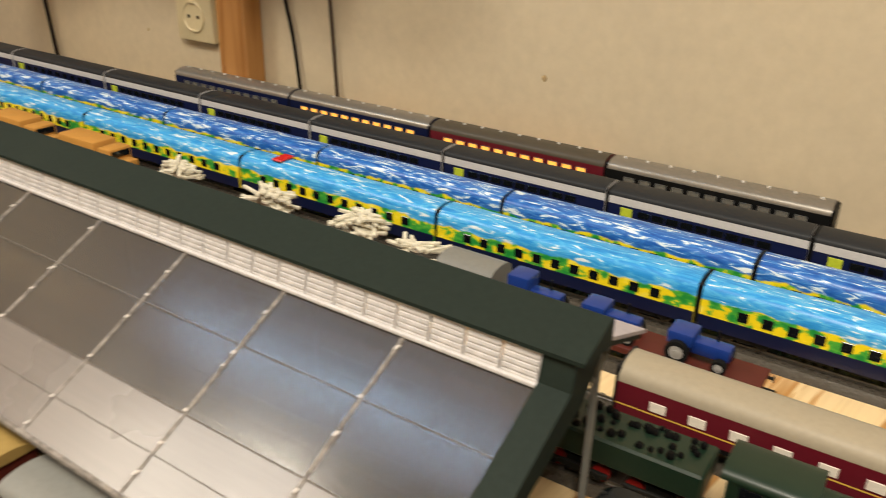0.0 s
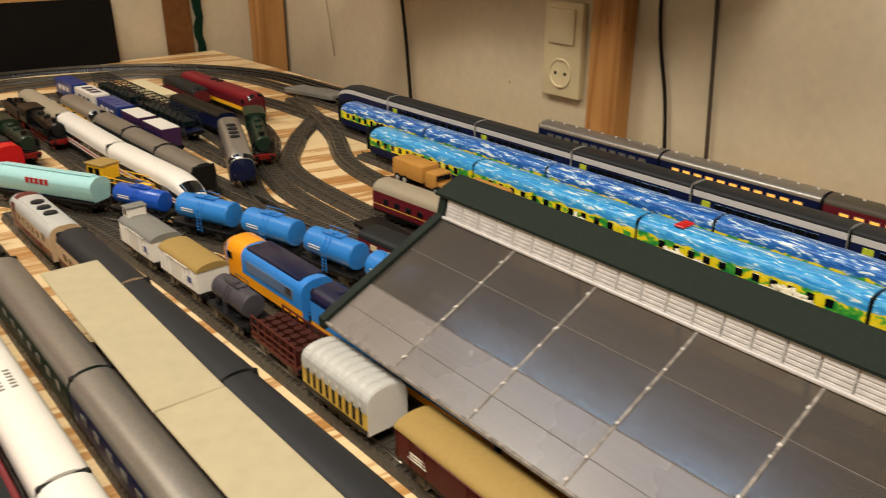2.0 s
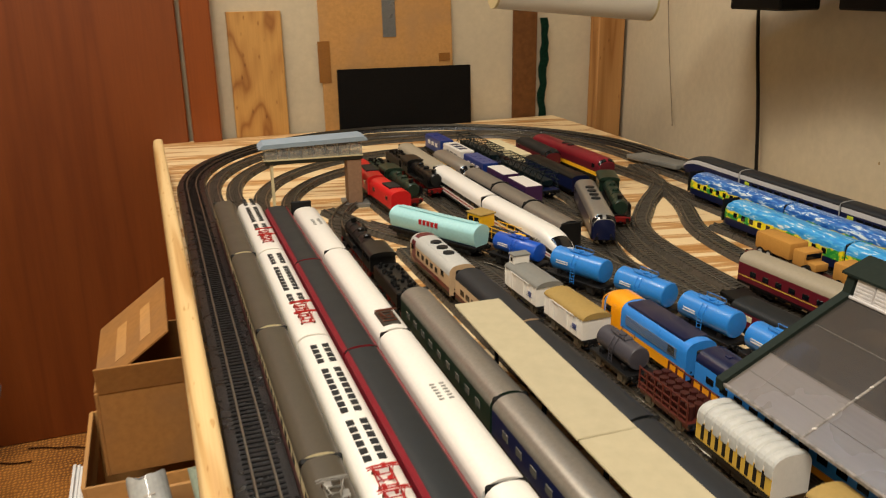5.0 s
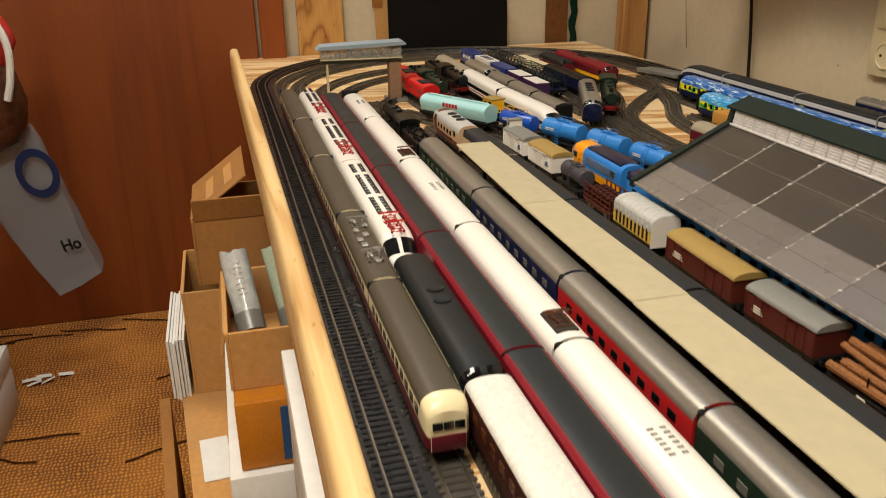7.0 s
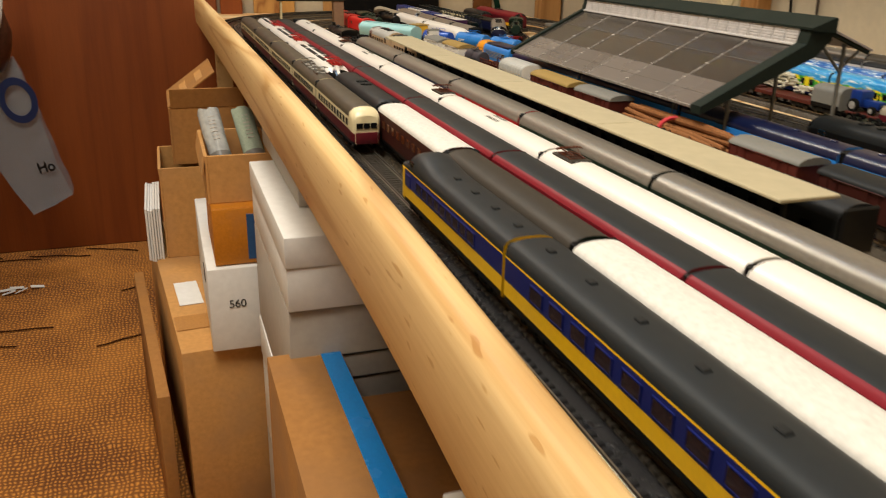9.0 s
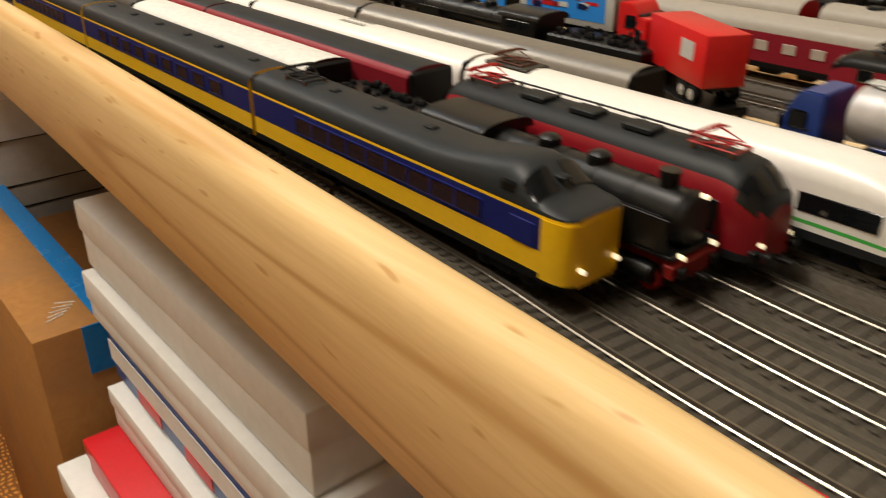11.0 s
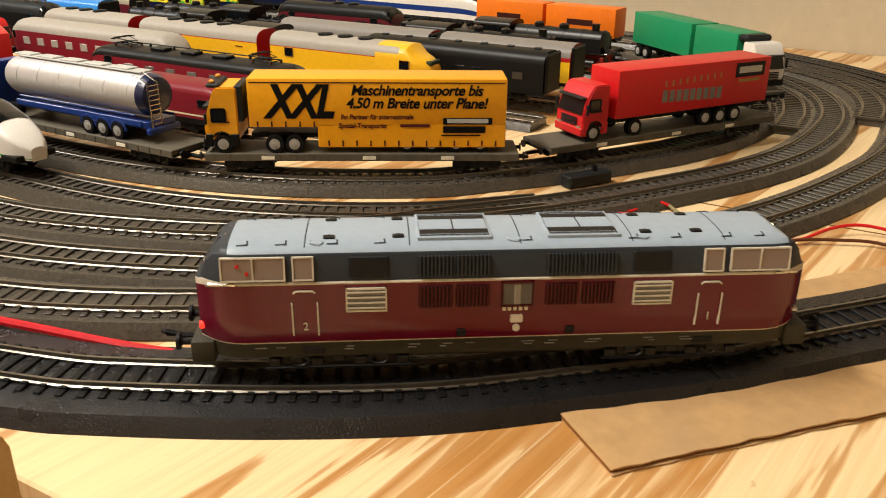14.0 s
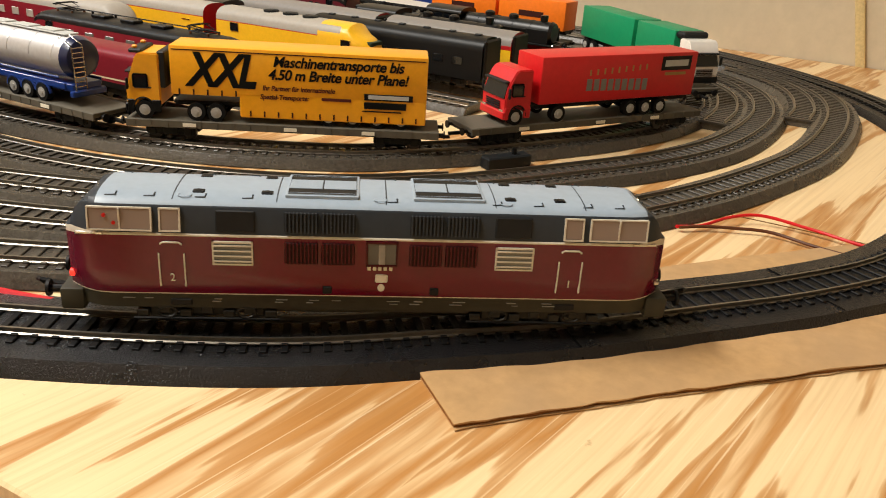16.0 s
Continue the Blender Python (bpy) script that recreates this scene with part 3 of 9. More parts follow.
def steam(a, b, label, body="steam", wheel=None, frame=None, tender=True, name="steam_locomotive", group="", lit=False):
    m, L = pose2(a, b)
    t = thing(name, m, label, "locomotive", group)
    wheel = wheel or red_wheel
    le = L * (0.63 if tender else 1.0)
    xf = L / 2
    bm = newbm()
    zc = 0.0295
    cyl(bm, (xf - le * 0.70, 0, zc), (xf - 0.008, 0, zc), 0.0105, n=20)
    cyl(bm, (xf - 0.0085, 0, zc), (xf - 0.005, 0, zc), 0.0112, 0.0095, n=20)
    part("boiler", bm, C(body), t)
    for k in range(4):
        bm = newbm()
        x = xf - 0.03 - k * le * 0.13
        cyl(bm, (x - 0.0006, 0, zc), (x + 0.0006, 0, zc), 0.0109, n=20)
        part("boiler_band", bm, C(body), t)
    bm = newbm()
    cyl(bm, (xf - 0.018, 0, zc + 0.008), (xf - 0.018, 0, zc + 0.0165), 0.0036, 0.0042, n=12)
    part("chimney", bm, C("steam"), t)
    for k, x in enumerate((xf - le * 0.34, xf - le * 0.52)):
        bm = newbm()
        cyl(bm, (x, 0, zc + 0.007), (x, 0, zc + 0.0125), 0.0052, n=12)
        ball(bm, (x, 0, zc + 0.0125), 0.0052, sz=0.5)
        part("dome", bm, C(body), t)
    bm = newbm()
    xc = xf - le * 0.83
    box(bm, (xc, 0, 0.0285), (le * 0.24, 0.0320, 0.020), 0.0008)
    pts, _ = section([(0.0380, 0.0385, 0)], 0.0168, 0.0385, 0.0440)
    full = pts + [(-y, z) for y, z in reversed(pts[:-1])]
    r0 = [bm.verts.new((xc - le * 0.14, y, z)) for y, z in full]
    r1 = [bm.verts.new((xc + le * 0.14, y, z)) for y, z in full]
    for j in range(len(full)):
        bm.faces.new((r0[j], r0[(j + 1) % len(full)], r1[(j + 1) % len(full)], r1[j]))
    bm.faces.new(r0)
    bm.faces.new(r1)
    part("cab", bm, C(body), t)
    windows(t, xc - le * 0.09, xc + le * 0.09, 2, 0.0300, 0.0365, le * 0.07, dark_glass, 0.0160)
    bm = newbm()
    box(bm, (xf - le * 0.42, 0, 0.0185), (le * 0.80, 0.0300, 0.0016), 0.0003)
    for s in (-1, 1):
        box(bm, (xf - le * 0.30, s * 0.0125, 0.0215), (le * 0.22, 0.004, 0.005), 0.0008)
        tube(bm, [(xf - 0.012, s * 0.0112, zc + 0.002), (xf - le * 0.68, s * 0.0112, zc + 0.002)], 0.0006, 5)
        box(bm, (xf - 0.018, s * 0.0150, 0.0265), (0.024, 0.0008, 0.0135), 0.0003)
        cyl(bm, (xf - 0.030, s * 0.0122, 0.0085), (xf - 0.012, s * 0.0122, 0.0085), 0.0042, n=12)
    part("running_board", bm, C("steam"), t)
    bm = newbm()
    box(bm, (xf - le * 0.48, 0, 0.0125), (le * 0.94, 0.016, 0.008), 0.0006)
    box(bm, (xf - 0.004, 0, 0.0130), (0.004, 0.0300, 0.0055), 0.0005)
    part("chassis", bm, frame or paint("paint_red_frame", "7c1713", 0.45), t)

    def mkw(r):
        def make(bm):
            for s in (-1, 1):
                cyl(bm, (0, s * 0.0073, 0), (0, s * 0.0102, 0), r, n=18)
                cyl(bm, (0, s * 0.0102, 0), (0, s * 0.0110, 0), r * 0.3, n=10)
        return make
    for k in range(4):
        x = xf - le * (0.36 + 0.125 * k)
        piece("driving_wheel", ("driving_wheel", wheel.name), mkw(0.0086), wheel, t, (x, 0, 0.0086))
    for k in range(2):
        piece("pony_wheel", ("pony_wheel", wheel.name), mkw(0.0052), wheel, t, (xf - le * (0.10 + 0.13 * k), 0, 0.0052))
    bm = newbm()
    for s in (-1, 1):
        box(bm, (xf - le * 0.54, s * 0.0118, 0.0075), (le * 0.42, 0.0010, 0.0020), 0.0002)
        box(bm, (xf - le * 0.28, s * 0.0124, 0.0080), (le * 0.24, 0.0008, 0.0014), 0.0002)
    part("coupling_rods", bm, wheel_metal, t)
    if tender:
        lt = L - le - 0.003
        xt = -L / 2 + lt / 2
        bm = newbm()
        box(bm, (xt, 0, 0.0240), (lt, 0.0310, 0.017), 0.0014)
        part("tender", bm, C(body), t)
        bm = newbm()
        rr = random.Random(5)
        for k in range(40):
            ball(bm, (xt + rr.uniform(-0.42, 0.42) * lt, rr.uniform(-0.012, 0.012), 0.0325 + rr.uniform(0, 0.0022)), rr.uniform(0.0018, 0.0030), n=6)
        part("coal_load", bm, paint("coal", "070707", 0.6, grain=900, bump=0.6), t)["kind"] = "stuff"
        for s in (-1, 1):
            bogie(t, xt + s * lt * 0.26, wheels=2, length=lt * 0.42, wheel=wheel)
    buffers(t, L)
    headlamps(t, L, 0.0100, 0.0185, 1, lit, 0.040 if lit else 0.0, inset=0.002)
    return t


def dieselbox(a, b, label, bands, roof, name="diesel_locomotive", group="", nose=(FLATNOSE, FLATNOSE), zt=0.0455, zs=0.033, win=None, cabz=(0.0265, 0.0345),
              fans=0, pant=0, wheels=3, category="locomotive", lit=False, square=2.6, extra=None, roofmat=None, cabmat=None, rails=False, shoulder=0):
    """A carbody locomotive with cab glazing, grilles, roof fittings and bogies."""
    m, L = pose2(a, b)
    L -= 0.008
    t = thing(name, m, label, category, group)
    bm, mats = hull(L, bands, roof, W, zs, zt, nose, square=square, shoulder=shoulder)
    part("body", bm, mats, t)
    under(t, L)
    for s in (-1, 1):
        bogie(t, s * (L / 2 - 0.040), wheels=wheels, length=0.046, wr=0.0062)
        ns = nose[0] if s > 0 else nose[1]
        if ns is ROUNDNOSE:
            skin(t, L, ns, bands[0][0], zs, zt, 0.0032, 0.0118, 14, W, square, s, cabmat, split=5)
        elif ns is FLATNOSE:
            skin(t, L, ns, bands[0][0], zs, zt, 0.0006, 0.0056, 10, W, square, s, cabmat, split=5)
        headlamps(t, L, 0.0100, 0.0165, s, lit and s > 0, inset=0.0008)
    windows(t, L / 2 - 0.030, L / 2 - 0.014, 1, cabz[0], cabz[1] - 0.001, 0.009, cabmat or dark_glass, name="cab_window", frame=chrome)
    windows(t, -L / 2 + 0.014, -L / 2 + 0.030, 1, cabz[0], cabz[1] - 0.001, 0.009, cabmat or dark_glass, name="cab_window", frame=chrome)
    if win:
        n, z0, z1, wide, wm = win
        windows(t, -L / 2 + 0.035, L / 2 - 0.035, n, z0, z1, wide, wm, name="grille")

    def mkf(bm):
        cyl(bm, (0, 0, -0.001), (0, 0, 0.0012), 0.0070, n=18)
        cyl(bm, (0, 0, 0.0012), (0, 0, 0.0016), 0.0050, n=18)
    for k in range(fans):
        piece("roof_fan", ("roof_fan",), mkf, C("dkgrey"), t, ((k - (fans - 1) / 2) * 0.022 - 0.01, 0, zt))
    for k in range(pant):
        pantograph(t, (L / 2 - 0.030) * (1 if k == 0 else -1), zt + 0.001, mat=roofmat)
    if pant:
        bm = newbm()
        tube(bm, [(-L / 2 + 0.03, 0.004, zt + 0.0022), (0, 0.005, zt + 0.0022), (L / 2 - 0.03, 0.004, zt + 0.0022)], 0.0005, 5)
        for k in range(5):
            cyl(bm, ((k - 2) * L * 0.13, 0.005, zt - 0.001), ((k - 2) * L * 0.13, 0.005, zt + 0.0024), 0.0010, n=8)
        for k in range(3):
            box(bm, ((k - 1) * L * 0.16, -0.003, zt + 0.0008), (0.016, 0.010, 0.0028), 0.0006)
        part("roof_gear", bm, roofmat or C("dkgrey"), t)
    buffers(t, L + 0.008)
    if extra:
        extra(t, L)
    return t


# --- goods wagons
def wagon_base(t, L, mat=None, axles=2, deckz=0.0135, bogies=False):
    bm = newbm()
    box(bm, (0, 0, deckz), (L, 0.0300, 0.0028), 0.0004)
    for s in (-1, 1):
        box(bm, (0, s * 0.0118, deckz - 0.0035), (L * 0.98, 0.0016, 0.0050), 0.0003)
    part("underframe", bm, mat or black_plastic, t)
    if bogies:
        for s in (-1, 1):
            bogie(t, s * (L / 2 - 0.024), length=0.026)
    else:
        def make(bm):
            for s in (-1, 1):
                cyl(bm, (0, s * 0.0072, 0), (0, s * 0.0100, 0), 0.0055, n=14)
                box(bm, (0, s * 0.0125, 0.0020), (0.0090, 0.0016, 0.0070), 0.0005)
        for s in (-1, 1):
            piece("wheelset", ("wheelset",), make, wheel_metal, t, (s * L * 0.30, 0, 0.0055))
    buffers(t, L + 0.012)


def tank_wagon(a, b, key, label, name="tank_wagon", group="", r=0.0135, rail=True, bogies=False, band=None, stripe=None):
    m, L = pose2(a, b)
    L -= 0.012
    t = thing(name, m, label, "wagon", group)
    wagon_base(t, L, bogies=bogies)
    bm = newbm()
    z = 0.0165 + r
    n = 24
    prof = [(-L * 0.47, 0.0), (-L * 0.47 + 0.0006, r * 0.6), (-L * 0.455, r * 0.93), (-L * 0.44, r), (L * 0.44, r), (L * 0.455, r * 0.93), (L * 0.47 - 0.0006, r * 0.6), (L * 0.47, 0.0)]
    rings = []
    for x, q in prof:
        rings.append([bm.verts.new((x, q * math.cos(2 * math.pi * k / n), z + q * math.sin(2 * math.pi * k / n))) for k in range(n)] if q else [bm.verts.new((x, 0, z))])
    for r0, r1 in zip(rings, rings[1:]):
        for j in range(n):
            if len(r0) == 1:
                bm.faces.new((r0[0], r1[j], r1[(j + 1) % n]))
            elif len(r1) == 1:
                bm.faces.new((r0[j], r0[(j + 1) % n], r1[0]))
            else:
                bm.faces.new((r0[j], r0[(j + 1) % n], r1[(j + 1) % n], r1[j]))
    part("tank", bm, C(key), t)
    for s in (-0.3, 0.3):
        for q in (-1, 1):
            bm = newbm()
            box(bm, (s * L, q * 0.009, 0.0165), (0.006, 0.004, 0.006), 0.0004)
            part("saddle", bm, black_plastic, t)
    bm = newbm()
    box(bm, (0, 0, z + r + 0.0006), (L * 0.34, 0.010, 0.0008), 0.0002)
    cyl(bm, (0, 0, z + r - 0.002), (0, 0, z + r + 0.0024), 0.0036, n=14)
    part("walkway", bm, C(key), t)
    bm = newbm()
    for s in (-1, 1):
        tube(bm, [(-L * 0.17, s * 0.0055, z + r + 0.0008), (-L * 0.17, s * 0.0055, z + r + 0.0045), (L * 0.17, s * 0.0055, z + r + 0.0045), (L * 0.17, s * 0.0055, z + r + 0.0008)], 0.00035, 5)
        for q in (-0.003, 0.003):
            tube(bm, [(q, s * (r + 0.002), 0.010), (q, s * (r + 0.0015), z + 0.002), (q, s * r * 0.6, z + r * 0.95)], 0.0004, 5)
        for k in range(6):
            zz = 0.012 + k * 0.0035
            tube(bm, [(-0.003, s * (r + 0.0018), zz), (0.003, s * (r + 0.0018), zz)], 0.0003, 4)
    part("ladder", bm, C(key), t)
    if stripe:
        bm = newbm()
        for s in (-1, 1):
            for k in range(2):
                box(bm, (L * 0.22, s * (r + 0.0001), z + 0.002 - k * 0.0025), (L * 0.22, 0.0006, 0.0011))
        part("lettering", bm, C(stripe), t)
    return t


def box_wagon(a, b, side, roof, label, name="box_wagon", group="", flat=False, planks=True, zt=0.0425, zs=0.0365, door=True, bars=None):
    m, L = pose2(a, b)
    L -= 0.012
    t = thing(name, m, label, "wagon", group)
    wagon_base(t, L)
    bm, mats = hull(L, [(0.0150, zs, side)], side, 0.0155, zs, zt - 0.001, square=2.0)
    part("body", bm, mats, t)
    bm = newbm()
    pts, _ = section([(zs - 0.0005, zs, 0)], 0.0163, zs, zt, square=2.0)
    full = pts + [(-y, z) for y, z in reversed(pts[:-1])]
    r0 = [bm.verts.new((-L / 2 - 0.001, y, z)) for y, z in full]
    r1 = [bm.verts.new((L / 2 + 0.001, y, z)) for y, z in full]
    for j in range(len(full)):
        bm.faces.new((r0[j], r0[(j + 1) % len(full)], r1[(j + 1) % len(full)], r1[j]))
    bm.faces.new(r0)
    bm.faces.new(r1)
    part("roof", bm, C(roof), t)
    if planks:
        def make(bm):
            box(bm, (0, 0, 0), (0.0009, 0.0012, zs - 0.0155), 0.0002)
        for k in range(9):
            for s in (-1, 1):
                piece("stanchion", ("stanchion", side, zs), make, C(side), t, ((k / 8 - 0.5) * L * 0.98, s * 0.0158, (zs + 0.0155) / 2))
    if door:
        for s in (-1, 1):
            bm = newbm()
            box(bm, (0, s * 0.0162, 0.0255), (L * 0.24, 0.0009, 0.0195), 0.0002)
            tube(bm, [(-L * 0.3, s * 0.0168, 0.0360), (L * 0.3, s * 0.0168, 0.0360)], 0.0005, 4)
            part("door", bm, C(side), t)
    if bars:
        bm = newbm()
        for s in (-1, 1):
            for k in range(3):
                box(bm, (-L * 0.30, s * 0.0160, 0.0220 + k * 0.0022), (L * (0.16 - 0.02 * k), 0.0004, 0.0010))
        part("lettering", bm, C(bars), t)
    return t


def flat_wagon(a, b, label, key="deck", name="flat_wagon", group="", stakes=0, z=0.0120, bogies=True, bars=True, low=False):
    m, L = pose2(a, b)
    L -= 0.008
    t = thing(name, m, label, "wagon", group)
    bm = newbm()
    box(bm, (0, 0, z), (L, 0.0320, 0.0030), 0.0004)
    for s in (-1, 1):
        box(bm, (0, s * 0.0155, z - 0.0010), (L, 0.0016, 0.0046), 0.0003)
    for k in range(int(L / 0.010)):
        x = -L / 2 + 0.005 + k * 0.010
        for s in (-1, 1):
            box(bm, (x, s * 0.0164, z - 0.001), (0.0012, 0.0006, 0.0044))
    part("deck", bm, C(key), t)
    for s in (-1, 1):
        bogie(t, s * (L / 2 - 0.026), length=0.030, wr=0.0042 if low else 0.0050)
    buffers(t, L + 0.008, 0.0105)
    if stakes:
        def make(bm):
            box(bm, (0, 0, 0), (0.0012, 0.0010, 0.016), 0.0002)
        for k in range(stakes):
            for s in (-1, 1):
                piece("stake", ("stake", key), make, C(key), t, ((k / (stakes - 1) - 0.5) * L * 0.95, s * 0.0160, z + 0.009))
    if bars:
        bm = newbm()
        for k, x in enumerate((-0.30, 0.02, 0.27)):
            box(bm, (x * L, -0.0168, z - 0.001), (0.008, 0.0004, 0.0022))
        part("lettering", bm, C("lines"), t)
    return t


# --- road vehicles
def tyre_set(parent, xs, r=0.0056, y=0.0125, name="wheel", wide=0.0050, z0=0.0):
    tyre = paint("tyre", "141414", 0.75, bump=0.2)

    def mk(bm):
        cyl(bm, (0, -wide / 2, 0), (0, wide / 2, 0), r, n=20)

    def mkr(bm):
        for s in (-1, 1):
            cyl(bm, (0, s * wide * 0.45, 0), (0, s * (wide * 0.5 + 0.0003), 0), r * 0.60, n=14)
            cyl(bm, (0, s * wide * 0.5, 0), (0, s * (wide * 0.5 + 0.0009), 0), r * 0.25, n=10)
    for x in xs:
        for s in (-1, 1):
            o = piece(name, ("tyre", r, wide), mk, tyre, parent, (x, s * y, z0 + r))
            piece("rim", ("rim", r, wide), mkr, paint("rim_silver", "b9b8b4", 0.32, 0.35), o, (0, 0, 0))


def cab(parent, x, key, z0=0.0, h=0.036, l=0.020, w=0.0145, dark="black"):
    """A forward-control lorry cab with its front at x."""
    bm = newbm()
    prof = [(0.0, 0.006), (0.0006, 0.017), (-0.0020, 0.0265), (-0.0060, h - 0.002), (-0.0085, h), (-l, h), (-l, 0.008), (-l * 0.75, 0.008), (-l * 0.6, 0.0135), (-l * 0.35, 0.0135), (-l * 0.2, 0.006)]
    a = [bm.verts.new((x + px, -w, z0 + pz)) for px, pz in prof]
    b = [bm.verts.new((x + px, w, z0 + pz)) for px, pz in prof]
    for j in range(len(prof)):
        bm.faces.new((a[j], a[(j + 1) % len(prof)], b[(j + 1) % len(prof)], b[j]))
    bm.faces.new(a)
    bm.faces.new(b)
    bmesh.ops.bevel(bm, geom=[e for e in bm.edges], offset=0.0008, segments=2, affect="EDGES")
    c = part("cab", bm, C(key), parent)
    bm = newbm()
    p = [(x + 0.0011, -w * 0.90, z0 + 0.0178), (x + 0.0011, w * 0.90, z0 + 0.0178), (x - 0.0017, w * 0.84, z0 + 0.0268), (x - 0.0017, -w * 0.84, z0 + 0.0268)]
    vs = [bm.verts.new(q) for q in p]
    vb = [bm.verts.new((q[0] - 0.0008, q[1], q[2])) for q in p]
    bm.faces.new(vs)
    bm.faces.new(vb)
    for i in range(4):
        bm.faces.new((vs[i], vs[(i + 1) % 4], vb[(i + 1) % 4], vb[i]))
    part("windscreen", bm, dark_glass, c)
    bm = newbm()
    box(bm, (x - 0.0010, 0, z0 + 0.0282), (0.0040, w * 1.80, 0.0014), 0.0005)
    part("sun_visor", bm, C("dkgrey"), c)
    for s in (-1, 1):
        bm = newbm()
        box(bm, (x - 0.0084, s * (w + 0.0001), z0 + 0.0232), (0.0092, 0.0006, 0.0088), 0.0010)
        part("side_window", bm, dark_glass, c)
        bm = newbm()
        box(bm, (x - 0.0010, s * (w + 0.0022), z0 + 0.0215), (0.0016, 0.0024, 0.0070), 0.0006)
        part("mirror", bm, black_plastic, c)
        bm = newbm()
        box(bm, (x + 0.0010, s * w * 0.72, z0 + 0.0092), (0.0008, 0.0050, 0.0022), 0.0003)
        part("headlight", bm, chrome, c)
    bm = newbm()
    for k in range(4):
        box(bm, (x + 0.0011, 0, z0 + 0.0108 + k * 0.0014), (0.0008, w * 1.15, 0.0009), 0.0002)
    part("grille", bm, black_plastic, c)
    bm = newbm()
    box(bm, (x + 0.0007, 0, z0 + 0.0066), (0.0022, w * 2.03, 0.0056), 0.0008)
    part("bumper", bm, C(dark), c)
    for s in (-1, 1):
        bm = newbm()
        box(bm, (x - 0.0020, s * (w - 0.0003), z0 + 0.0078), (0.0044, 0.0014, 0.0080), 0.0005)
        box(bm, (x - l * 0.86, s * (w - 0.0003), z0 + 0.0080), (l * 0.27, 0.0014, 0.0076), 0.0005)
        part("side_step", bm, C(dark), c)
        bm = newbm()
        tube(bm, [(x - l * 0.475 + 0.0066 * math.cos(q), s * w, z0 + 0.0056 + 0.0074 * math.sin(q)) for q in [math.pi * j / 10 for j in range(11)]], 0.0006, 5)
        part("wheel_arch", bm, black_plastic, c)
        bm = newbm()
        box(bm, (x - l * 0.66, s * (w + 0.0002), z0 + 0.0190), (0.0030, 0.0006, 0.0008), 0.0002)
        part("door_handle", bm, black_plastic, c)
    return c


def lettered(text, parent, m, size, material, name="lettering", shear=0.0, bold=0.0, wide=1.0, depth=0.0001):
    cu = bpy.data.curves.new(name, "FONT")
    cu.body, cu.size, cu.shear, cu.offset, cu.extrude = text, size, shear, bold, depth
    cu.space_character = 0.95
    tmp = bpy.data.objects.new(name, cu)
    scene.collection.objects.link(tmp)
    dg = bpy.context.evaluated_depsgraph_get()
    me = bpy.data.meshes.new_from_object(tmp.evaluated_get(dg))
    bpy.data.objects.remove(tmp)
    me.materials.clear()
    me.materials.append(material)
    ob = new(name, me)
    ob.parent = parent
    ob.matrix_basis = m @ Matrix.Diagonal((wide, 1, 1, 1))
    return ob


# --- track
def arc(cx, cy, r, a0, a1, step=4.0):
    n = max(2, int(abs(a1 - a0) / step))
    return [(cx + r * math.cos(radians(a0 + (a1 - a0) * k / n)), cy + r * math.sin(radians(a0 + (a1 - a0) * k / n))) for k in range(n + 1)]


def resample(pts, step):
    P_ = [Vector((p[0], p[1])) for p in pts]
    out, left = [], 0.0
    for a, b in zip(P_, P_[1:]):
        d = (b - a)
        l = d.length
        if l < 1e-9:
            continue
        while left <= l:
            p = a + d * (left / l)
            out.append((p.x, p.y, math.degrees(math.atan2(d.y, d.x))))
            left += step
        left -= l
    return out


rail_mat = paint("rail_metal", "8d877c", 0.33, 0.9, vary=0.1)
bed_black = paint("bed_black", "151517", 0.28, grain=1000, bump=0.9, vary=0.3)
bed_grey = paint("bed_grey", "4a453d", 0.27, grain=600, bump=0.55, vary=0.35)
sleeper_black = paint("sleeper_black", "0c0c0d", 0.5, bump=0.2)
sleeper_grey = paint("sleeper_grey", "443f38", 0.34, bump=0.3)


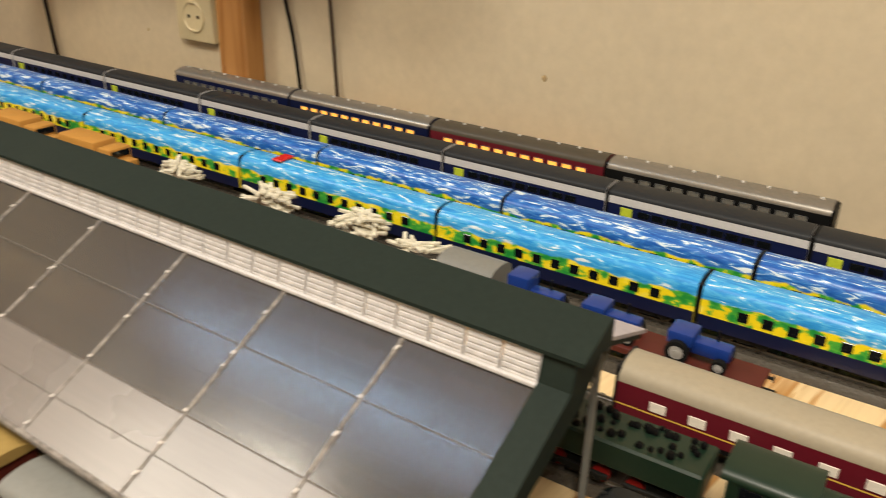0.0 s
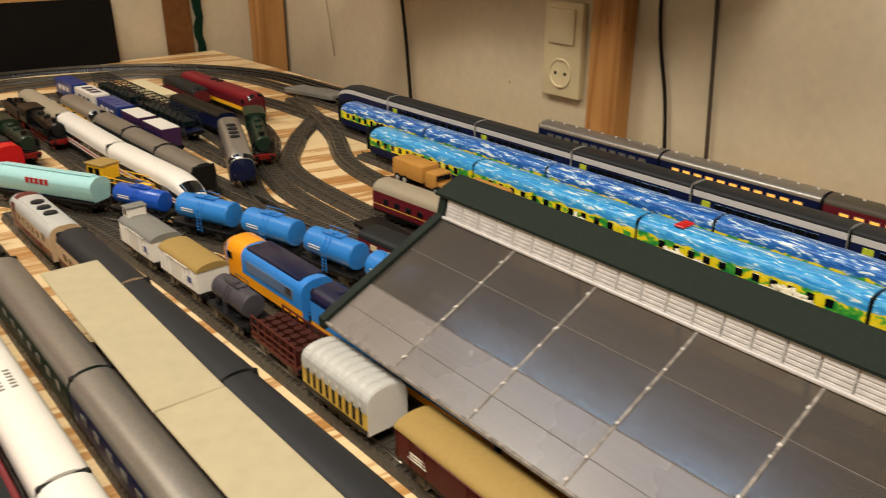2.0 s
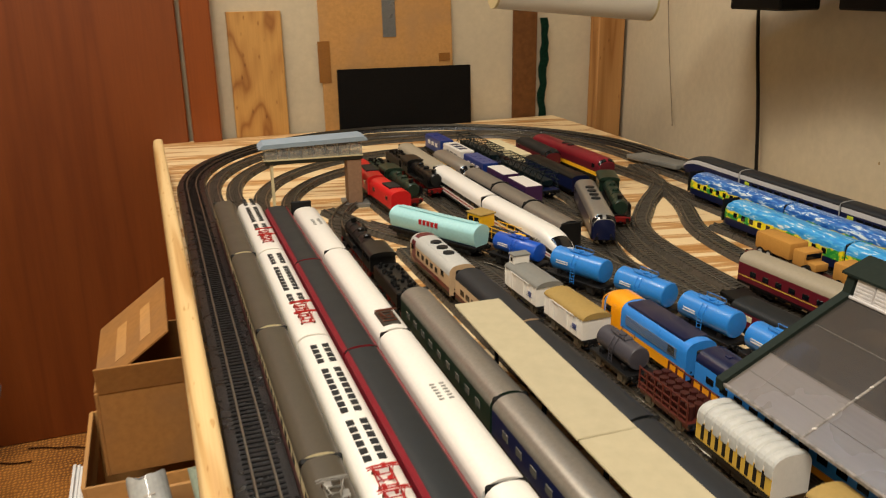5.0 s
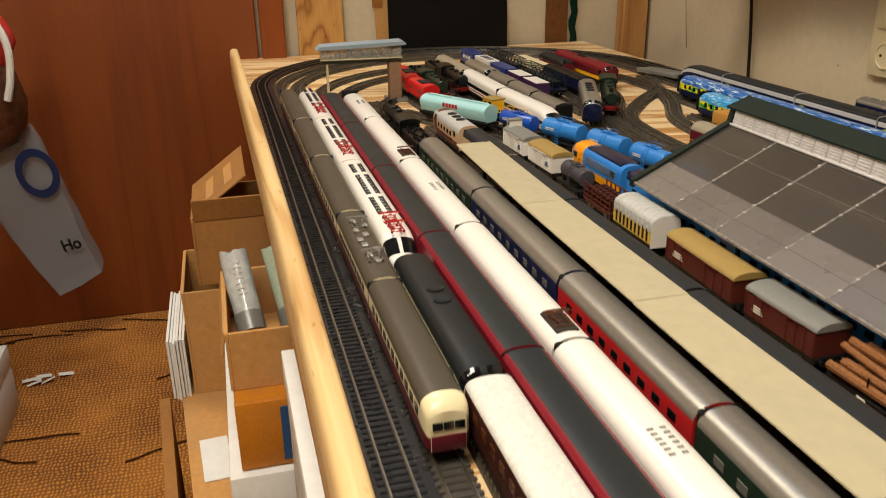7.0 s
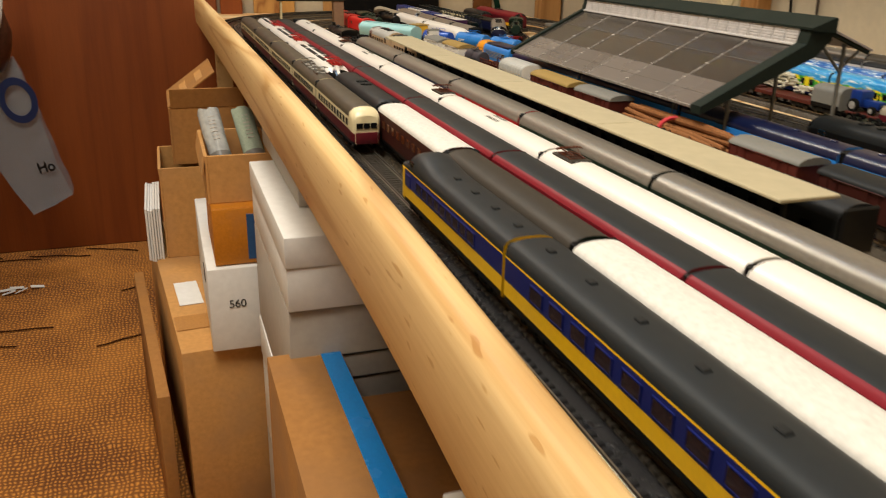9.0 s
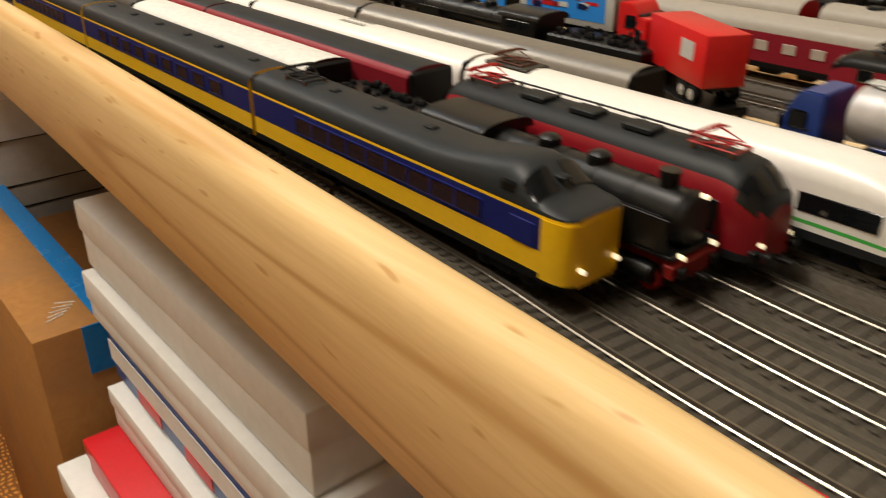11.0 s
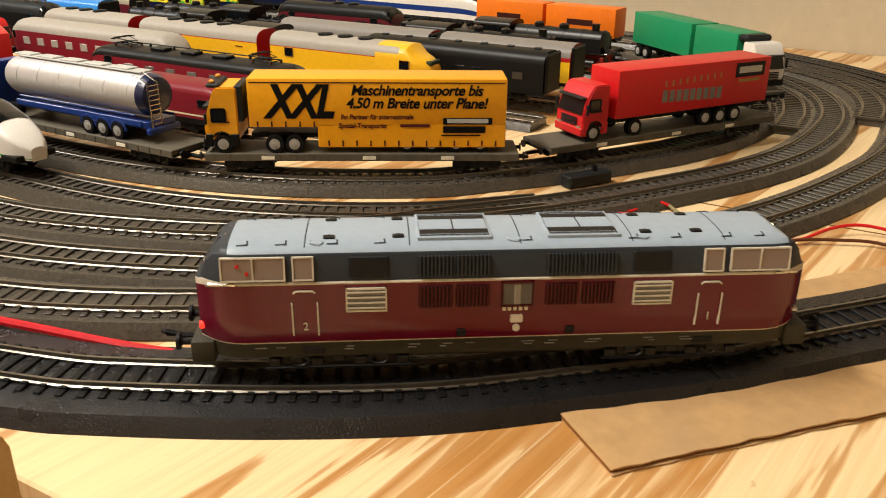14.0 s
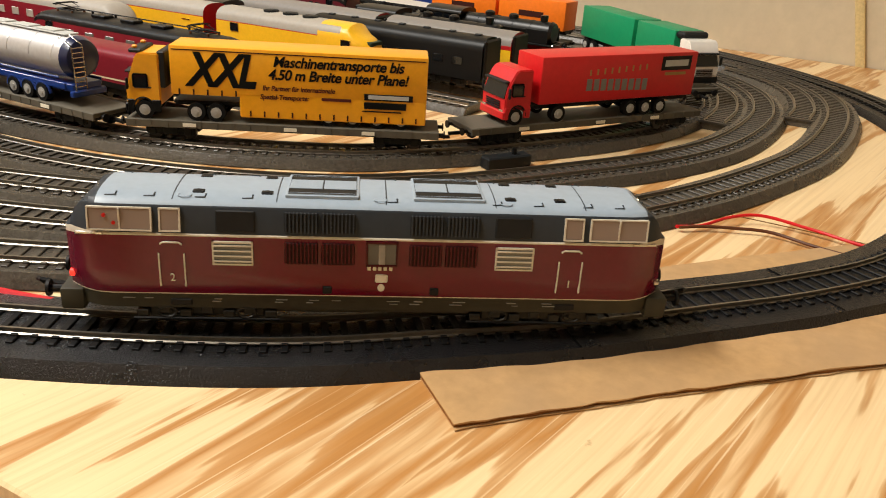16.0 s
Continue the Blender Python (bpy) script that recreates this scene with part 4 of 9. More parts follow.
def track(pts, label, bed=None, sleeper=None, half=0.0200, name="railway_track", single=None, group="", step=0.0072, dz=0.0):
    """Roadbed track: moulded bed, two rails, sleepers. single: a test on x, y for sleepers built one by one."""
    bed, sleeper = bed or bed_grey, sleeper or sleeper_grey
    t = thing(name, Matrix.Translation((0, 0, dz)), label, "track", group)
    bm = newbm()
    sweep(bm, pts, [(-half, 0.0), (-half + 0.0004, 0.0010), (-half + 0.0036, 0.0062), (half - 0.0036, 0.0062), (half - 0.0004, 0.0010), (half, 0.0)])
    part("roadbed", bm, bed, t)
    for s in (-1, 1):
        bm = newbm()
        y = s * 0.00825
        sweep(bm, pts, [(y - 0.0011, 0.0070), (y - 0.0011, 0.0074), (y - 0.0004, 0.0078), (y - 0.0005, RT - 0.0007), (y - 0.0005, RT), (y + 0.0005, RT), (y + 0.0005, RT - 0.0007), (y + 0.0004, 0.0078), (y + 0.0011, 0.0074), (y + 0.0011, 0.0070)])
        part("rail", bm, rail_mat, t)
    rest = newbm()
    sz = (0.0030, 0.0262, 0.0014) if sleeper is sleeper_grey else (0.0028, 0.0280, 0.0015)

    def make(bm):
        box(bm, (0, 0, 0), sz, 0.0003)
        for s in (-1, 1):
            box(bm, (0, s * 0.0098, 0.0009), (0.0024, 0.0016, 0.0008))
    n1 = 0
    for x, y, h in resample(pts, step):
        if single and n1 < 300 and single(x, y):
            piece("sleeper", ("sleeper", sleeper.name), make, sleeper, t, (x, y, 0.0064), h)
            n1 += 1
        else:
            c, s_ = math.cos(radians(h)), math.sin(radians(h))
            q = [(sx * sz[0] / 2, sy * sz[1] / 2) for sx, sy in ((-1, -1), (1, -1), (1, 1), (-1, 1))]
            lo = [rest.verts.new((x + u * c - v * s_, y + u * s_ + v * c, 0.0056)) for u, v in q]
            hi = [rest.verts.new((x + u * c - v * s_, y + u * s_ + v * c, 0.0072)) for u, v in q]
            rest.faces.new(hi)
            for i in range(4):
                rest.faces.new((lo[i], lo[(i + 1) % 4], hi[(i + 1) % 4], hi[i]))
    if rest.verts:
        o = part("sleeper_base", rest, sleeper, t)
        o["kind"] = "stuff"
    else:
        rest.free()
    return t

# ---------------------------------------------------------------- room
ply = plywood("plywood", "efd3a2", "b98446", 9.0)
pine = wood("pine_board", "d6b986", "bd9a66", scale=9.0, axis=1, rough=0.5, stretch=0.05, rings=8.0)
post_wood = wood("post_wood", "b9874e", "95622c", scale=8.0, axis=2, rough=0.6, stretch=0.06, rings=8.0)
board_wood = wood("board_wood", "c79550", "96602a", scale=7.0, axis=2, rough=0.5, stretch=0.3, rings=12.0)
door_wood = wood("door_wood", "804016", "733611", scale=9.0, axis=2, rough=0.42, stretch=0.05, rings=5.0, knots=False, bump=0.05)
jamb_wood = wood("jamb_wood", "8c4618", "74360f", scale=6.0, axis=2, rough=0.38, stretch=0.05, rings=5.0, knots=False, bump=0.05)
plaster = paint("plaster", "c9bba0", 0.85, grain=60, vary=0.05, bump=0.35, dust=0.12)
# grey instead of white, so the unseen ceiling bounces less light into the shadows
ceiling_low_bounce = paint("ceiling_low_bounce", "9c968b", 0.9, grain=40, vary=0.04)
carton = paint("carton", "9a6d3c", 0.8, grain=120, vary=0.1, bump=0.1, dust=0.2)
carton_pale = paint("carton_pale", "b98a52", 0.8, grain=120, vary=0.1, bump=0.1, dust=0.2)
carton_dark = paint("carton_dark", "7c5228", 0.75, grain=120, vary=0.1, bump=0.1, dust=0.2)
white_card = paint("white_card", "d6d6d4", 0.5, grain=80, vary=0.05, dust=0.08)
grey_card = paint("grey_card", "a9a39b", 0.55, grain=80, vary=0.06)
panel_black = paint("panel_black", "0d0a08", 0.8, grain=200, vary=0.2)
socket_white = paint("socket_white", "d6c8a2", 0.35, vary=0.03, dust=0.03)


def carpet():
    m = bpy.data.materials.new("carpet")
    m.use_nodes = True
    nt = m.node_tree
    b = nt.nodes["Principled BSDF"]
    tc = nt.nodes.new("ShaderNodeTexCoord")
    w1 = node(nt, "ShaderNodeTexWave", Scale=36.0, Distortion=7.0, Detail=2.0)
    w2 = node(nt, "ShaderNodeTexWave", Scale=27.0, Distortion=7.0, Detail=2.0)
    w2.bands_direction = "Y"
    n = node(nt, "ShaderNodeTexNoise", Scale=5.0, Detail=5.0)
    for k in (w1, w2, n):
        nt.links.new(tc.outputs["Object"], k.inputs["Vector"])
    mu = nt.nodes.new("ShaderNodeMath")
    mu.operation = "MULTIPLY"
    nt.links.new(w1.outputs["Fac"], mu.inputs[0])
    nt.links.new(w2.outputs["Fac"], mu.inputs[1])
    r = nt.nodes.new("ShaderNodeValToRGB")
    r.color_ramp.elements[0].color, r.color_ramp.elements[1].color = (*lin("63370f"), 1), (*lin("cc8838"), 1)
    mx = nt.nodes.new("ShaderNodeMath")
    mx.operation = "ADD"
    nt.links.new(mu.outputs[0], mx.inputs[0])
    mr = node(nt, "ShaderNodeMapRange")
    mr.inputs["To Min"].default_value, mr.inputs["To Max"].default_value = -0.45, 0.75
    nt.links.new(n.outputs["Fac"], mr.inputs["Value"])
    nt.links.new(mr.outputs["Result"], mx.inputs[1])
    nt.links.new(mx.outputs[0], r.inputs["Fac"])
    nt.links.new(r.outputs["Color"], b.inputs["Base Color"])
    b.inputs["Roughness"].default_value = 0.95
    bp = node(nt, "ShaderNodeBump", Strength=0.6, Distance=0.003)
    nt.links.new(mu.outputs[0], bp.inputs["Height"])
    nt.links.new(bp.outputs["Normal"], b.inputs["Normal"])
    return m


FLOOR, CEIL = -0.72, 1.78
XW, YF = 0.850, 1.90


def slab(name, c, s, mat, label, bev=0.0):
    bm = newbm()
    box(bm, (0, 0, 0), s, bev)
    o = part(name, bm, mat)
    o.location = c
    return tagged(o, label, name.split("_")[0], kind="structure")


slab("floor", (-0.3, -0.3, FLOOR - 0.05), (4.0, 5.4, 0.10), carpet(), "worn brown woven carpet floor")
slab("ceiling", (-0.3, -0.3, CEIL + 0.05), (4.0, 5.4, 0.10), ceiling_low_bounce, "plain white ceiling")
# long wall behind the layout, with a slight bend
bm = newbm()
sweep(bm, [(XW, -3.0), (XW, 0.85), (1.065, YF)], [(0.0, FLOOR), (0.0, CEIL), (0.12, CEIL), (0.12, FLOOR)])
o = part("wall_east", bm, plaster)
tagged(o, "stained cream plaster wall behind the layout", "wall", kind="structure")
slab("wall_north", (-0.3, YF + 0.06, (FLOOR + CEIL) / 2), (3.2, 0.12, CEIL - FLOOR), plaster, "cream plaster end wall")
slab("wall_south", (-0.3, -2.96, (FLOOR + CEIL) / 2), (3.2, 0.10, CEIL - FLOOR), plaster, "cream plaster end wall")
slab("wall_west", (-1.75, -0.5, (FLOOR + CEIL) / 2), (0.10, 5.2, CEIL - FLOOR), plaster, "cream plaster side wall")

# door in the end wall
d = thing("door_1", pose(-0.52, YF, FLOOR), "closed dark brown wooden door in the end wall", "door", kind="structure")
bm = newbm()
box(bm, (0, -0.018, 1.02), (0.80, 0.036, 2.04), 0.003)
part("leaf", bm, door_wood, d)
for s in (-1, 1):
    bm = newbm()
    box(bm, (s * 0.443, -0.024, 1.05), (0.066, 0.048, 2.10), 0.004)
    part("jamb", bm, jamb_wood, d)
bm = newbm()
box(bm, (0, -0.024, 2.085), (0.82, 0.048, 0.066), 0.004)
part("lintel", bm, jamb_wood, d)

# baseboard of the layout: plywood table on legs
bm = newbm()
box(bm, (0.0, 0.0, -0.009), (1.028, 3.66, 0.018), 0.001)
o = part("layout_table", bm, ply)
o.location = (0.334, 0.045, 0)
tab = tagged(o, "plywood layout table top with bold grain", "table")
for x in (-0.12, 0.80):
    for y in (-1.65, 0.0, 1.75):
        bm = newbm()
        box(bm, (0, 0, 0), (0.045, 0.045, 0.702), 0.002)
        lg = part("leg", bm, pine, tab)
        lg.location = (x - 0.334, y - 0.045, -0.018 - 0.351)

# raised pine edge board along the aisle side
bm = newbm()
sweep(bm, [(p.x, p.y, p.z) for p in smooth_line([(-0.191, 1.51, 0.012), (-0.180, 0.4, 0.004), (-0.179, -0.3, 0.0), (-0.185, -0.6, -0.001), (-0.197, -0.9, -0.001), (-0.209, -1.1, 0.001), (-0.226, -1.36, 0.003)], 8)],
      [(-0.0095, -0.004), (-0.0095, 0.0570), (-0.0085, 0.0600), (-0.0060, 0.0617), (-0.0020, 0.0624), (0.0025, 0.0620), (0.0062, 0.0600), (0.0085, 0.0560), (0.0095, 0.0500), (0.0100, 0.0060), (0.0090, 0.0040), (0.0090, -0.006), (0.008, -0.007), (0.0, -0.007)])
o = part("edge_board", bm, pine_face("pine_planed", "e2c48e", "b2803f"), sharp=60)
tagged(o, "long pine edge board standing along the table side", "board")


def post(name, x0, x1, y, z0, z1, depth=0.05, label="rough timber wall post"):
    bm = newbm()
    box(bm, (0, 0, 0), (x1 - x0, depth, z1 - z0), 0.003)
    o = part(name, bm, post_wood)
    o.location = ((x0 + x1) / 2, y, (z0 + z1) / 2)
    return tagged(o, label, "post", kind="structure")


post("trim_post_1", 0.965, 1.045, YF - 0.028, FLOOR, CEIL, 0.05)
bm = newbm()
box(bm, (0, 0, 0), (0.036, 0.052, CEIL - FLOOR), 0.003)
o = part("trim_post_2", bm, post_wood)
o.location = (XW - 0.0185, 0.563, (CEIL + FLOOR) / 2)
tagged(o, "rough timber wall post beside the socket", "post", kind="structure")

# things on the end wall
bm = newbm()
box(bm, (0, 0, 0), (0.128, 0.012, 0.42), 0.001)
o = part("wood_offcut", bm, board_wood)
o.location = (0.057, YF - 0.012, 0.085)
o.rotation_euler = (radians(-1.5), 0, 0)
tagged(o, "pale plywood offcut leaning on the end wall", "board")
cb = thing("cardboard_sheet", pose(0.385, YF - 0.02, 0.0, -3), "large flattened cardboard sheet leaning on the end wall", "cardboard")
bm = newbm()
box(bm, (0, 0, 0.21), (0.345, 0.006, 0.48), 0.001)
part("sheet", bm, carton_pale, cb)
bm = newbm()
box(bm, (0.005, -0.0042, 0.30), (0.034, 0.001, 0.15))
part("silver_tape", bm, paint("silver_tape", "7d7f80", 0.3, 0.6), cb, "crumpled silver adhesive tape")
for sx in (-0.165, 0.15):
    bm = newbm()
    box(bm, (sx, -0.0040, 0.17), (0.03, 0.001, 0.02 if sx > 0 else 0.10))
    part("brown_tape", bm, paint("brown_tape", "8a5a26", 0.3), cb)
bm = newbm()
box(bm, (0, 0, 0), (0.352, 0.008, 0.16), 0.001)
o = part("black_panel", bm, panel_black)
o.location = (0.421, YF - 0.040, 0.071)
o.rotation_euler = (radians(-3), radians(0.5), 0)
tagged(o, "matt black rectangular panel standing on edge", "panel")
bm = newbm()
sweep(bm, [(0.732, 0), (0.800, 0)], [(-0.004, -0.2), (-0.004, 0.62), (0.004, 0.62), (0.004, -0.2)])
o = part("brown_paper_strip", bm, paint("brown_paper", "6b4524", 0.8, grain=60, vary=0.2))
o.location = (0, YF - 0.008, 0)
tagged(o, "torn brown wallpaper strip on the end wall", "wallpaper")
bm = newbm()
rr = random.Random(3)
pts = []
for k in range(16):
    pts.append((0.820 + rr.uniform(-0.004, 0.004), -0.02 + k * 0.022))
cols = [(bm.verts.new((x - rr.uniform(0.008, 0.014), rr.uniform(-0.002, 0), z)), bm.verts.new((x + rr.uniform(0.008, 0.014), rr.uniform(-0.002, 0), z))) for x, z in pts]
for (u0, u1), (w0, w1) in zip(cols, cols[1:]):
    bm.faces.new((u0, u1, w1, w0))
bmesh.ops.solidify(bm, geom=bm.faces[:], thickness=0.002)
o = part("green_paper_strip", bm, paint("green_paper", "153a2b", 0.7, grain=150, vary=0.4))
o.location = (0, YF - 0.012, -0.05)
tagged(o, "torn dark green paper strip on the wall", "wallpaper")

# socket and switch on the long wall
so = thing("wall_socket", pose(XW, 0.661, 0.152, 0, 0, -90), "cream switch above a wall socket in one frame", "socket")
bm = newbm()
box(bm, (0, -0.006, 0), (0.074, 0.012, 0.138), 0.003, 2)
part("frame", bm, socket_white, so)
bm = newbm()
box(bm, (0, -0.0135, 0.034), (0.050, 0.006, 0.050), 0.002, 2)
part("switch_rocker", bm, socket_white, so)
bm = newbm()
tube(bm, [(0.0205 * math.cos(q), -0.0128, -0.034 + 0.0205 * math.sin(q)) for q in [2 * math.pi * k / 28 for k in range(29)]], 0.0018, 6)
cyl(bm, (0, -0.0118, -0.034), (0, -0.0126, -0.034), 0.0195, n=28)
box(bm, (0, -0.0140, -0.0145), (0.006, 0.003, 0.003), 0.0004)
box(bm, (0, -0.0140, -0.0535), (0.006, 0.003, 0.003), 0.0004)
part("socket_well", bm, socket_white, so)
bm = newbm()
for s in (-1, 1):
    cyl(bm, (s * 0.0095, -0.0132, -0.034), (s * 0.0095, -0.0124, -0.034), 0.0026, n=10)
part("pin_hole", bm, black_plastic, so)

cable_mat = paint("cable_black", "1a1613", 0.6)
for nm, pts, r, mt in (("power_cable", [(0.905, 1.175, 0.60), (0.898, 1.145, 0.30), (0.893, 1.112, 0.12), (0.888, 1.090, -0.02)], 0.0034, cable_mat),
                       ("power_cable", [(XW - 0.006, 0.490, 0.60), (XW - 0.006, 0.500, 0.25), (XW - 0.006, 0.476, 0.10), (XW - 0.006, 0.462, -0.05)], 0.0026, cable_mat),
                       ("power_cable", [(XW - 0.006, 0.448, 0.60), (XW - 0.006, 0.416, 0.22), (XW - 0.006, 0.400, -0.05)], 0.0026, paint("cable_grey", "4a4036", 0.6)),
                       ("thin_wire", [(0.995, 1.60, 0.5), (0.988, 1.565, 0.27), (0.976, 1.50, 0.02)], 0.0010, paint("wire_grey", "7a6c5a", 0.6))):
    bm = newbm()
    tube(bm, smooth_line(pts, 8), r, 8)
    tagged(part(nm, bm, mt), "dark cable hanging down the plaster wall", "cable")

for y, z, k in ((0.111, 0.110, 0.0032), (0.78, 0.085, 0.0022), (-0.06, 0.215, 0.0022)):
    bm = newbm()
    ball(bm, (0, 0, 0), k, 0.25, 1.0, 1.2, n=12)
    o = part("plaster_chip", bm, paint("chip_brown", "a8926c", 0.9, grain=400, vary=0.4))
    o.location = (XW if y < 0.85 else 0.877, y, z)
    tagged(o, "small chipped brown spot in the wall plaster", "stain", "plaster chips")

sl = thing("cable_duct", pose(XW - 0.003, -1.513, 0.0), "pale yellow cable strip running up the plaster wall", "cable strip")
bm = newbm()
box(bm, (0, 0.072, 0.30), (0.006, 0.0115, 0.62), 0.0015, 2)
for v in bm.verts:
    v.co.y += (v.co.z - 0.30) * 0.24
part("strip", bm, paint("duct_yellow", "d8c48e", 0.45), sl)
bm = newbm()
tube(bm, [(-0.002, -0.008, -0.02), (-0.002, 0.136, 0.58)], 0.0010, 6)
part("wire", bm, paint("wire_grey", "7a6c5a", 0.6), sl)

# white shelf over the layout with its fittings
sh = thing("wall_shelf", pose(0.7725, 0.75, 0.331), "white shelf board over the back of the layout", "shelf")
bm = newbm()
box(bm, (0, 0, 0.012), (0.154, 0.90, 0.024), 0.002)
part("board", bm, paint("shelf_white", "dedad2", 0.45, vary=0.03), sh)
bm = newbm()
box(bm, (0.01, 0.22, -0.012), (0.08, 0.12, 0.022), 0.003)
part("power_brick", bm, black_plastic, sh)
bm = newbm()
box(bm, (0.02, -0.08, -0.010), (0.05, 0.30, 0.018), 0.003)
part("bracket", bm, black_plastic, sh)
# rolled tube slung beyond the shelf
ax = (Vector((0.697, 1.20, 0.316)) - Vector((0.395, 1.22, 0.345)))
tb = thing("paper_roll", Matrix.Translation((0.546, 1.21, 0.3305)) @ ax.to_track_quat("Z", "Y").to_matrix().to_4x4(), "rolled white tube with a cream end cap slung on cords", "tube")
bm = newbm()
cyl(bm, (0, 0, -0.150), (0, 0, 0.150), 0.033, n=32)
part("tube_body", bm, paint("tube_white", "d8d2c4", 0.5, vary=0.03), tb)
for s in (-1, 1):
    bm = newbm()
    cyl(bm, (0, 0, s * 0.150), (0, 0, s * 0.154), 0.0336, n=32)
    cyl(bm, (0.022, 0.012, s * 0.153), (0.022, 0.012, s * 0.155), 0.003, n=10, idx=1)
    part("end_cap", bm, [paint("cap_cream", "c2b184", 0.5), C("black")], tb)
for s in (-0.11, 0.11):
    bm = newbm()
    c_ = Vector((0.546, 1.21, 0.3305)) + ax.normalized() * s
    up = tb.matrix_world.inverted()
    tube(bm, [up @ Vector((c_.x, c_.y, CEIL)), up @ Vector((c_.x, c_.y, c_.z + 0.030))], 0.0012, 6)
    part("cord", bm, paint("cord_grey", "77705f", 0.8), tb)
for txt, y in (("AFTER", 0.500), ("BEFORE", 0.405)):
    n = thing("paper_note", pose(0.6935, y, 0.3440, 0, 0, -90), "white paper note hanging from the shelf edge", "note")
    bm = newbm()
    box(bm, (0, 0, -0.020), (0.072, 0.0008, 0.042))
    part("sheet", bm, paint("paper_white", "dcd7ca", 0.7, vary=0.03), n)
    lettered(txt, n, pose(-0.024, -0.0008, -0.034, 90, 0, 0), 0.012, paint("faint_print", "a9a498", 0.7))

# ---------------------------------------------------------------- tracks
gb = "dark grey moulded roadbed model track with steel rails"
def yard(pts, n=10):
    return [(p.x, p.y) for p in smooth_line([(x, y, 0) for x, y in pts], n)]


XM, RM, CX = -0.142, 0.472, 0.33
CYN, CYF = -1.14, 1.36
main = arc(CX, CYF, RM, 180, 0, 3) + arc(CX, CYN, RM, 0, -90, 3)
main += yard([(0.33, -1.612), (0.24, -1.601), (0.150, -1.5745), (0.0893, -1.5367), (0.040, -1.4950), (-0.0057, -1.4543), (-0.0385, -1.4188), (-0.0745, -1.378), (-0.105, -1.331), (-0.130, -1.284),
              (-0.141, -1.258), (-0.154, -1.208), (-0.159, -1.16), (-0.158, -1.0), (-0.152, -0.8), (-0.145, -0.6), (XM, -0.35)], 6)[1:] + [(XM, CYF)]
track(main, "outer oval of black roadbed model track", bed_black, sleeper_black, 0.0265, single=lambda x, y: y < -1.05 and x < 0.62, group="tracks")

for x, y, q in ((-0.0057, -1.4543, 136.0), (0.0893, -1.5367, 143.8)):
    bm = newbm()
    sweep(bm, [(-0.0004, 0), (0.0004, 0)], [(-0.0268, 0.0), (-0.0263, 0.0012), (-0.0222, 0.0065), (0.0222, 0.0065), (0.0263, 0.0012), (0.0268, 0.0)])
    o = part("bed_joint", bm, paint("joint_black", "030303", 0.9))
    o.matrix_world = pose(x, y, 0, 0, 0, q)
    tagged(o, "dark joint between two lengths of black roadbed", "track joint", "roadbed joints")

T = {1: -0.108, 2: -0.074, 3: -0.039, 4: 0.0, 5: 0.05}



# far curves into the storage roads, then the near curves
FARC = {1: 1.30, 2: 1.27, 3: 1.17, 4: 1.12, 5: 0.98}
NEAR = {
    1: [(-0.108, -0.80), (-0.112, -0.90), (-0.120, -0.98), (-0.124, -1.05), (-0.1225, -1.13), (-0.1165, -1.17), (-0.104, -1.208), (-0.082, -1.252), (-0.052, -1.297), (-0.020, -1.332), (0.015, -1.363), (0.066, -1.396), (0.131, -1.435), (0.205, -1.471), (0.285, -1.498),
        (0.347, -1.512), (0.43, -1.518), (0.511, -1.514), (0.578, -1.494), (0.637, -1.450), (0.685, -1.385), (0.718, -1.30), (0.735, -1.20), (0.738, -1.0), (0.732, -0.8)],
    2: [(-0.074, -0.80), (-0.078, -0.92), (-0.086, -1.03), (-0.086, -1.09), (-0.079, -1.14), (-0.061, -1.196), (-0.034, -1.255), (0.004, -1.322), (0.060, -1.384), (0.10, -1.414)],
    3: [(-0.039, -0.80), (-0.042, -0.92), (-0.049, -1.03), (-0.047, -1.09), (-0.036, -1.14), (-0.008, -1.212), (0.029, -1.267), (0.081, -1.312), (0.130, -1.352), (0.185, -1.389), (0.250, -1.427), (0.318, -1.452),
        (0.399, -1.462), (0.470, -1.458), (0.535, -1.437), (0.590, -1.395), (0.628, -1.33), (0.648, -1.24), (0.655, -1.10), (0.653, -0.9), (0.652, -0.7)],
    4: [(0.0, -0.80), (0.0, -1.0), (0.006, -1.12), (0.030, -1.21), (0.070, -1.285), (0.12, -1.338)],
    5: [(0.05, -0.80), (0.05, -0.98), (0.056, -1.08), (0.080, -1.175), (0.122, -1.252), (0.155, -1.285), (0.197, -1.320), (0.240, -1.349), (0.285, -1.375),
        (0.345, -1.397), (0.405, -1.406), (0.458, -1.400), (0.520, -1.37), (0.562, -1.31), (0.583, -1.22), (0.590, -1.10), (0.591, -0.9), (0.595, -0.7)],
}
FAREND = {1: [(0.60, 1.66), (0.70, 1.53), (0.735, 1.38), (0.735, 1.2)], 2: [(0.47, 1.665), (0.58, 1.63), (0.66, 1.52)], 3: [(0.50, 1.50), (0.60, 1.40), (0.652, 1.22), (0.655, 1.0)],
          4: [(0.45, 1.42), (0.56, 1.32), (0.62, 1.20)], 5: [(0.36, 1.27)]}
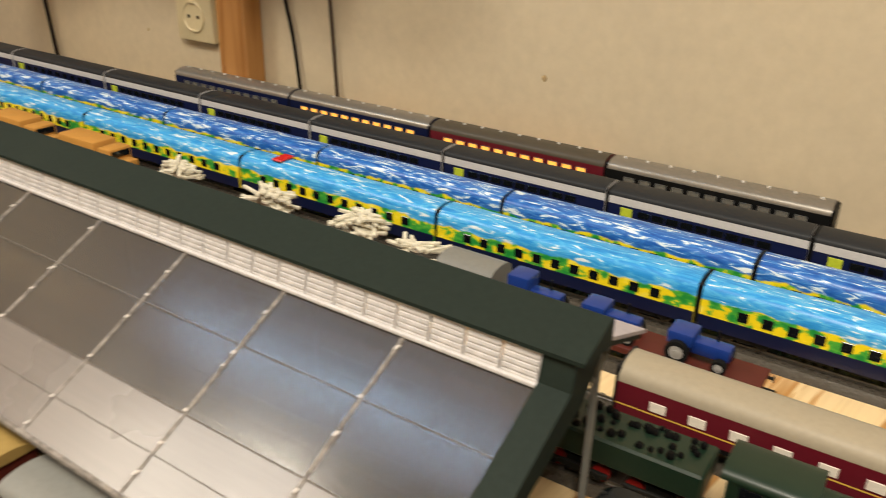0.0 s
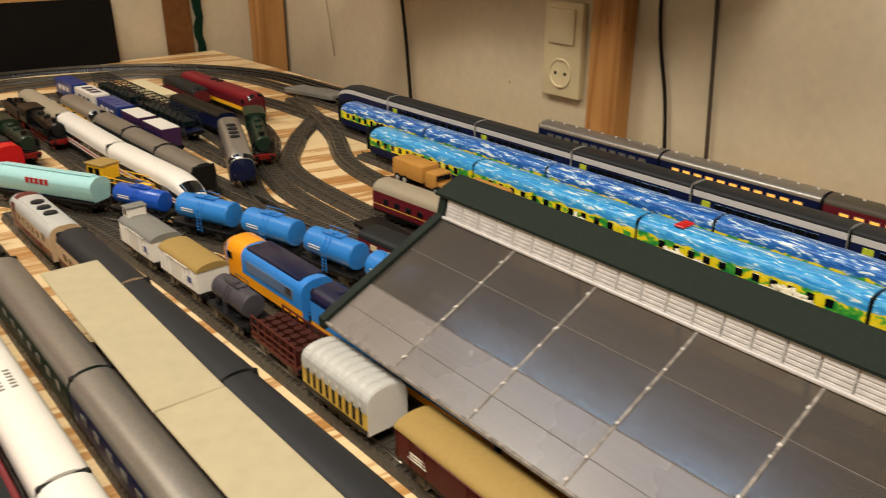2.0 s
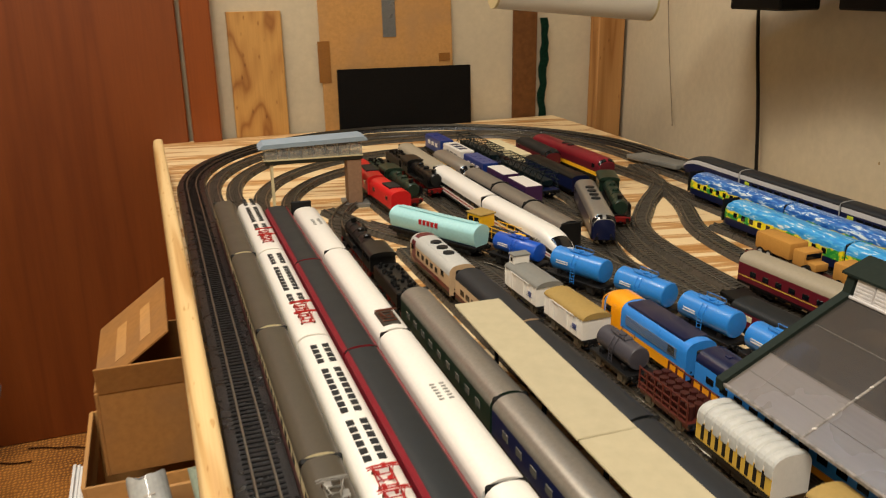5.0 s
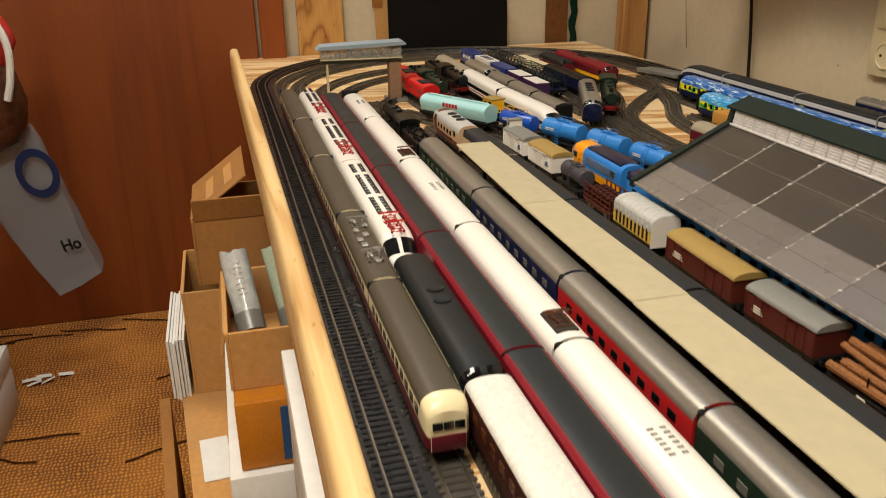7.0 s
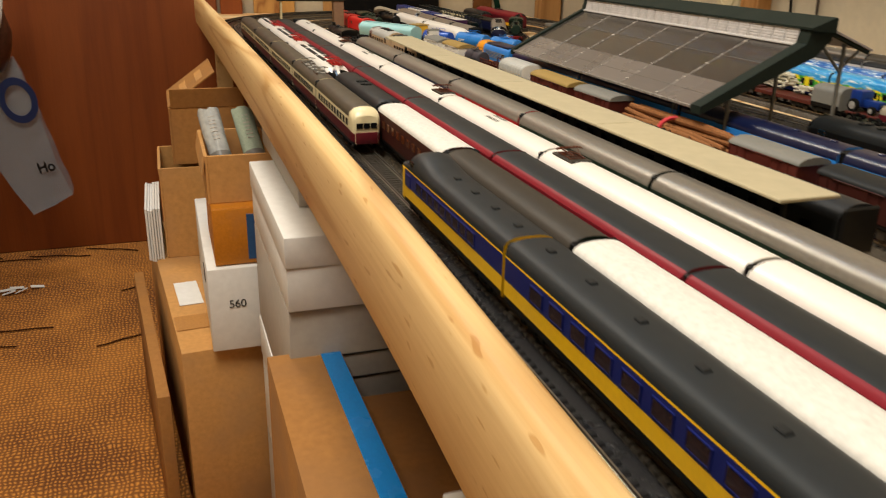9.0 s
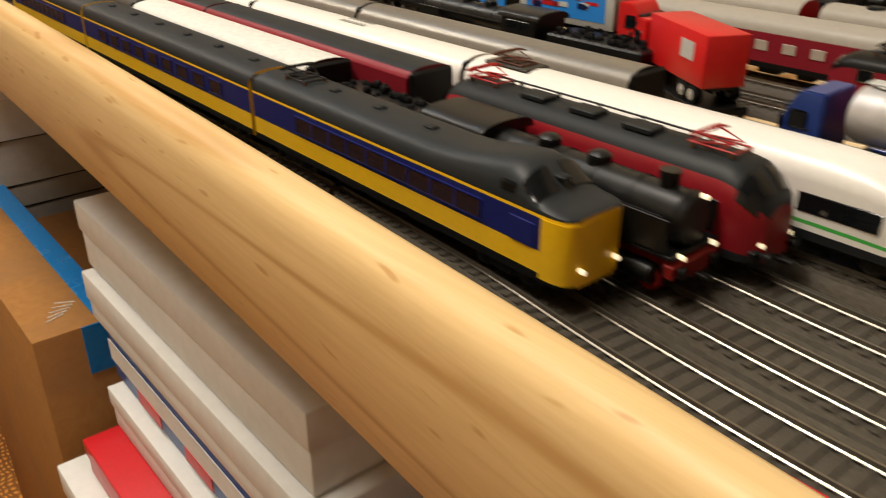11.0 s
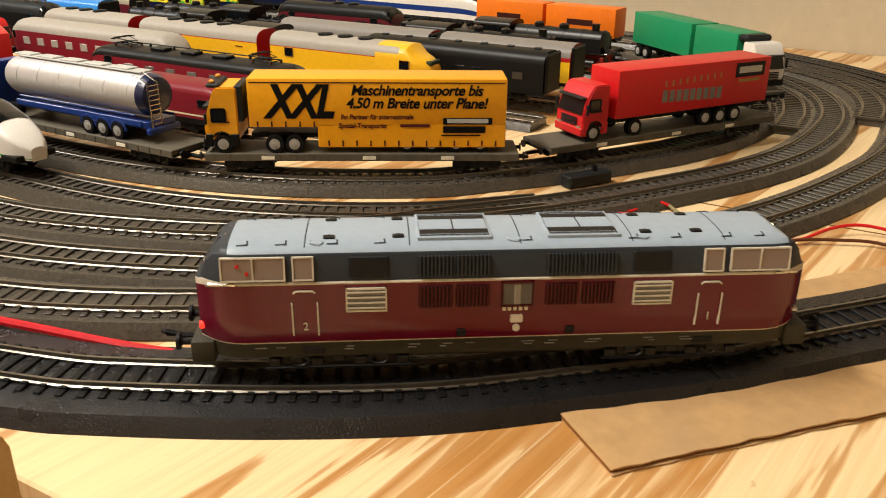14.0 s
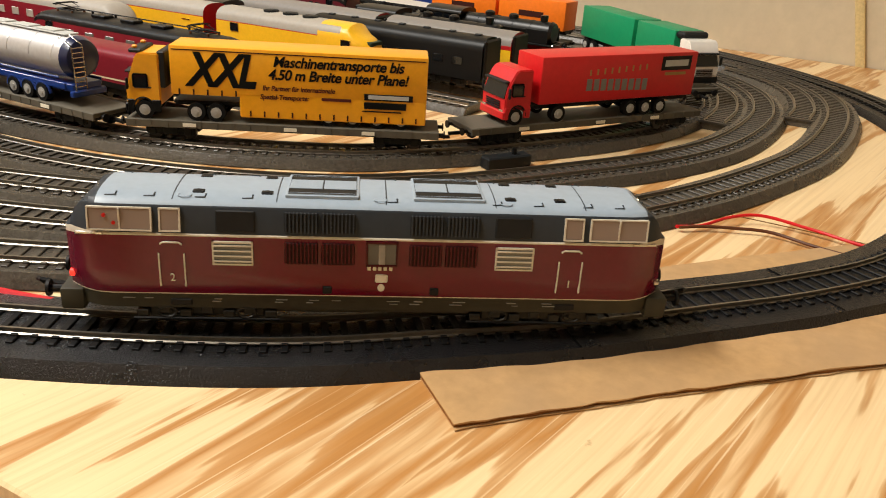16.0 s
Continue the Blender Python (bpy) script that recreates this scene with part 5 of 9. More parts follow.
for k, x in T.items():
    r = CX - x
    far = arc(CX, FARC[k], r, 90, 180, 4)
    pts = yard(list(reversed(FAREND[k])) + far[:1], 6) + far[1:] + [(x, y) for y in (0.6, 0.2, -0.2, -0.6)]
    track(pts + [(x, -0.79)], gb, half=0.0148, group="tracks")
    track(yard(NEAR[k]), gb, half=0.0205, group="tracks", dz=0.0006 if k in (1, 3, 5) else 0.0002, single=(lambda x, y: y < -1.10 and x < 0.5) if k in (1, 3, 5) else None)
for x, y0, y1 in ((0.595, -0.72, 0.82), (0.653, -0.72, 1.02), (0.732, -0.82, 1.22)):
    track([(x, y0), (x, 0.0), (x, y1)], gb, half=0.0195, group="tracks")
# stub legs of the turnouts inside the near curve
for pts in ([(0.452, -1.489), (0.50, -1.488), (0.56, -1.474), (0.61, -1.445), (0.655, -1.395)], [(0.385, -1.433), (0.44, -1.432), (0.50, -1.418), (0.55, -1.385), (0.59, -1.335)]):
    track(yard(pts, 8), gb, half=0.0165, group="tracks", dz=0.0002)
# inner yard roads
INNER = [
    [(0.12, 0.88), (0.122, 0.6), (0.126, 0.3), (0.128, -0.1), (0.13, -0.5), (0.13, -0.9), (0.13, -1.12)],
    [(0.10, 1.02), (0.138, 0.94), (0.179, 0.80), (0.193, 0.60), (0.197, 0.3), (0.197, -0.1), (0.195, -0.45), (0.189, -0.7), (0.190, -0.9), (0.20, -1.15)],
    [(0.06, 1.12), (0.10, 1.00), (0.17, 0.86), (0.25, 0.69), (0.305, 0.52), (0.325, 0.38), (0.33, 0.1), (0.33, -0.5), (0.31, -0.9), (0.30, -1.26)],
    [(0.22, 0.75), (0.245, 0.52), (0.248, 0.3), (0.25, -0.1), (0.25, -0.5), (0.24, -0.8), (0.25, -1.05), (0.29, -1.2)],
    [(0.15, 1.32), (0.15, 1.10), (0.165, 0.95), (0.22, 0.75)],
    [(0.19, 1.36), (0.19, 1.0), (0.22, 0.85)],
    [(0.246, 1.42), (0.246, 1.1), (0.246, 0.95)],
    [(0.275, 1.45), (0.272, 1.1), (0.278, 0.82), (0.30, 0.60)],
    [(0.315, 1.45), (0.315, 1.1), (0.32, 0.80), (0.345, 0.55)],
    [(0.365, 1.52), (0.362, 1.1), (0.36, 0.9), (0.37, 0.7), (0.395, 0.45), (0.40, 0.1), (0.40, -0.5), (0.37, -0.9), (0.37, -1.25)],
    [(0.423, 1.50), (0.423, 1.1), (0.42, 0.9)],
    [(0.475, 1.48), (0.475, 1.15), (0.45, 0.95), (0.375, 0.74), (0.36, 0.55)],
    [(0.56, 1.42), (0.56, 1.15), (0.53, 1.00), (0.44, 0.83), (0.41, 0.62), (0.43, 0.3), (0.458, 0.0), (0.46, -0.4), (0.45, -0.9), (0.45, -1.2)],
    [(0.70, 1.22), (0.66, 1.08), (0.55, 0.95), (0.47, 0.82), (0.45, 0.60), (0.456, 0.40), (0.458, 0.0)],
    [(0.69, 1.16), (0.62, 0.95), (0.545, 0.78), (0.528, 0.55), (0.53, 0.2), (0.525, -0.2), (0.52, -0.7), (0.525, -1.0), (0.52, -1.24)],
]
for p in INNER:
    track(yard(p), gb, half=0.0165, group="tracks", step=0.0080)

# ---------------------------------------------------------------- trains on the storage roads


def st(k, y0, y1):
    """Front (y0) and rear (y1) ends of a vehicle on straight storage road k."""
    x = T[k] if isinstance(k, int) else k
    return (x, y0), (x, y1)


def sunny(key, deep, mid, pale, cover):
    """Printed countryside livery: blue sky with white streaks over yellow flowers and green fields."""
    m = bpy.data.materials.new(key)
    m.use_nodes = True
    nt = m.node_tree
    b = nt.nodes["Principled BSDF"]
    tc = nt.nodes.new("ShaderNodeTexCoord")
    oi = nt.nodes.new("ShaderNodeObjectInfo")
    ad = nt.nodes.new("ShaderNodeVectorMath")
    ad.operation = "MULTIPLY_ADD"
    ad.inputs[1].default_value = (1, 1, 1)
    cx = nt.nodes.new("ShaderNodeCombineXYZ")
    ml = nt.nodes.new("ShaderNodeMath")
    ml.operation = "MULTIPLY"
    ml.inputs[1].default_value = 7.0
    nt.links.new(oi.outputs["Random"], ml.inputs[0])
    nt.links.new(ml.outputs[0], cx.inputs[0])
    nt.links.new(tc.outputs["Object"], ad.inputs[0])
    nt.links.new(cx.outputs[0], ad.inputs[2])
    sx = nt.nodes.new("ShaderNodeSeparateXYZ")
    nt.links.new(tc.outputs["Object"], sx.inputs[0])
    # white cirrus on blue
    mp = nt.nodes.new("ShaderNodeMapping")
    mp.inputs["Scale"].default_value = (60, 300, 260)
    nt.links.new(ad.outputs[0], mp.inputs["Vector"])
    w = node(nt, "ShaderNodeTexNoise", Scale=1.0, Detail=3.0, Roughness=0.55, Distortion=0.8)
    nt.links.new(mp.outputs["Vector"], w.inputs["Vector"])
    sky = nt.nodes.new("ShaderNodeValToRGB")
    e = sky.color_ramp.elements
    e[0].position, e[0].color = 0.25, (*lin(deep), 1)
    e[1].position, e[1].color = cover + 0.10, (*lin("e6eef2"), 1)
    for at, c in ((0.45, mid), (cover - 0.02, pale), (cover + 0.03, "d2e4ee")):
        k = e.new(at)
        k.color = (*lin(c), 1)
    nt.links.new(w.outputs["Fac"], sky.inputs["Fac"])
    # flowers
    mp2 = nt.nodes.new("ShaderNodeMapping")
    mp2.inputs["Scale"].default_value = (60, 60, 90)
    nt.links.new(ad.outputs[0], mp2.inputs["Vector"])
    n = node(nt, "ShaderNodeTexNoise", Scale=1.5, Detail=3.0)
    nt.links.new(mp2.outputs["Vector"], n.inputs["Vector"])
    fl = nt.nodes.new("ShaderNodeValToRGB")
    e = fl.color_ramp.elements
    e[0].position, e[0].color = 0.36, (*lin("1f8a3a"), 1)
    e[1].position, e[1].color = 0.62, (*lin("f2dc1e"), 1)
    k = e.new(0.46)
    k.color = (*lin("58b23c"), 1)
    k = e.new(0.50)
    k.color = (*lin("e8d420"), 1)
    k = e.new(0.75)
    k.color = (*lin("f6ef7a"), 1)
    nt.links.new(n.outputs["Fac"], fl.inputs["Fac"])
    # height picks sky or field, with a ragged edge
    n2 = node(nt, "ShaderNodeTexNoise", Scale=55.0, Detail=3.0)
    nt.links.new(ad.outputs[0], n2.inputs["Vector"])
    mr = node(nt, "ShaderNodeMapRange")
    mr.inputs["To Min"].default_value, mr.inputs["To Max"].default_value = -0.006, 0.006
    nt.links.new(n2.outputs["Fac"], mr.inputs["Value"])
    sm = nt.nodes.new("ShaderNodeMath")
    nt.links.new(sx.outputs["Z"], sm.inputs[0])
    nt.links.new(mr.outputs["Result"], sm.inputs[1])
    st_ = node(nt, "ShaderNodeMapRange")
    st_.inputs["From Min"].default_value, st_.inputs["From Max"].default_value = 0.0305, 0.0318
    nt.links.new(sm.outputs[0], st_.inputs["Value"])
    mx = nt.nodes.new("ShaderNodeMix")
    mx.data_type = "RGBA"
    nt.links.new(st_.outputs["Result"], mx.inputs["Factor"])
    nt.links.new(fl.outputs["Color"], mx.inputs["A"])
    nt.links.new(sky.outputs["Color"], mx.inputs["B"])
    nt.links.new(mx.outputs["Result"], b.inputs["Base Color"])
    b.inputs["Roughness"].default_value = 0.32
    return m


SUN = sunny("sunny_livery", "2080cc", "3096dc", "58b4e6", 0.610)
SUN2 = sunny("sunny_livery_deep", "164a9c", "2260b4", "4484cc", 0.585)

# white express set, road 4
ICB = [(0.0090, 0.0130, "dkgrey"), (0.0130, 0.0150, "white"), (0.0150, 0.0168, "red"), (0.0168, 0.0200, "white"), (0.0200, 0.0275, "black"), (0.0275, 0.0310, "white")]
ICN = [(0.0090, 0.0130, "dkgrey"), (0.0130, 0.0155, "white"), (0.0155, 0.0172, "limegreen"), (0.0172, 0.0310, "white")]
LI = 0.285 * 0.905
ygap = [k * LI for k in (3, 2, 1, 0, -1, -2, -3)]


def ice_well(side):
    def f(t, L):
        bm = newbm()
        box(bm, (side * (L / 2 - 0.026), 0, 0.0440), (0.034, 0.018, 0.0022), 0.0008)
        part("roof_well", bm, C("roofwarm"), t)
        pantograph(t, side * (L / 2 - 0.026), 0.0448, mat=paint("panto_brown", "5a3020", 0.45))
    return f


def marks(t, L):
    bm = newbm()
    for k in range(6):
        for s in (-1, 1):
            box(bm, (-0.012 + k * 0.005, s * 0.004, 0.0444), (0.0022, 0.0040, 0.0004))
    part("roof_grille", bm, C("grey"), t)


for i, (a, b) in enumerate(zip(ygap, ygap[1:])):
    coach((0, b), (0, a), ICB, "white", "white express coach with dark window band and red stripe", win=(9, 0.0205, 0.0270, 0.014, dark_glass, 0.02), group="white express coaches",
          extra=ice_well(-1) if i in (4,) else ice_well(1) if i in (0, 2) else marks, square=2.2)
coach((0, ygap[0]), (0, 1.02), ICB, "white", "white express end car with rounded nose", name="express_end_car", nose=(None, BULLET2), win=(7, 0.0205, 0.0270, 0.014, dark_glass, 0.045), square=2.2, extra=marks)
t = coach((0.002, -1.062), (0.0, ygap[-1]), ICN, "white", "white express end car with a green stripe and pointed nose", name="express_end_car", nose=(BULLET, None), square=2.2, gang=False, extra=ice_well(-1))
LL = 1.062 + ygap[-1] - 0.004
skin(t, LL, BULLET, 0.0090, 0.0335, 0.0445, 0.0200, 0.0470, 42, square=2.2)
for s in (-1, 1):
    bm = newbm()
    box(bm, (LL / 2 - 0.062, s * 0.0163, 0.0245), (0.034, 0.0010, 0.0085), 0.0004)
    part("cab_side_window", bm, dark_glass, t)
bm = newbm()
for s in (-1, 1):
    box(bm, (LL / 2 - 0.094, s * 0.0166, 0.0250), (0.0085, 0.0008, 0.017), 0.0004)
part("door", bm, dark_glass, t)

# red coaches with dark roofs, road 3, and a red electric in front
RJ = [(0.0090, 0.0120, "black"), (0.0120, 0.0395, "wine")]
for a, b in ((1.00, 0.745), (0.745, 0.49), (0.49, 0.243), (0.243, -0.002), (-0.002, -0.255), (-0.255, -0.518), (-0.518, -0.775)):
    coach((T[3], b), (T[3], a), RJ, "slate", "dark red express coach with a slate grey roof", win=(10, 0.0205, 0.0275, 0.013, dark_glass, 0.016), group="dark red express coaches", square=2.6, zs=0.0365, zt=0.0445, shoulder=3)
dieselbox((T[3], -0.992), (T[3], -0.790), "red electric locomotive with grey roof gear, lights on", [(0.0090, 0.0130, "dkgrey"), (0.0130, 0.0300, "locored")], "dkgrey", name="electric_locomotive", zs=0.0300,
          pant=2, wheels=2, win=(4, 0.0240, 0.0290, 0.016, C("wine")), lit=True, nose=(ROUNDNOSE, ROUNDNOSE), roofmat=None, cabz=(0.024, 0.0320), shoulder=2)

# mixed road 2
ET = [(0.0090, 0.0125, "dkgrey"), (0.0125, 0.0160, "yellow"), (0.0160, 0.0205, "white"), (0.0205, 0.0275, "white"), (0.0275, 0.0310, "white")]


def solar(t, L):
    def mk(bm):
        box(bm, (0, 0, 0), (0.0075, 0.0058, 0.0010), 0.0002)
    for k in range(int(L * 0.84 / 0.0100)):
        x = -L * 0.42 + k * 0.0100
        if not L / 2 - 0.080 < x < L / 2 - 0.022 and k % 9 != 4:
            for s in (-1, 1):
                piece("roof_panel", ("roof_panel",), mk, C("dkgrey"), t, (x, s * 0.0052, 0.0442))
    pantograph(t, L / 2 - 0.035, 0.0452)
    pantograph(t, L / 2 - 0.062, 0.0452)
    bm = newbm()
    for k in range(7):
        box(bm, (L / 2 - 0.03 - k * 0.008, (-1) ** k * 0.003, 0.0448), (0.004, 0.0025, 0.0014))
    part("roof_gear", bm, paint("panto_red", "a8201c", 0.4), t)


for a, b, ns in ((1.075, 0.80, (None, BULLET2)), (0.80, 0.53, (None, None)), (0.53, 0.222, (BULLET2, None))):
    t = coach((T[2], b), (T[2], a), ET, "white", "white electric railcar with grey roof panels and red current collectors", name="electric_railcar", win=(12, 0.0205, 0.0270, 0.011, dark_glass, 0.03),
              group="white railcar set", nose=ns, square=2.4, extra=solar, gang=False, category="railcar")
    if b < 0.3:
        LL = a - b - 0.004
        skin(t, LL, BULLET2, 0.0090, 0.0335, 0.0445, 0.0105, 0.0260, 12, split=5)
        bm = newbm()
        box(bm, (LL / 2 - 0.006, 0, 0.0150), (0.012, 0.0225, 0.0050), 0.0025, 2)
        part("nose_panel", bm, C("yellow"), t)
dieselbox((T[2], -0.027), (T[2], 0.203), "grey-roofed cream and dark locomotive", [(0.0090, 0.0130, "black"), (0.0130, 0.0220, "dkgrey"), (0.0220, 0.0330, "cream")], "dkgrey", name="electric_locomotive", fans=2, wheels=2)
CIWL = [(0.0090, 0.0120, "black"), (0.0120, 0.0215, "dkbrown"), (0.0215, 0.0285, "dkbrown"), (0.0285, 0.0310, "dkbrown")]
WHT = paint("roof_white", "d6d4ce", 0.5, bump=0.05)
coach(*st(2, -0.236, -0.030), CIWL, WHT, "dark brown dining coach with a bright white roof", win=(10, 0.0235, 0.0310, 0.009, glassy("amber_glass", "5a3018", 0.1), 0.014), square=2.4, zs=0.0375)
coach(*st(2, -0.460, -0.239), [(0.0090, 0.0120, "black"), (0.0120, 0.0310, "dkgreen")], "roofwarm", "dark coach with a dull grey rounded roof", win=(10, 0.0215, 0.0275, 0.010, dark_glass, 0.014), square=2.2)
coach(*st(2, -0.725, -0.463), CIWL, WHT, "dark brown dining coach with a bright white roof", win=(12, 0.0235, 0.0310, 0.009, glassy("amber_glass", "5a3018", 0.1), 0.014), square=2.4, zs=0.0375)
steam((T[2], -0.978), (T[2], -0.735), "black tender steam locomotive with red wheels, front lamps lit", lit=True)

# road 1: cream and maroon railcar, blue and yellow electric unit
TEE = [(0.0090, 0.0120, "dkgrey"), (0.0120, 0.0220, "maroon"), (0.0220, 0.0345, "cream")]


TEENOSE = [(0.0, 0.78, 0.80), (0.0015, 0.90, 0.85), (0.0045, 0.97, 0.93), (0.009, 1.0, 0.985), (0.014, 1.0, 1.0)]


def tee_gear(t, L):
    pantograph(t, L / 2 - 0.045, 0.0452, mat=paint("panto_grey", "8c8a84", 0.4, 0.6))
    pantograph(t, -L / 2 + 0.045, 0.0452, mat=paint("panto_grey", "8c8a84", 0.4, 0.6))
    bm = newbm()
    r = random.Random(8)
    for k in range(9):
        box(bm, (-L * 0.3 + k * L * 0.075, r.uniform(-0.006, 0.006), 0.0452), (0.008, 0.006, 0.0028), 0.0006)
    part("roof_gear", bm, C("silver"), t)


for a, b, ns, gear in ((1.06, 0.80, (None, None), None), (0.80, 0.565, (None, None), None), (0.565, 0.33, (None, None), None), (0.33, 0.145, (None, None), tee_gear), (0.145, -0.057, (TEENOSE, None), None)):
    t = coach(*st(1, b, a), TEE, "roofdark", "cream and maroon express railcar with a warm grey roof", name="express_railcar", zs=0.0345, win=(11, 0.0245, 0.0315, 0.0085, dark_glass, 0.016), w=0.0150, group="cream and maroon railcars",
              nose=ns, gang=ns[0] is None, extra=gear, category="railcar", nose_paint=("cream", 0.0145, 2) if ns[0] else None)
    if ns[0]:
        LL = a - b - 0.004
        bm = newbm()
        box(bm, (LL / 2 + 0.0004, 0, 0.0148), (0.0016, 0.0226, 0.0114), 0.0006, 2)
        part("front_skirt", bm, C("maroon"), t)
        for q in (-1, 0, 1):
            bm = newbm()
            box(bm, (LL / 2 + 0.0003, q * 0.0072, 0.0272), (0.0010, 0.0066, 0.0056), 0.0003)
            part("windscreen", bm, dark_glass, t)
        headlamps(t, LL, 0.0085, 0.0200, 1, False, inset=0.0)
NS = [(0.0090, 0.0125, "black"), (0.0125, 0.0215, "nsyellow"), (0.0215, 0.0345, "nsblue"), (0.0345, 0.0358, "nsyellow")]
KOP = [(0.0, 0.62, 0.10), (0.0010, 0.78, 0.16), (0.003, 0.91, 0.22), (0.007, 0.98, 0.28), (0.013, 1.0, 0.40), (0.016, 1.0, 0.55), (0.026, 1.0, 1.55), (0.034, 1.0, 1.70), (0.050, 1.0, 1.42), (0.066, 1.0, 1.12), (0.080, 1.0, 1.0)]


for a, b, ns in ((-0.235, -0.450, (None, KOP)), (-0.450, -0.724, (None, None)), (-0.724, -0.958, (KOP, None))):
    t = coach(*st(1, b, a), NS, "slate", "blue and yellow electric unit with slate grey roof", name="electric_unit", zs=0.0358, win=(9, 0.0235, 0.0318, 0.0150, glassy("coach_glass", "2e2022", 0.1), 0.03 if ns == (None, None) else 0.045, C("nsblue")),
              group="blue and yellow unit", nose=ns, gang=ns == (None, None), square=2.8, vent=(6, C("dkgrey"), 0), category="railcar", ends="nsyellow" if ns != (None, None) else None, lift=True)
    LL = a - b - 0.004
    if ns[0] or ns[1]:
        s = 1 if ns[0] else -1
        bm, mats = hull(0.0135, [(0.0105, 0.0346, "nsyellow")], "nsyellow", 0.01675, 0.0346, 0.0347, ([(d, a_, 1.0) for d, a_, _ in KOP[:5]], None))
        for v in bm.verts:
            v.co.x = s * (v.co.x + LL / 2 - 0.0064)
        part("yellow_front", bm, mats, t)
        skin(t, LL, KOP, 0.0358, 0.0358, 0.0445, 0.0165, 0.0250, 24, square=2.8, front=s, split=6, name="cab_glazing")
        for q in (-1, 1):
            bm = newbm()
            box(bm, (s * (LL / 2 - 0.0310), q * 0.0150, 0.0415), (0.0085, 0.0030, 0.0046), 0.0008)
            part("cab_side_window", bm, dark_glass, t)
            bm = newbm()
            box(bm, (s * (LL / 2 - 0.0225), q * 0.0166, 0.0265), (0.0125, 0.0008, 0.0100), 0.0003)
            part("side_panel", bm, C("nsblue"), t)
        headlamps(t, LL, 0.0095, 0.0165, s, s > 0, inset=-0.0016, r=0.0010)
        if s > 0:
            pantograph(t, -LL / 2 + 0.030, 0.0452, mat=C("black"))

# road 5: steam engine with silver-roofed coaches
steam((T[5], 0.91), (T[5], 0.63), "black tender steam locomotive with red wheels at the head of coaches")
GC = {"g": "dkgreen", "b": "dkblue", "r": "red"}
SROOF = paint("roof_silver", "8f8a82", 0.34, 0.6, vary=0.08, bump=0.05)
for a, b, c in ((0.615, 0.365, "g"), (0.365, 0.112, "b"), (0.112, -0.105, "r"), (-0.105, -0.345, "g"), (-0.345, -0.592, "g"), (-0.592, -0.855, "g")):
    coach(*st(5, b, a), [(0.0090, 0.0120, "black"), (0.0120, 0.0310, GC[c])], SROOF, "old %s coach with a dull silver rounded roof" % {"g": "dark green", "b": "dark blue", "r": "red"}[c],
          win=(9, 0.0205, 0.0270, 0.010, grey_glass if c != "r" else dark_glass, 0.014), group="silver-roofed coaches", square=2.1)

# road 6: streamlined diesel, grey-roofed coaches
def stream_extra(t, L):
    bm, mats = hull(0.034, [(0.0110, 0.0330, "maroon")], "maroon", 0.01668, 0.033, 0.0459, ([(0.0, 0.42, 0.50), (0.003, 0.62, 0.62), (0.008, 0.84, 0.78), (0.016, 0.98, 0.96), (0.022, 1.0, 1.0)], None))
    for v in bm.verts:
        v.co.x += L / 2 - 0.0155
    part("nose", bm, mats, t)
    for s in (-1, 1):
        for k in range(4):
            bm = newbm()
            box(bm, (0.006, s * 0.01695, 0.0150 + k * 0.0012), (L * 0.62, 0.0005, 0.0005))
            part("side_strip", bm, C("maroon"), t)
        bm = newbm()
        box(bm, (-0.012, s * 0.0100, 0.0438), (L * 0.60, 0.0012, 0.0012), 0.0003)
        part("roof_strip", bm, C("ltgrey"), t)


dieselbox((0.118, 0.815), (0.121, 0.655), "silver and maroon nosed diesel with a cream side", [(0.0090, 0.0130, "black"), (0.0130, 0.0190, "maroon"), (0.0190, 0.0330, "bodycream")], "ltgrey", fans=3, nose=(ROUNDNOSE, None), win=(5, 0.0230, 0.0295, 0.0080, dark_glass), extra=stream_extra)
PUL = [(0.0090, 0.0120, "black"), (0.0120, 0.0170, "brown"), (0.0170, 0.0310, "bodycream")]
GRC = [(0.0090, 0.0120, "black"), (0.0120, 0.0310, "dkgrey")]
for a, b, bands in ((0.65, 0.49, PUL), (0.49, 0.295, GRC), (0.295, 0.05, GRC), (0.05, -0.20, GRC), (-0.20, -0.45, GRC)):
    coach((0.126, b), (0.124, a), bands, "roofgrey", "cream and brown coach with a plain grey roof" if bands is PUL else "dark grey coach with a plain grey roof", win=(8, 0.0205, 0.0270, 0.010, dark_glass, 0.014), group="grey-roofed coaches", square=2.2)

# long platform canopy between the roads
pc = thing("platform_canopy", pose(0.081, 0.025, 0), "long cream platform canopy on slim posts", "canopy")
CANOPY = paint("canopy_cream", "b3a98c", 0.6, grain=60, vary=0.06)
for y0_, y1_, xa, xb in ((0.508, 0.248, 0.0075, 0.0020), (0.247, 0.003, 0.0022, 0.0018), (0.002, -0.238, 0.0010, 0.0020), (-0.239, -0.475, 0.0016, 0.0016)):
    bm = newbm()
    dy = y0_ - y1_
    box(bm, (0, 0, 0), (0.047, dy, 0.0026), 0.0007)
    o = part("roof_slab", bm, CANOPY, pc)
    o.matrix_basis = pose((xa + xb) / 2, (y0_ + y1_) / 2, 0.0610, 0, 0, -math.degrees(math.atan2(xa - xb, dy)))
for k in range(10):
    bm = newbm()
    box(bm, (0.004, -0.45 + k * 0.1, 0.0305), (0.003, 0.004, 0.059), 0.0004)
    part("post", bm, C("dkgrey"), pc)
bm = newbm()
box(bm, (0.004, 0, 0.0015), (0.012, 0.95, 0.0030), 0.0006)
part("platform", bm, paint("platform_grey", "5d5850", 0.8, bump=0.4), pc)

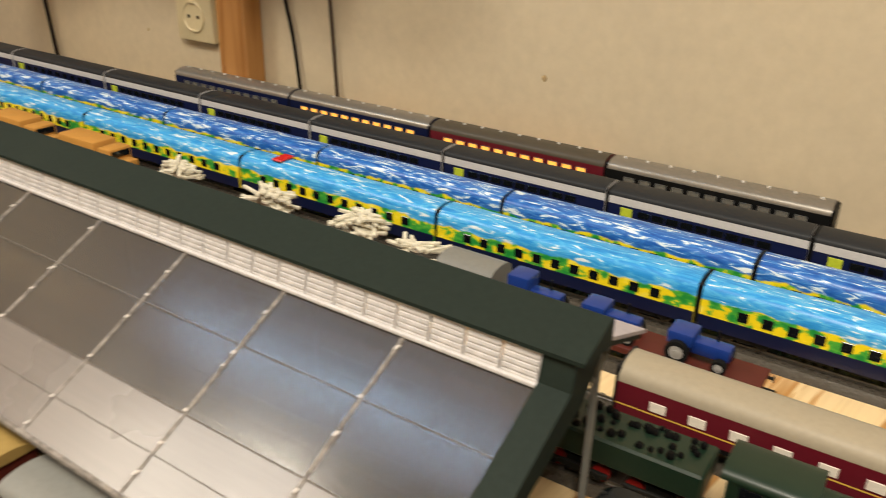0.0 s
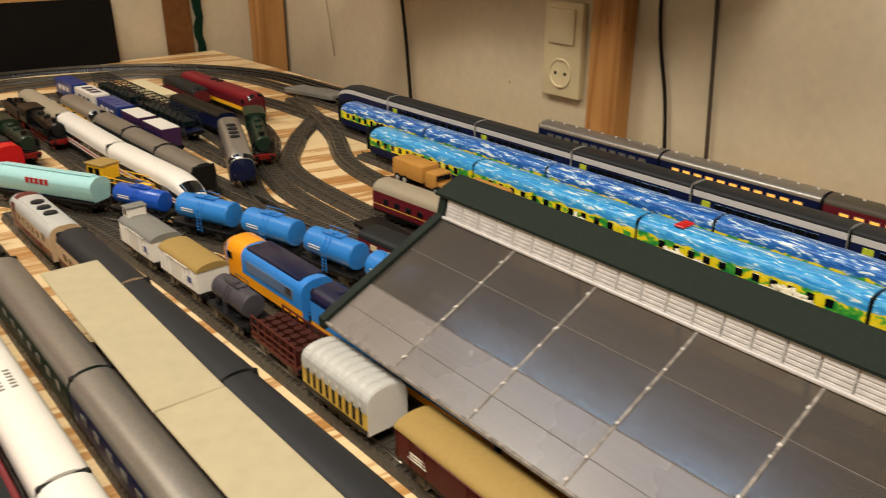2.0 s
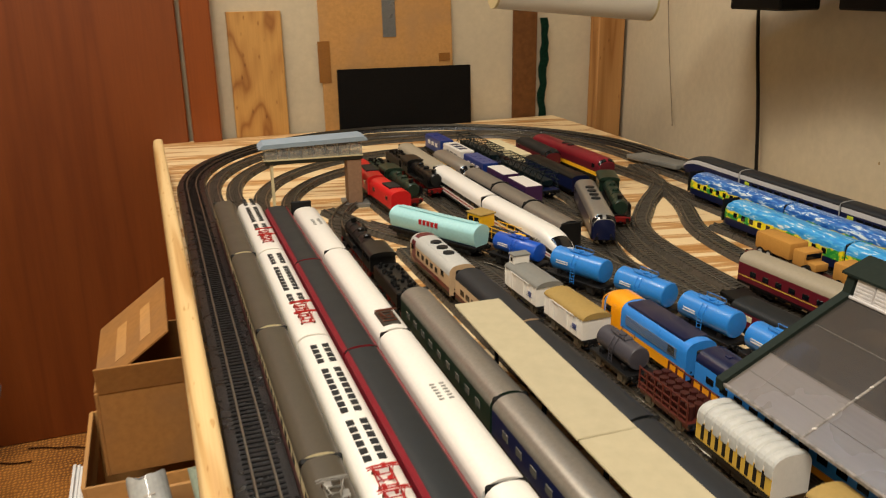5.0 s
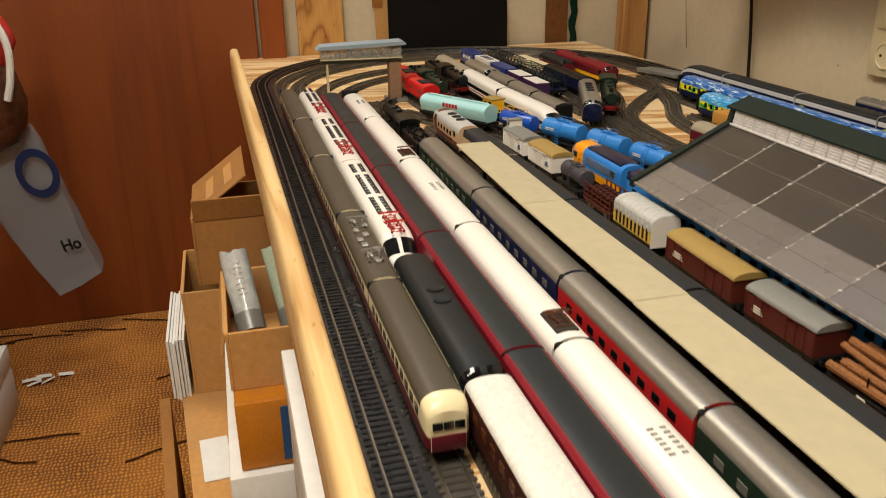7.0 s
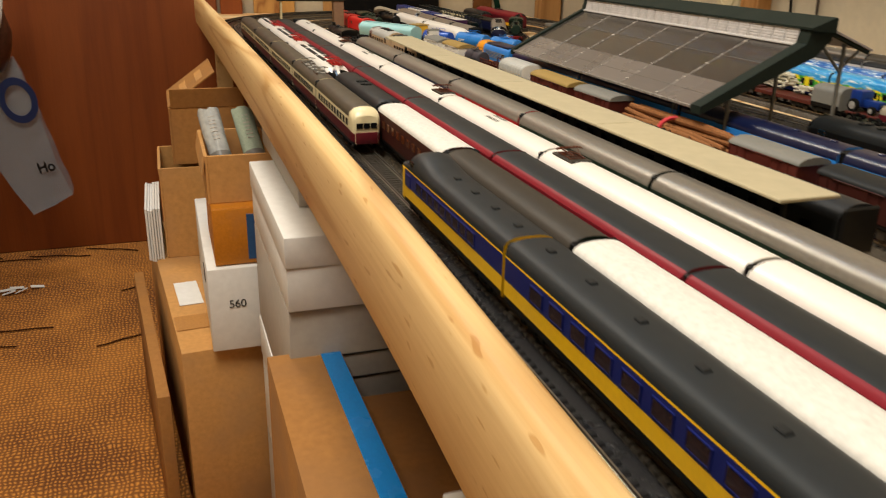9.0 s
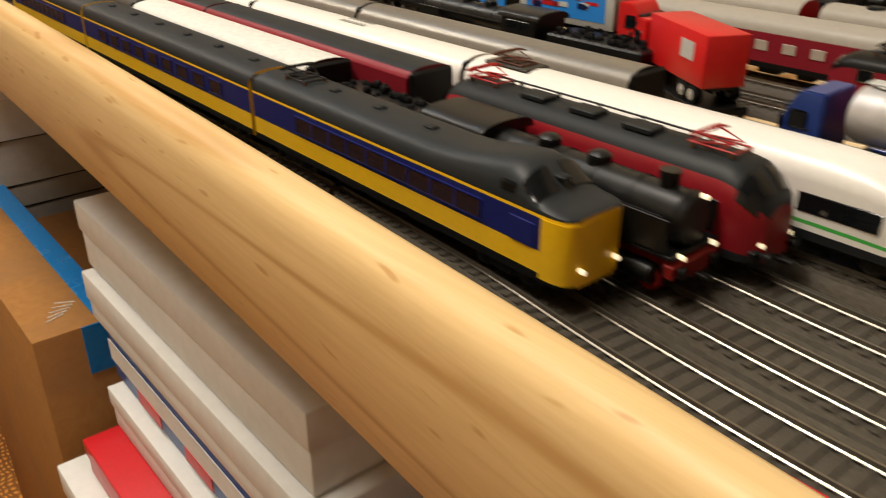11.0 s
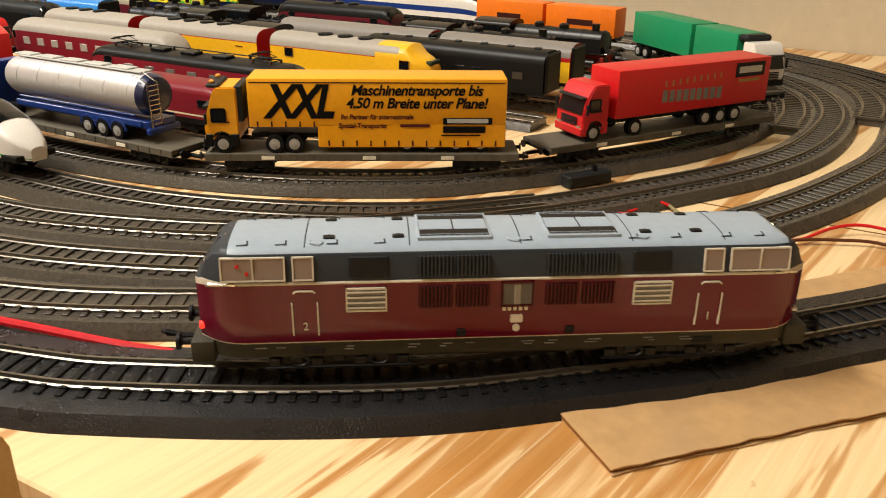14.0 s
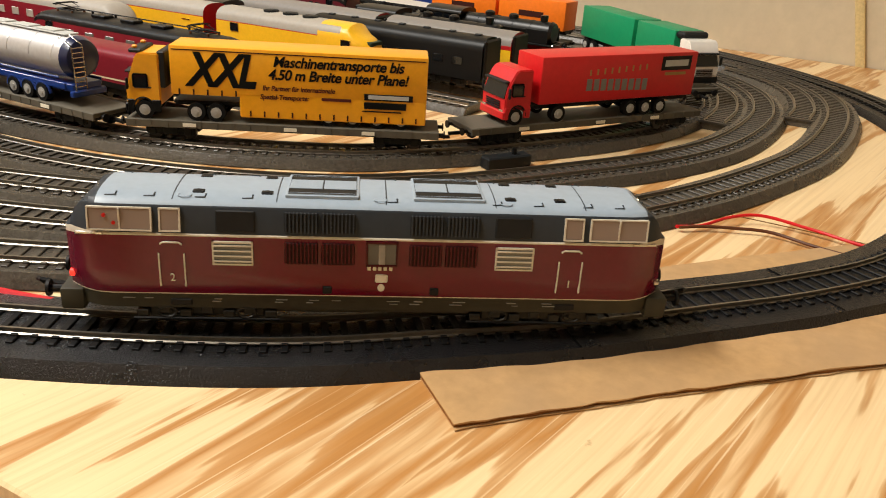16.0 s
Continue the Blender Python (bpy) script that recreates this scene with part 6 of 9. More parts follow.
# road 7: goods train
t = box_wagon((0.189, 0.665), (0.192, 0.575), "white", "grey", "white high-sided wagon with a grey load and brakeman cabin", name="covered_wagon", bars="blue")
bm = newbm()
box(bm, (0.034, 0, 0.0440), (0.013, 0.0200, 0.014), 0.0008)
c_ = part("brakeman_cabin", bm, C("white"), t)
bm = newbm()
box(bm, (0.034, 0, 0.0515), (0.015, 0.0225, 0.0022), 0.0010, 2)
part("cabin_roof", bm, C("grey"), c_)
for s in (-1, 1):
    bm = newbm()
    box(bm, (0.034, s * 0.0101, 0.0460), (0.0050, 0.0006, 0.0048), 0.0002)
    part("cabin_window", bm, dark_glass, c_)
box_wagon((0.193, 0.570), (0.196, 0.480), "white", "tan", "white high-sided wagon with a sand-coloured load", name="covered_wagon", bars="blue")
tank_wagon((0.195, 0.475), (0.196, 0.400), "slategrey", "small grey tank wagon", r=0.0110)
m, L = pose2((0.197, 0.395), (0.197, 0.310))
t = thing("stake_wagon", m, "brown stake wagon loaded with dark barrels", "wagon")
wagon_base(t, L - 0.012, C("brown"))
bm = newbm()
for s in (-1, 1):
    for k in range(7):
        box(bm, ((k / 6 - 0.5) * (L - 0.016), s * 0.0145, 0.0240), (0.0018, 0.0012, 0.0190), 0.0002)
    for z in (0.0190, 0.0250, 0.0325):
        box(bm, (0, s * 0.0145, z), (L - 0.014, 0.0010, 0.0016), 0.0002)
part("slatted_side", bm, C("brown"), t)


def barrel(bm):
    cyl(bm, (0, 0, -0.006), (0, 0, 0.006), 0.0040, n=12)


for i in range(7):
    for j in range(3):
        piece("barrel", ("barrel",), barrel, C("dkbrown"), t, ((i / 6 - 0.5) * (L - 0.026), (j - 1) * 0.0088, 0.0215))
t = coach((0.195, 0.215), (0.195, 0.303), [(0.0100, 0.0140, "black"), (0.0140, 0.0300, "gold"), (0.0300, 0.0330, "white")], "ltgrey", "ribbed silver and yellow wagon with rounded bays", name="ribbed_wagon",
          win=(9, 0.0155, 0.0290, 0.0035, black_plastic, 0.004), zs=0.0330, zt=0.0430, ribs=9, bog=True, gang=False, category="wagon")


def bay(bm):
    pts, _ = section([(0.0270, 0.0330, 0)], 0.0172, 0.0330, 0.0440)
    full = pts + [(-y, z) for y, z in reversed(pts[:-1])]
    rr = []
    for dx, q in ((-0.0042, 0.95), (-0.0028, 0.995), (0, 1.01), (0.0028, 0.995), (0.0042, 0.95)):
        rr.append([bm.verts.new((dx, y * q, 0.020 + (z - 0.020) * q)) for y, z in full])
    for r0, r1 in zip(rr, rr[1:]):
        for j in range(len(full) - 1):
            bm.faces.new((r0[j], r0[j + 1], r1[j + 1], r1[j]))


for k in range(9):
    piece("roof_bay", ("roof_bay",), bay, C("ltgrey"), t, (-0.0375 + k * 0.0094, 0, 0.0004))
box_wagon((0.191, 0.065), (0.193, 0.190), "brown", "tan", "brown box wagon with a tan roof", bars="lines")
box_wagon((0.194, -0.035), (0.192, 0.060), "brown", "grey", "brown box wagon with a grey roof", bars="lines")
flat_wagon((0.196, -0.225), (0.194, -0.042), "dark flat wagon with stakes carrying logs", "black", stakes=6)
t = thing("log_load", pose(0.195, -0.133, RT + 0.0135, 0, 0, 90), "bundle of rough brown logs tied with a pink cord", "logs")
r = random.Random(11)
bark = paint("bark", "8a5c38", 0.85, grain=500, vary=0.35, bump=0.6)
for k in range(10):
    bm = newbm()
    y, z = ((k % 4) - 1.5) * 0.0070 + r.uniform(-0.001, 0.001), 0.0046 + (k // 4) * 0.0074
    a, b = -0.088 + r.uniform(-0.010, 0.014), 0.088 + r.uniform(-0.014, 0.008)
    tube(bm, [(a, y * 1.25 + r.uniform(-0.004, 0.004), z + r.uniform(-0.001, 0.003)), (-0.03, y + r.uniform(-0.0015, 0.0015), z + 0.001), (0.03, y + r.uniform(-0.0015, 0.0015), z), (b, y * 1.25 + r.uniform(-0.005, 0.005), z + r.uniform(-0.001, 0.004))], r.uniform(0.0026, 0.0042), 9)
    part("log", bm, bark, t)
bm = newbm()
tube(bm, [(0.004, 0.0155 * math.cos(a), 0.011 + 0.0115 * math.sin(a)) for a in [2 * math.pi * k / 18 for k in range(19)]], 0.0024, 6)
part("pink_cord", bm, paint("pink_cord", "d84a52", 0.8), t)
box_wagon((0.196, -0.335), (0.196, -0.235), "brown", "grey", "brown box wagon with a grey roof", bars="lines")

# road 8: orange and blue diesel with blue coaches below the station roof
VIA = [(0.0090, 0.0130, "orange"), (0.0130, 0.0190, "orange"), (0.0190, 0.0330, "skyblue")]


def via_extra(t, L):
    bm, mats = hull(0.046, [(0.0110, 0.0330, "orange")], "orange", 0.01665, 0.033, 0.0462, ([(0.0, 0.62, 0.70), (0.004, 0.82, 0.80), (0.010, 0.95, 0.90), (0.018, 1.0, 1.0)], None))
    for v in bm.verts:
        v.co.x += L / 2 - 0.022
    part("nose", bm, mats, t)
    bm = newbm()
    box(bm, (-0.02, 0, 0.0440), (L * 0.62, 0.0260, 0.0042), 0.002, 2)
    part("roof_panel", bm, C("navy"), t)
    for s in (-1, 1):
        for k in range(5):
            bm = newbm()
            box(bm, (-0.02, s * 0.0168, 0.0250 + k * 0.0022), (L * 0.55, 0.0006, 0.0007))
            part("side_strip", bm, C("silver"), t)


dieselbox((0.245, 0.545), (0.247, 0.385), "orange and blue streamlined diesel locomotive", VIA, "skyblue", nose=(ROUNDNOSE, None), extra=via_extra, wheels=2)
for a, b in ((0.380, 0.150), (0.147, -0.083), (-0.086, -0.316), (-0.319, -0.55)):
    coach((0.249, b), (0.249, a), [(0.0090, 0.0150, "orange"), (0.0150, 0.0310, "skyblue")], "navy", "blue coach with an orange lower stripe", win=(11, 0.0205, 0.0265, 0.010, dark_glass, 0.012), group="blue coaches", vent=(5, C("dkblue"), 0))

# road 9: mint hopper, yellow track machine, blue tank wagons
m, L = pose2((0.123, 0.945), (0.204, 0.795))
t = thing("hopper_wagon", m, "mint green covered hopper wagon with red lettering", "wagon")
L -= 0.012
wagon_base(t, L, bogies=True)
bm, mats = hull(L, [(0.0150, 0.0165, "dkblue"), (0.0165, 0.0200, "mint"), (0.0200, 0.0330, "mint")], "mint", 0.0165, 0.033, 0.0440, square=1.8)
for v in bm.verts:
    v.co.y *= 0.72 + 0.28 * min(1, max(0, (v.co.z - 0.015) / 0.010))
part("body", bm, mats, t)
bm = newbm()
for s in (-1, 1):
    for k in range(5):
        box(bm, (-0.012 + k * 0.0075, s * 0.0160, 0.0335), (0.0055, 0.0016, 0.0070), 0.0002)
part("lettering", bm, C("red"), t)
bm = newbm()
box(bm, (0, 0, 0.0446), (L * 0.9, 0.009, 0.0010), 0.0003)
part("walkway", bm, C("mint"), t)
m, L = pose2((0.218, 0.895), (0.258, 0.775))
t = thing("track_machine", m, "yellow track maintenance machine with railings", "rail vehicle")
wagon_base(t, L - 0.012, C("black"), bogies=False)
bm = newbm()
box(bm, (-0.010, 0, 0.0185), (L * 0.55, 0.026, 0.008), 0.001)
part("engine_deck", bm, C("dkgrey"), t)
bm = newbm()
box(bm, (0.034, 0, 0.0275), (0.030, 0.026, 0.026), 0.001)
c_ = part("cab", bm, C("yellow"), t)
windows(c_, 0.022, 0.046, 2, 0.0270, 0.0370, 0.0095, dark_glass, 0.0131)
bm = newbm()
box(bm, (0.034, 0, 0.0415), (0.033, 0.029, 0.0024), 0.0008)
part("cab_roof", bm, C("tan"), t)
bm = newbm()
for s in (-1, 1):
    for z in (0.024, 0.030):
        tube(bm, [(-L * 0.42, s * 0.0140, z), (0.015, s * 0.0140, z)], 0.0006, 5)
    for k in range(5):
        tube(bm, [(-L * 0.42 + k * 0.016, s * 0.0140, 0.0150), (-L * 0.42 + k * 0.016, s * 0.0140, 0.030)], 0.0006, 5)
box(bm, (-0.040, 0, 0.020), (0.016, 0.022, 0.010), 0.001)
part("railing", bm, C("yellow"), t)
tank_wagon((0.212, 0.785), (0.246, 0.700), "royal", "deep blue two-axle tank wagon", group="blue tank wagons", stripe="white", r=0.0120)
for a, b in (((0.250, 0.692), (0.284, 0.605)), ((0.285, 0.600), (0.308, 0.515)), ((0.309, 0.510), (0.322, 0.425)), ((0.3225, 0.420), (0.327, 0.335))):
    tank_wagon(a, b, "tankblue", "bright blue two-axle tank wagon with ladder and walkway", group="blue tank wagons", stripe="white", r=0.0140)

# ---------------------------------------------------------------- far yard
ICE = [(0.0090, 0.0125, "dkgrey"), (0.0125, 0.0150, "white"), (0.0150, 0.0172, "red"), (0.0172, 0.0200, "white"), (0.0200, 0.0270, "black"), (0.0270, 0.0310, "white")]
coach((0.272, 1.165), (0.274, 1.385), ICE, "roofcream", "white express coach with red stripe", win=(9, 0.0205, 0.0265, 0.014, dark_glass, 0.02), group="white express in far yard", square=2.2)
coach((0.272, 0.940), (0.272, 1.162), ICE, "white", "white express coach with red stripe", win=(9, 0.0205, 0.0265, 0.014, dark_glass, 0.02), group="white express in far yard", square=2.2)
t = coach((0.284, 0.700), (0.272, 0.937), ICE, "white", "white express power car with pointed nose", name="express_end_car", group="white express in far yard", nose=(BULLET, None), square=2.2, gang=False)
skin(t, 0.2333, BULLET, 0.0090, 0.0335, 0.0445, 0.0140, 0.0330, 40, square=2.2)
bm = newbm()
for s in (-1, 1):
    for k in range(3):
        box(bm, (0.048 + k * 0.0065, s * 0.0166, 0.0245), (0.0042, 0.0006, 0.0075))
part("lettering", bm, C("grey"), t)
dieselbox((0.315, 1.130), (0.315, 1.290), "yellow-nosed diesel with a silver roof", [(0.0090, 0.0130, "black"), (0.0130, 0.0330, "yellow")], "silver", nose=(ROUNDNOSE, None))
for a, b in ((1.125, 1.010), (1.005, 0.890), (0.885, 0.770)):
    coach((0.318, b), (0.316, a), [(0.0090, 0.0120, "black"), (0.0120, 0.0310, "dkgrey")], SROOF, "dark coach with a smooth silver roof", win=(6, 0.0205, 0.0265, 0.009, dark_glass, 0.012), group="silver-roofed coaches", square=2.0)
# blue and white container wagons
for i, (a, b, k) in enumerate(((1.49, 1.38, "blue"), (1.375, 1.265, "white"), (1.26, 1.15, "blue"), (1.145, 1.06, "purple"), (1.055, 0.97, "purple"))):
    flat_wagon((0.362, b), (0.362, a), "dark flat wagon below a container", "black", group="container wagons", bars=False)
    t = thing("freight_container", pose(0.362, (a + b) / 2, RT + 0.0135, 0, 0, -90), "%s freight container with white top" % ("blue" if k == "blue" else "white and blue" if k == "white" else "dark purple"), "container", "freight containers")
    bm = newbm()
    box(bm, (0, 0, 0.0135), (a - b - 0.012, 0.0285, 0.027), 0.0006)
    part("body", bm, C(k), t)
    bm = newbm()
    box(bm, (0, 0, 0.0274), (a - b - 0.014, 0.0275, 0.0008), 0.0003)
    part("top", bm, C("white" if k != "blue" else "blue"), t)
    bm = newbm()
    for s in (-1, 1):
        for j in range(3):
            box(bm, ((j - 1) * 0.022, s * 0.0144, 0.0150), (0.014, 0.0006, 0.0080))
    part("lettering", bm, C("white" if k == "blue" else "dkblue"), t)
    if k != "purple":
        bm = newbm()
        for j in range(3):
            box(bm, ((j - 1) * 0.022, 0.0, 0.0280), (0.014, 0.0160, 0.0006))
        part("top_bars", bm, C("dkblue" if k == "white" else "blue"), t)
# lattice crane-like dark wagons
for a, b in ((1.47, 1.26), (1.25, 1.03)):
    m, L = pose2((0.423, b), (0.423, a))
    t = thing("lattice_wagon", m, "dark blue open lattice girder wagon", "wagon", "lattice wagons")
    wagon_base(t, L - 0.012, C("dkblue"), bogies=True)
    dk = paint("paint_dkteal", "0a1a1e", 0.4)
    for s in (-1, 1):
        bm = newbm()
        n = 9
        for z in (0.0170, 0.0300, 0.0420):
            tube(bm, [(-L * 0.46, s * 0.0140, z), (L * 0.46, s * 0.0140, z)], 0.0010, 6)
        for k in range(n):
            x0, x1 = -L * 0.46 + k * L * 0.92 / n, -L * 0.46 + (k + 1) * L * 0.92 / n
            tube(bm, [(x0, s * 0.0140, 0.0170), (x1, s * 0.0140, 0.0420)], 0.0007, 5)
            tube(bm, [(x0, s * 0.0140, 0.0420), (x1, s * 0.0140, 0.0170)], 0.0007, 5)
        part("girder", bm, dk, t)
    bm = newbm()
    for k in range(10):
        tube(bm, [(-L * 0.46 + k * L * 0.102, -0.014, 0.042), (-L * 0.46 + k * L * 0.102, 0.014, 0.042)], 0.0008, 5)
    box(bm, (0, 0, 0.0225), (L * 0.8, 0.020, 0.010), 0.001)
    part("cross_bracing", bm, dk, t)
flat_wagon((0.475, 1.23), (0.475, 1.44), "dark flat wagon with a pale board load", "dkbrown", bars=False)
bm = newbm()
box(bm, (0, 0, 0.0), (0.030, 0.160, 0.016), 0.001)
o = part("board_load", bm, C("beige"))
o.location = (0.475, 1.335, RT + 0.0215)
tagged(o, "pale cream slab load on a wagon", "load")
coach((0.475, 1.03), (0.475, 1.22), [(0.0090, 0.0120, "black"), (0.0120, 0.0300, "navy")], "black", "low dark blue wagon with a black roof", win=None, zs=0.030, zt=0.036, name="low_wagon", category="wagon", gang=False)
dieselbox((0.520, 1.22), (0.528, 1.385), "dark red shunting diesel", [(0.0090, 0.0130, "black"), (0.0130, 0.0280, "maroon")], "dkgrey", zs=0.028, zt=0.040, cabz=(0.024, 0.029), wheels=2)
dieselbox((0.562, 1.090), (0.560, 1.375), "maroon and yellow diesel locomotive", [(0.0090, 0.0130, "black"), (0.0130, 0.0200, "yellow"), (0.0200, 0.0330, "maroon")], "wine", fans=2)
t = dieselbox((0.372, 0.775), (0.455, 0.985), "blue and silver freight diesel with roof gear", [(0.0090, 0.0130, "black"), (0.0130, 0.0330, "navy")], "silver", fans=4, wheels=3)
steam((0.440, 0.845), (0.520, 1.030), "dark green tank engine seen from above", body="dkgreen", tender=False)
# red shunters, green and black steam engines near the signal box
for a, b in (((0.150, 1.140), (0.155, 1.290)), ((0.157, 1.020), (0.150, 1.135))):
    dieselbox(a, b, "bright red short diesel shunter with grey roof", [(0.0090, 0.0130, "black"), (0.0130, 0.0300, "bright_red")], "bright_red", zs=0.030, zt=0.041, wheels=2, fans=0, cabz=(0.0245, 0.031), nose=(None, None),
              extra=lambda t, L: part("roof_hatch", box(newbm(), (0.01, 0, 0.0412), (L * 0.34, 0.020, 0.0030), 0.0008), C("dkgrey"), t), group="red shunters")
steam((0.190, 1.060), (0.188, 1.320), "dark green tender steam locomotive", body="dkgreen")
steam((0.246, 1.110), (0.246, 1.380), "black tender steam locomotive with red wheels")

# ---------------------------------------------------------------- back roads: countryside trains and the double-deck express
SKIRT = [(0.0085, 0.0190, "navy"), (0.0190, 0.0310, SUN)]
SKIRT2 = [(0.0085, 0.0190, "navy"), (0.0190, 0.0310, SUN2)]


for x, ys in ((0.595, (0.797, 0.563, 0.310, 0.072, -0.158, -0.395, -0.63)), (0.653, (0.962, 0.735, 0.494, 0.258, 0.040, -0.182, -0.41, -0.64))):
    for i, (a, b) in enumerate(zip(ys, ys[1:])):
        coach((x, a), (x, b), SKIRT if x < 0.62 else SKIRT2, SUN if x < 0.62 else SUN2, "coach printed with blue sky, white streaks and yellow flower fields", win=(11, 0.0215, 0.0290, 0.0075, dark_glass, 0.022), group="countryside coaches", square=2.6,
              nose=(ROUNDNOSE, None) if i == 0 else (None, None))
    bm = newbm()
bm = newbm()
box(bm, (0, 0, 0), (0.020, 0.012, 0.0026), 0.001)
o = part("roof_sign", bm, C("bright_red"))
o.location = (0.595, 0.265, RT + 0.0459)
tagged(o, "small red plate lying on a coach roof", "plate")

TG = [(0.0085, 0.0120, "dkgrey"), (0.0120, 0.0200, "navy"), (0.0200, 0.0312, "dkblue"), (0.0312, 0.0385, "express_silver")]
tg = (0.930, 0.712, 0.522, 0.338, 0.155, -0.028, -0.208, -0.39, -0.575, -0.76)


def tgv_extra(t, L):
    for s in (-1, 1):
        piece("door", ("lime_door",), lambda bm: box(bm, (0, 0, 0), (0.011, 0.0008, 0.015), 0.0003), paint("lime_door", "b9c93a", 0.4), t, (L / 2 - 0.018, s * 0.0166, 0.0215))


for i, (a, b) in enumerate(zip(tg, tg[1:])):
    coach((0.732, a), (0.732, b), TG, "roofgrey", "silver and navy high-speed coach with grey roof", win=(9, 0.0225, 0.0285, 0.012, dark_glass, 0.028), group="silver and navy express coaches", zs=0.0385, zt=0.0450, extra=tgv_extra, square=2.6)
coach((0.735, 1.105), (0.732, 0.930), TG, "roofgrey", "silver and navy power car with long pointed nose", name="express_end_car", nose=(BULLET, None), zs=0.0385, zt=0.0450, gang=False, group="silver and navy power cars")
t = coach((0.722, -1.030), (0.732, -0.76), [(0.0085, 0.0120, "dkgrey"), (0.0120, 0.0190, "white"), (0.0190, 0.0260, "blue"), (0.0260, 0.0330, "white")], "white", "white and blue power car with long pointed nose", name="express_end_car",
          nose=(BULLET, None), zs=0.0330, zt=0.0440, gang=False, group="silver and navy power cars")
skin(t, 0.2662, BULLET, 0.0085, 0.0330, 0.0440, 0.0200, 0.0430, 36)
bm = newbm()
box(bm, (0, 0, 0), (0.045, 0.16, 0.010), 0.002)
o = part("rerailing_ramp", bm, C("grey"))
o.location = (0.742, 1.20, 0.0145)
o.rotation_euler = (radians(-3), 0, radians(3))
tagged(o, "grey plastic ramp lying on the track", "ramp")

# ---------------------------------------------------------------- red diesel and its coaches on the outer oval
def v200():
    L = 0.202
    a, b = radians(227.3), radians(200.6)
    m, _ = pose2((CX + RM * math.cos(a), CYN + RM * math.sin(a)), (CX + RM * math.cos(b), CYN + RM * math.sin(b)))
    t = thing("diesel_locomotive", m, "polished wine red diesel with grey upper body and pale roof", "locomotive")
    t.matrix_world = Matrix.Translation((0.0035, 0.0025, 0.0012)) @ m @ Matrix.Scale(1.069, 4)
    RED = paint("loco_red", "5c0020", 0.20, coat=0.0, vary=0.04, dust=0.0)
    GREY = paint("loco_grey", "31363c", 0.4, vary=0.06)
    ROOF = paint("loco_roof", "98a6b4", 0.36, vary=0.05, bump=0.05)
    OLIVE = paint("loco_olive", "38362c", 0.5, vary=0.1)
    BOGIE = paint("bogie_dark", "211f1a", 0.45, vary=0.2)
    IVORY = paint("loco_ivory", "cdc6b6", 0.3)
    ns = [(0.0, 0.46, 0.50), (0.0012, 0.62, 0.56), (0.004, 0.78, 0.64), (0.009, 0.91, 0.755), (0.0125, 0.955, 0.86), (0.0165, 0.985, 0.965), (0.022, 1.0, 1.0), (0.03, 1.0, 1.0)]
    # lower skirt and chassis
    bands = [(0.0030, 0.0125, OLIVE), (0.0125, 0.0130, IVORY), (0.0130, 0.0310, RED), (0.0310, 0.0318, IVORY), (0.0318, 0.0430, GREY)]
    sec = [(0.0154, 0.0072), (0.0160, 0.0125), (0.0163, 0.0130), (0.0167, 0.0200), (0.0166, 0.0310), (0.0167, 0.0314), (0.0163, 0.0318), (0.0152, 0.0400), (0.0148, 0.0424), (0.0132, 0.0448), (0.0100, 0.0468), (0.0055, 0.0478), (0.0, 0.0480)]
    idx = [0, 1, 2, 2, 1, 1, 3, 3, 4, 4, 4, 4]
    full = sec + [(-y, z) for y, z in reversed(sec[:-1])]
    fi = idx + idx[::-1]

    def ring(x, e):
        """e: distance from the end; the nose below the waist reaches further than the cab front above it."""
        out = []
        for y, z in full:
            w = 1.0
            lo = min(1.0, e / 0.016)
            w = 1 - 0.50 * (1 - lo) ** 2.2
            if z > 0.0314:
                k = (z - 0.0314) / 0.0166
                zz = z
                lim = 0.0312 + 0.0170 * min(1.0, max(0.0, (e - 0.0012) / 0.0105)) ** 0.85
                zz = min(z, lim + 0.00012 * (z - 0.0314) / 0.0166)
                out.append((x, y * w * (1 - 0.05 * k * (1 - lo)), zz))
            else:
                drop = 0.0020 * (1 - lo) ** 2 * max(0.0, (z - 0.020) / 0.0114)
                out.append((x, y * w, z - drop))
        return out
    xs = [0, 0.0005, 0.0012, 0.0025, 0.0045, 0.0070, 0.0095, 0.0118, 0.0150, 0.019, 0.024, 0.03]
    stations = [(-L / 2 + e, e) for e in xs] + [(L / 2 - e, e) for e in reversed(xs)]
    bm = newbm()
    rings = [[bm.verts.new(p) for p in ring(x, e)] for x, e in stations]
    n = len(full)
    for (x0, e0), r0, r1 in zip(stations, rings, rings[1:]):
        for j in range(n - 1):
            bm.faces.new((r0[j], r0[j + 1], r1[j + 1], r1[j])).material_index = 3 if fi[j] == 4 and L / 2 - abs(x0) < 0.0117 and (x0 < 0 or L / 2 - abs(x0) < 0.0119) else fi[j]
        bm.faces.new((r0[n - 1], r0[0], r1[0], r1[n - 1])).material_index = 0
    for r in (rings[0], rings[-1]):
        bm.faces.new(r).material_index = 2
    part("body", bm, [OLIVE, IVORY, RED, GREY, ROOF], t, sharp=28)
    # roof sheet sits proud, with panels, louvres and lifting eyes
    for k, (x, l) in enumerate(((-0.018, 0.024), (0.024, 0.024))):
        bm = newbm()
        box(bm, (x, 0, 0.0474), (l, 0.0215, 0.0024), 0.0003)
        for s in (-1, 1):
            box(bm, (x, s * 0.0092, 0.0485), (l * 0.94, 0.0012, 0.0007), 0.0001, idx=1)
        box(bm, (x, 0, 0.0486), (l * 0.94, 0.0165, 0.0006), 0.0001, idx=1)
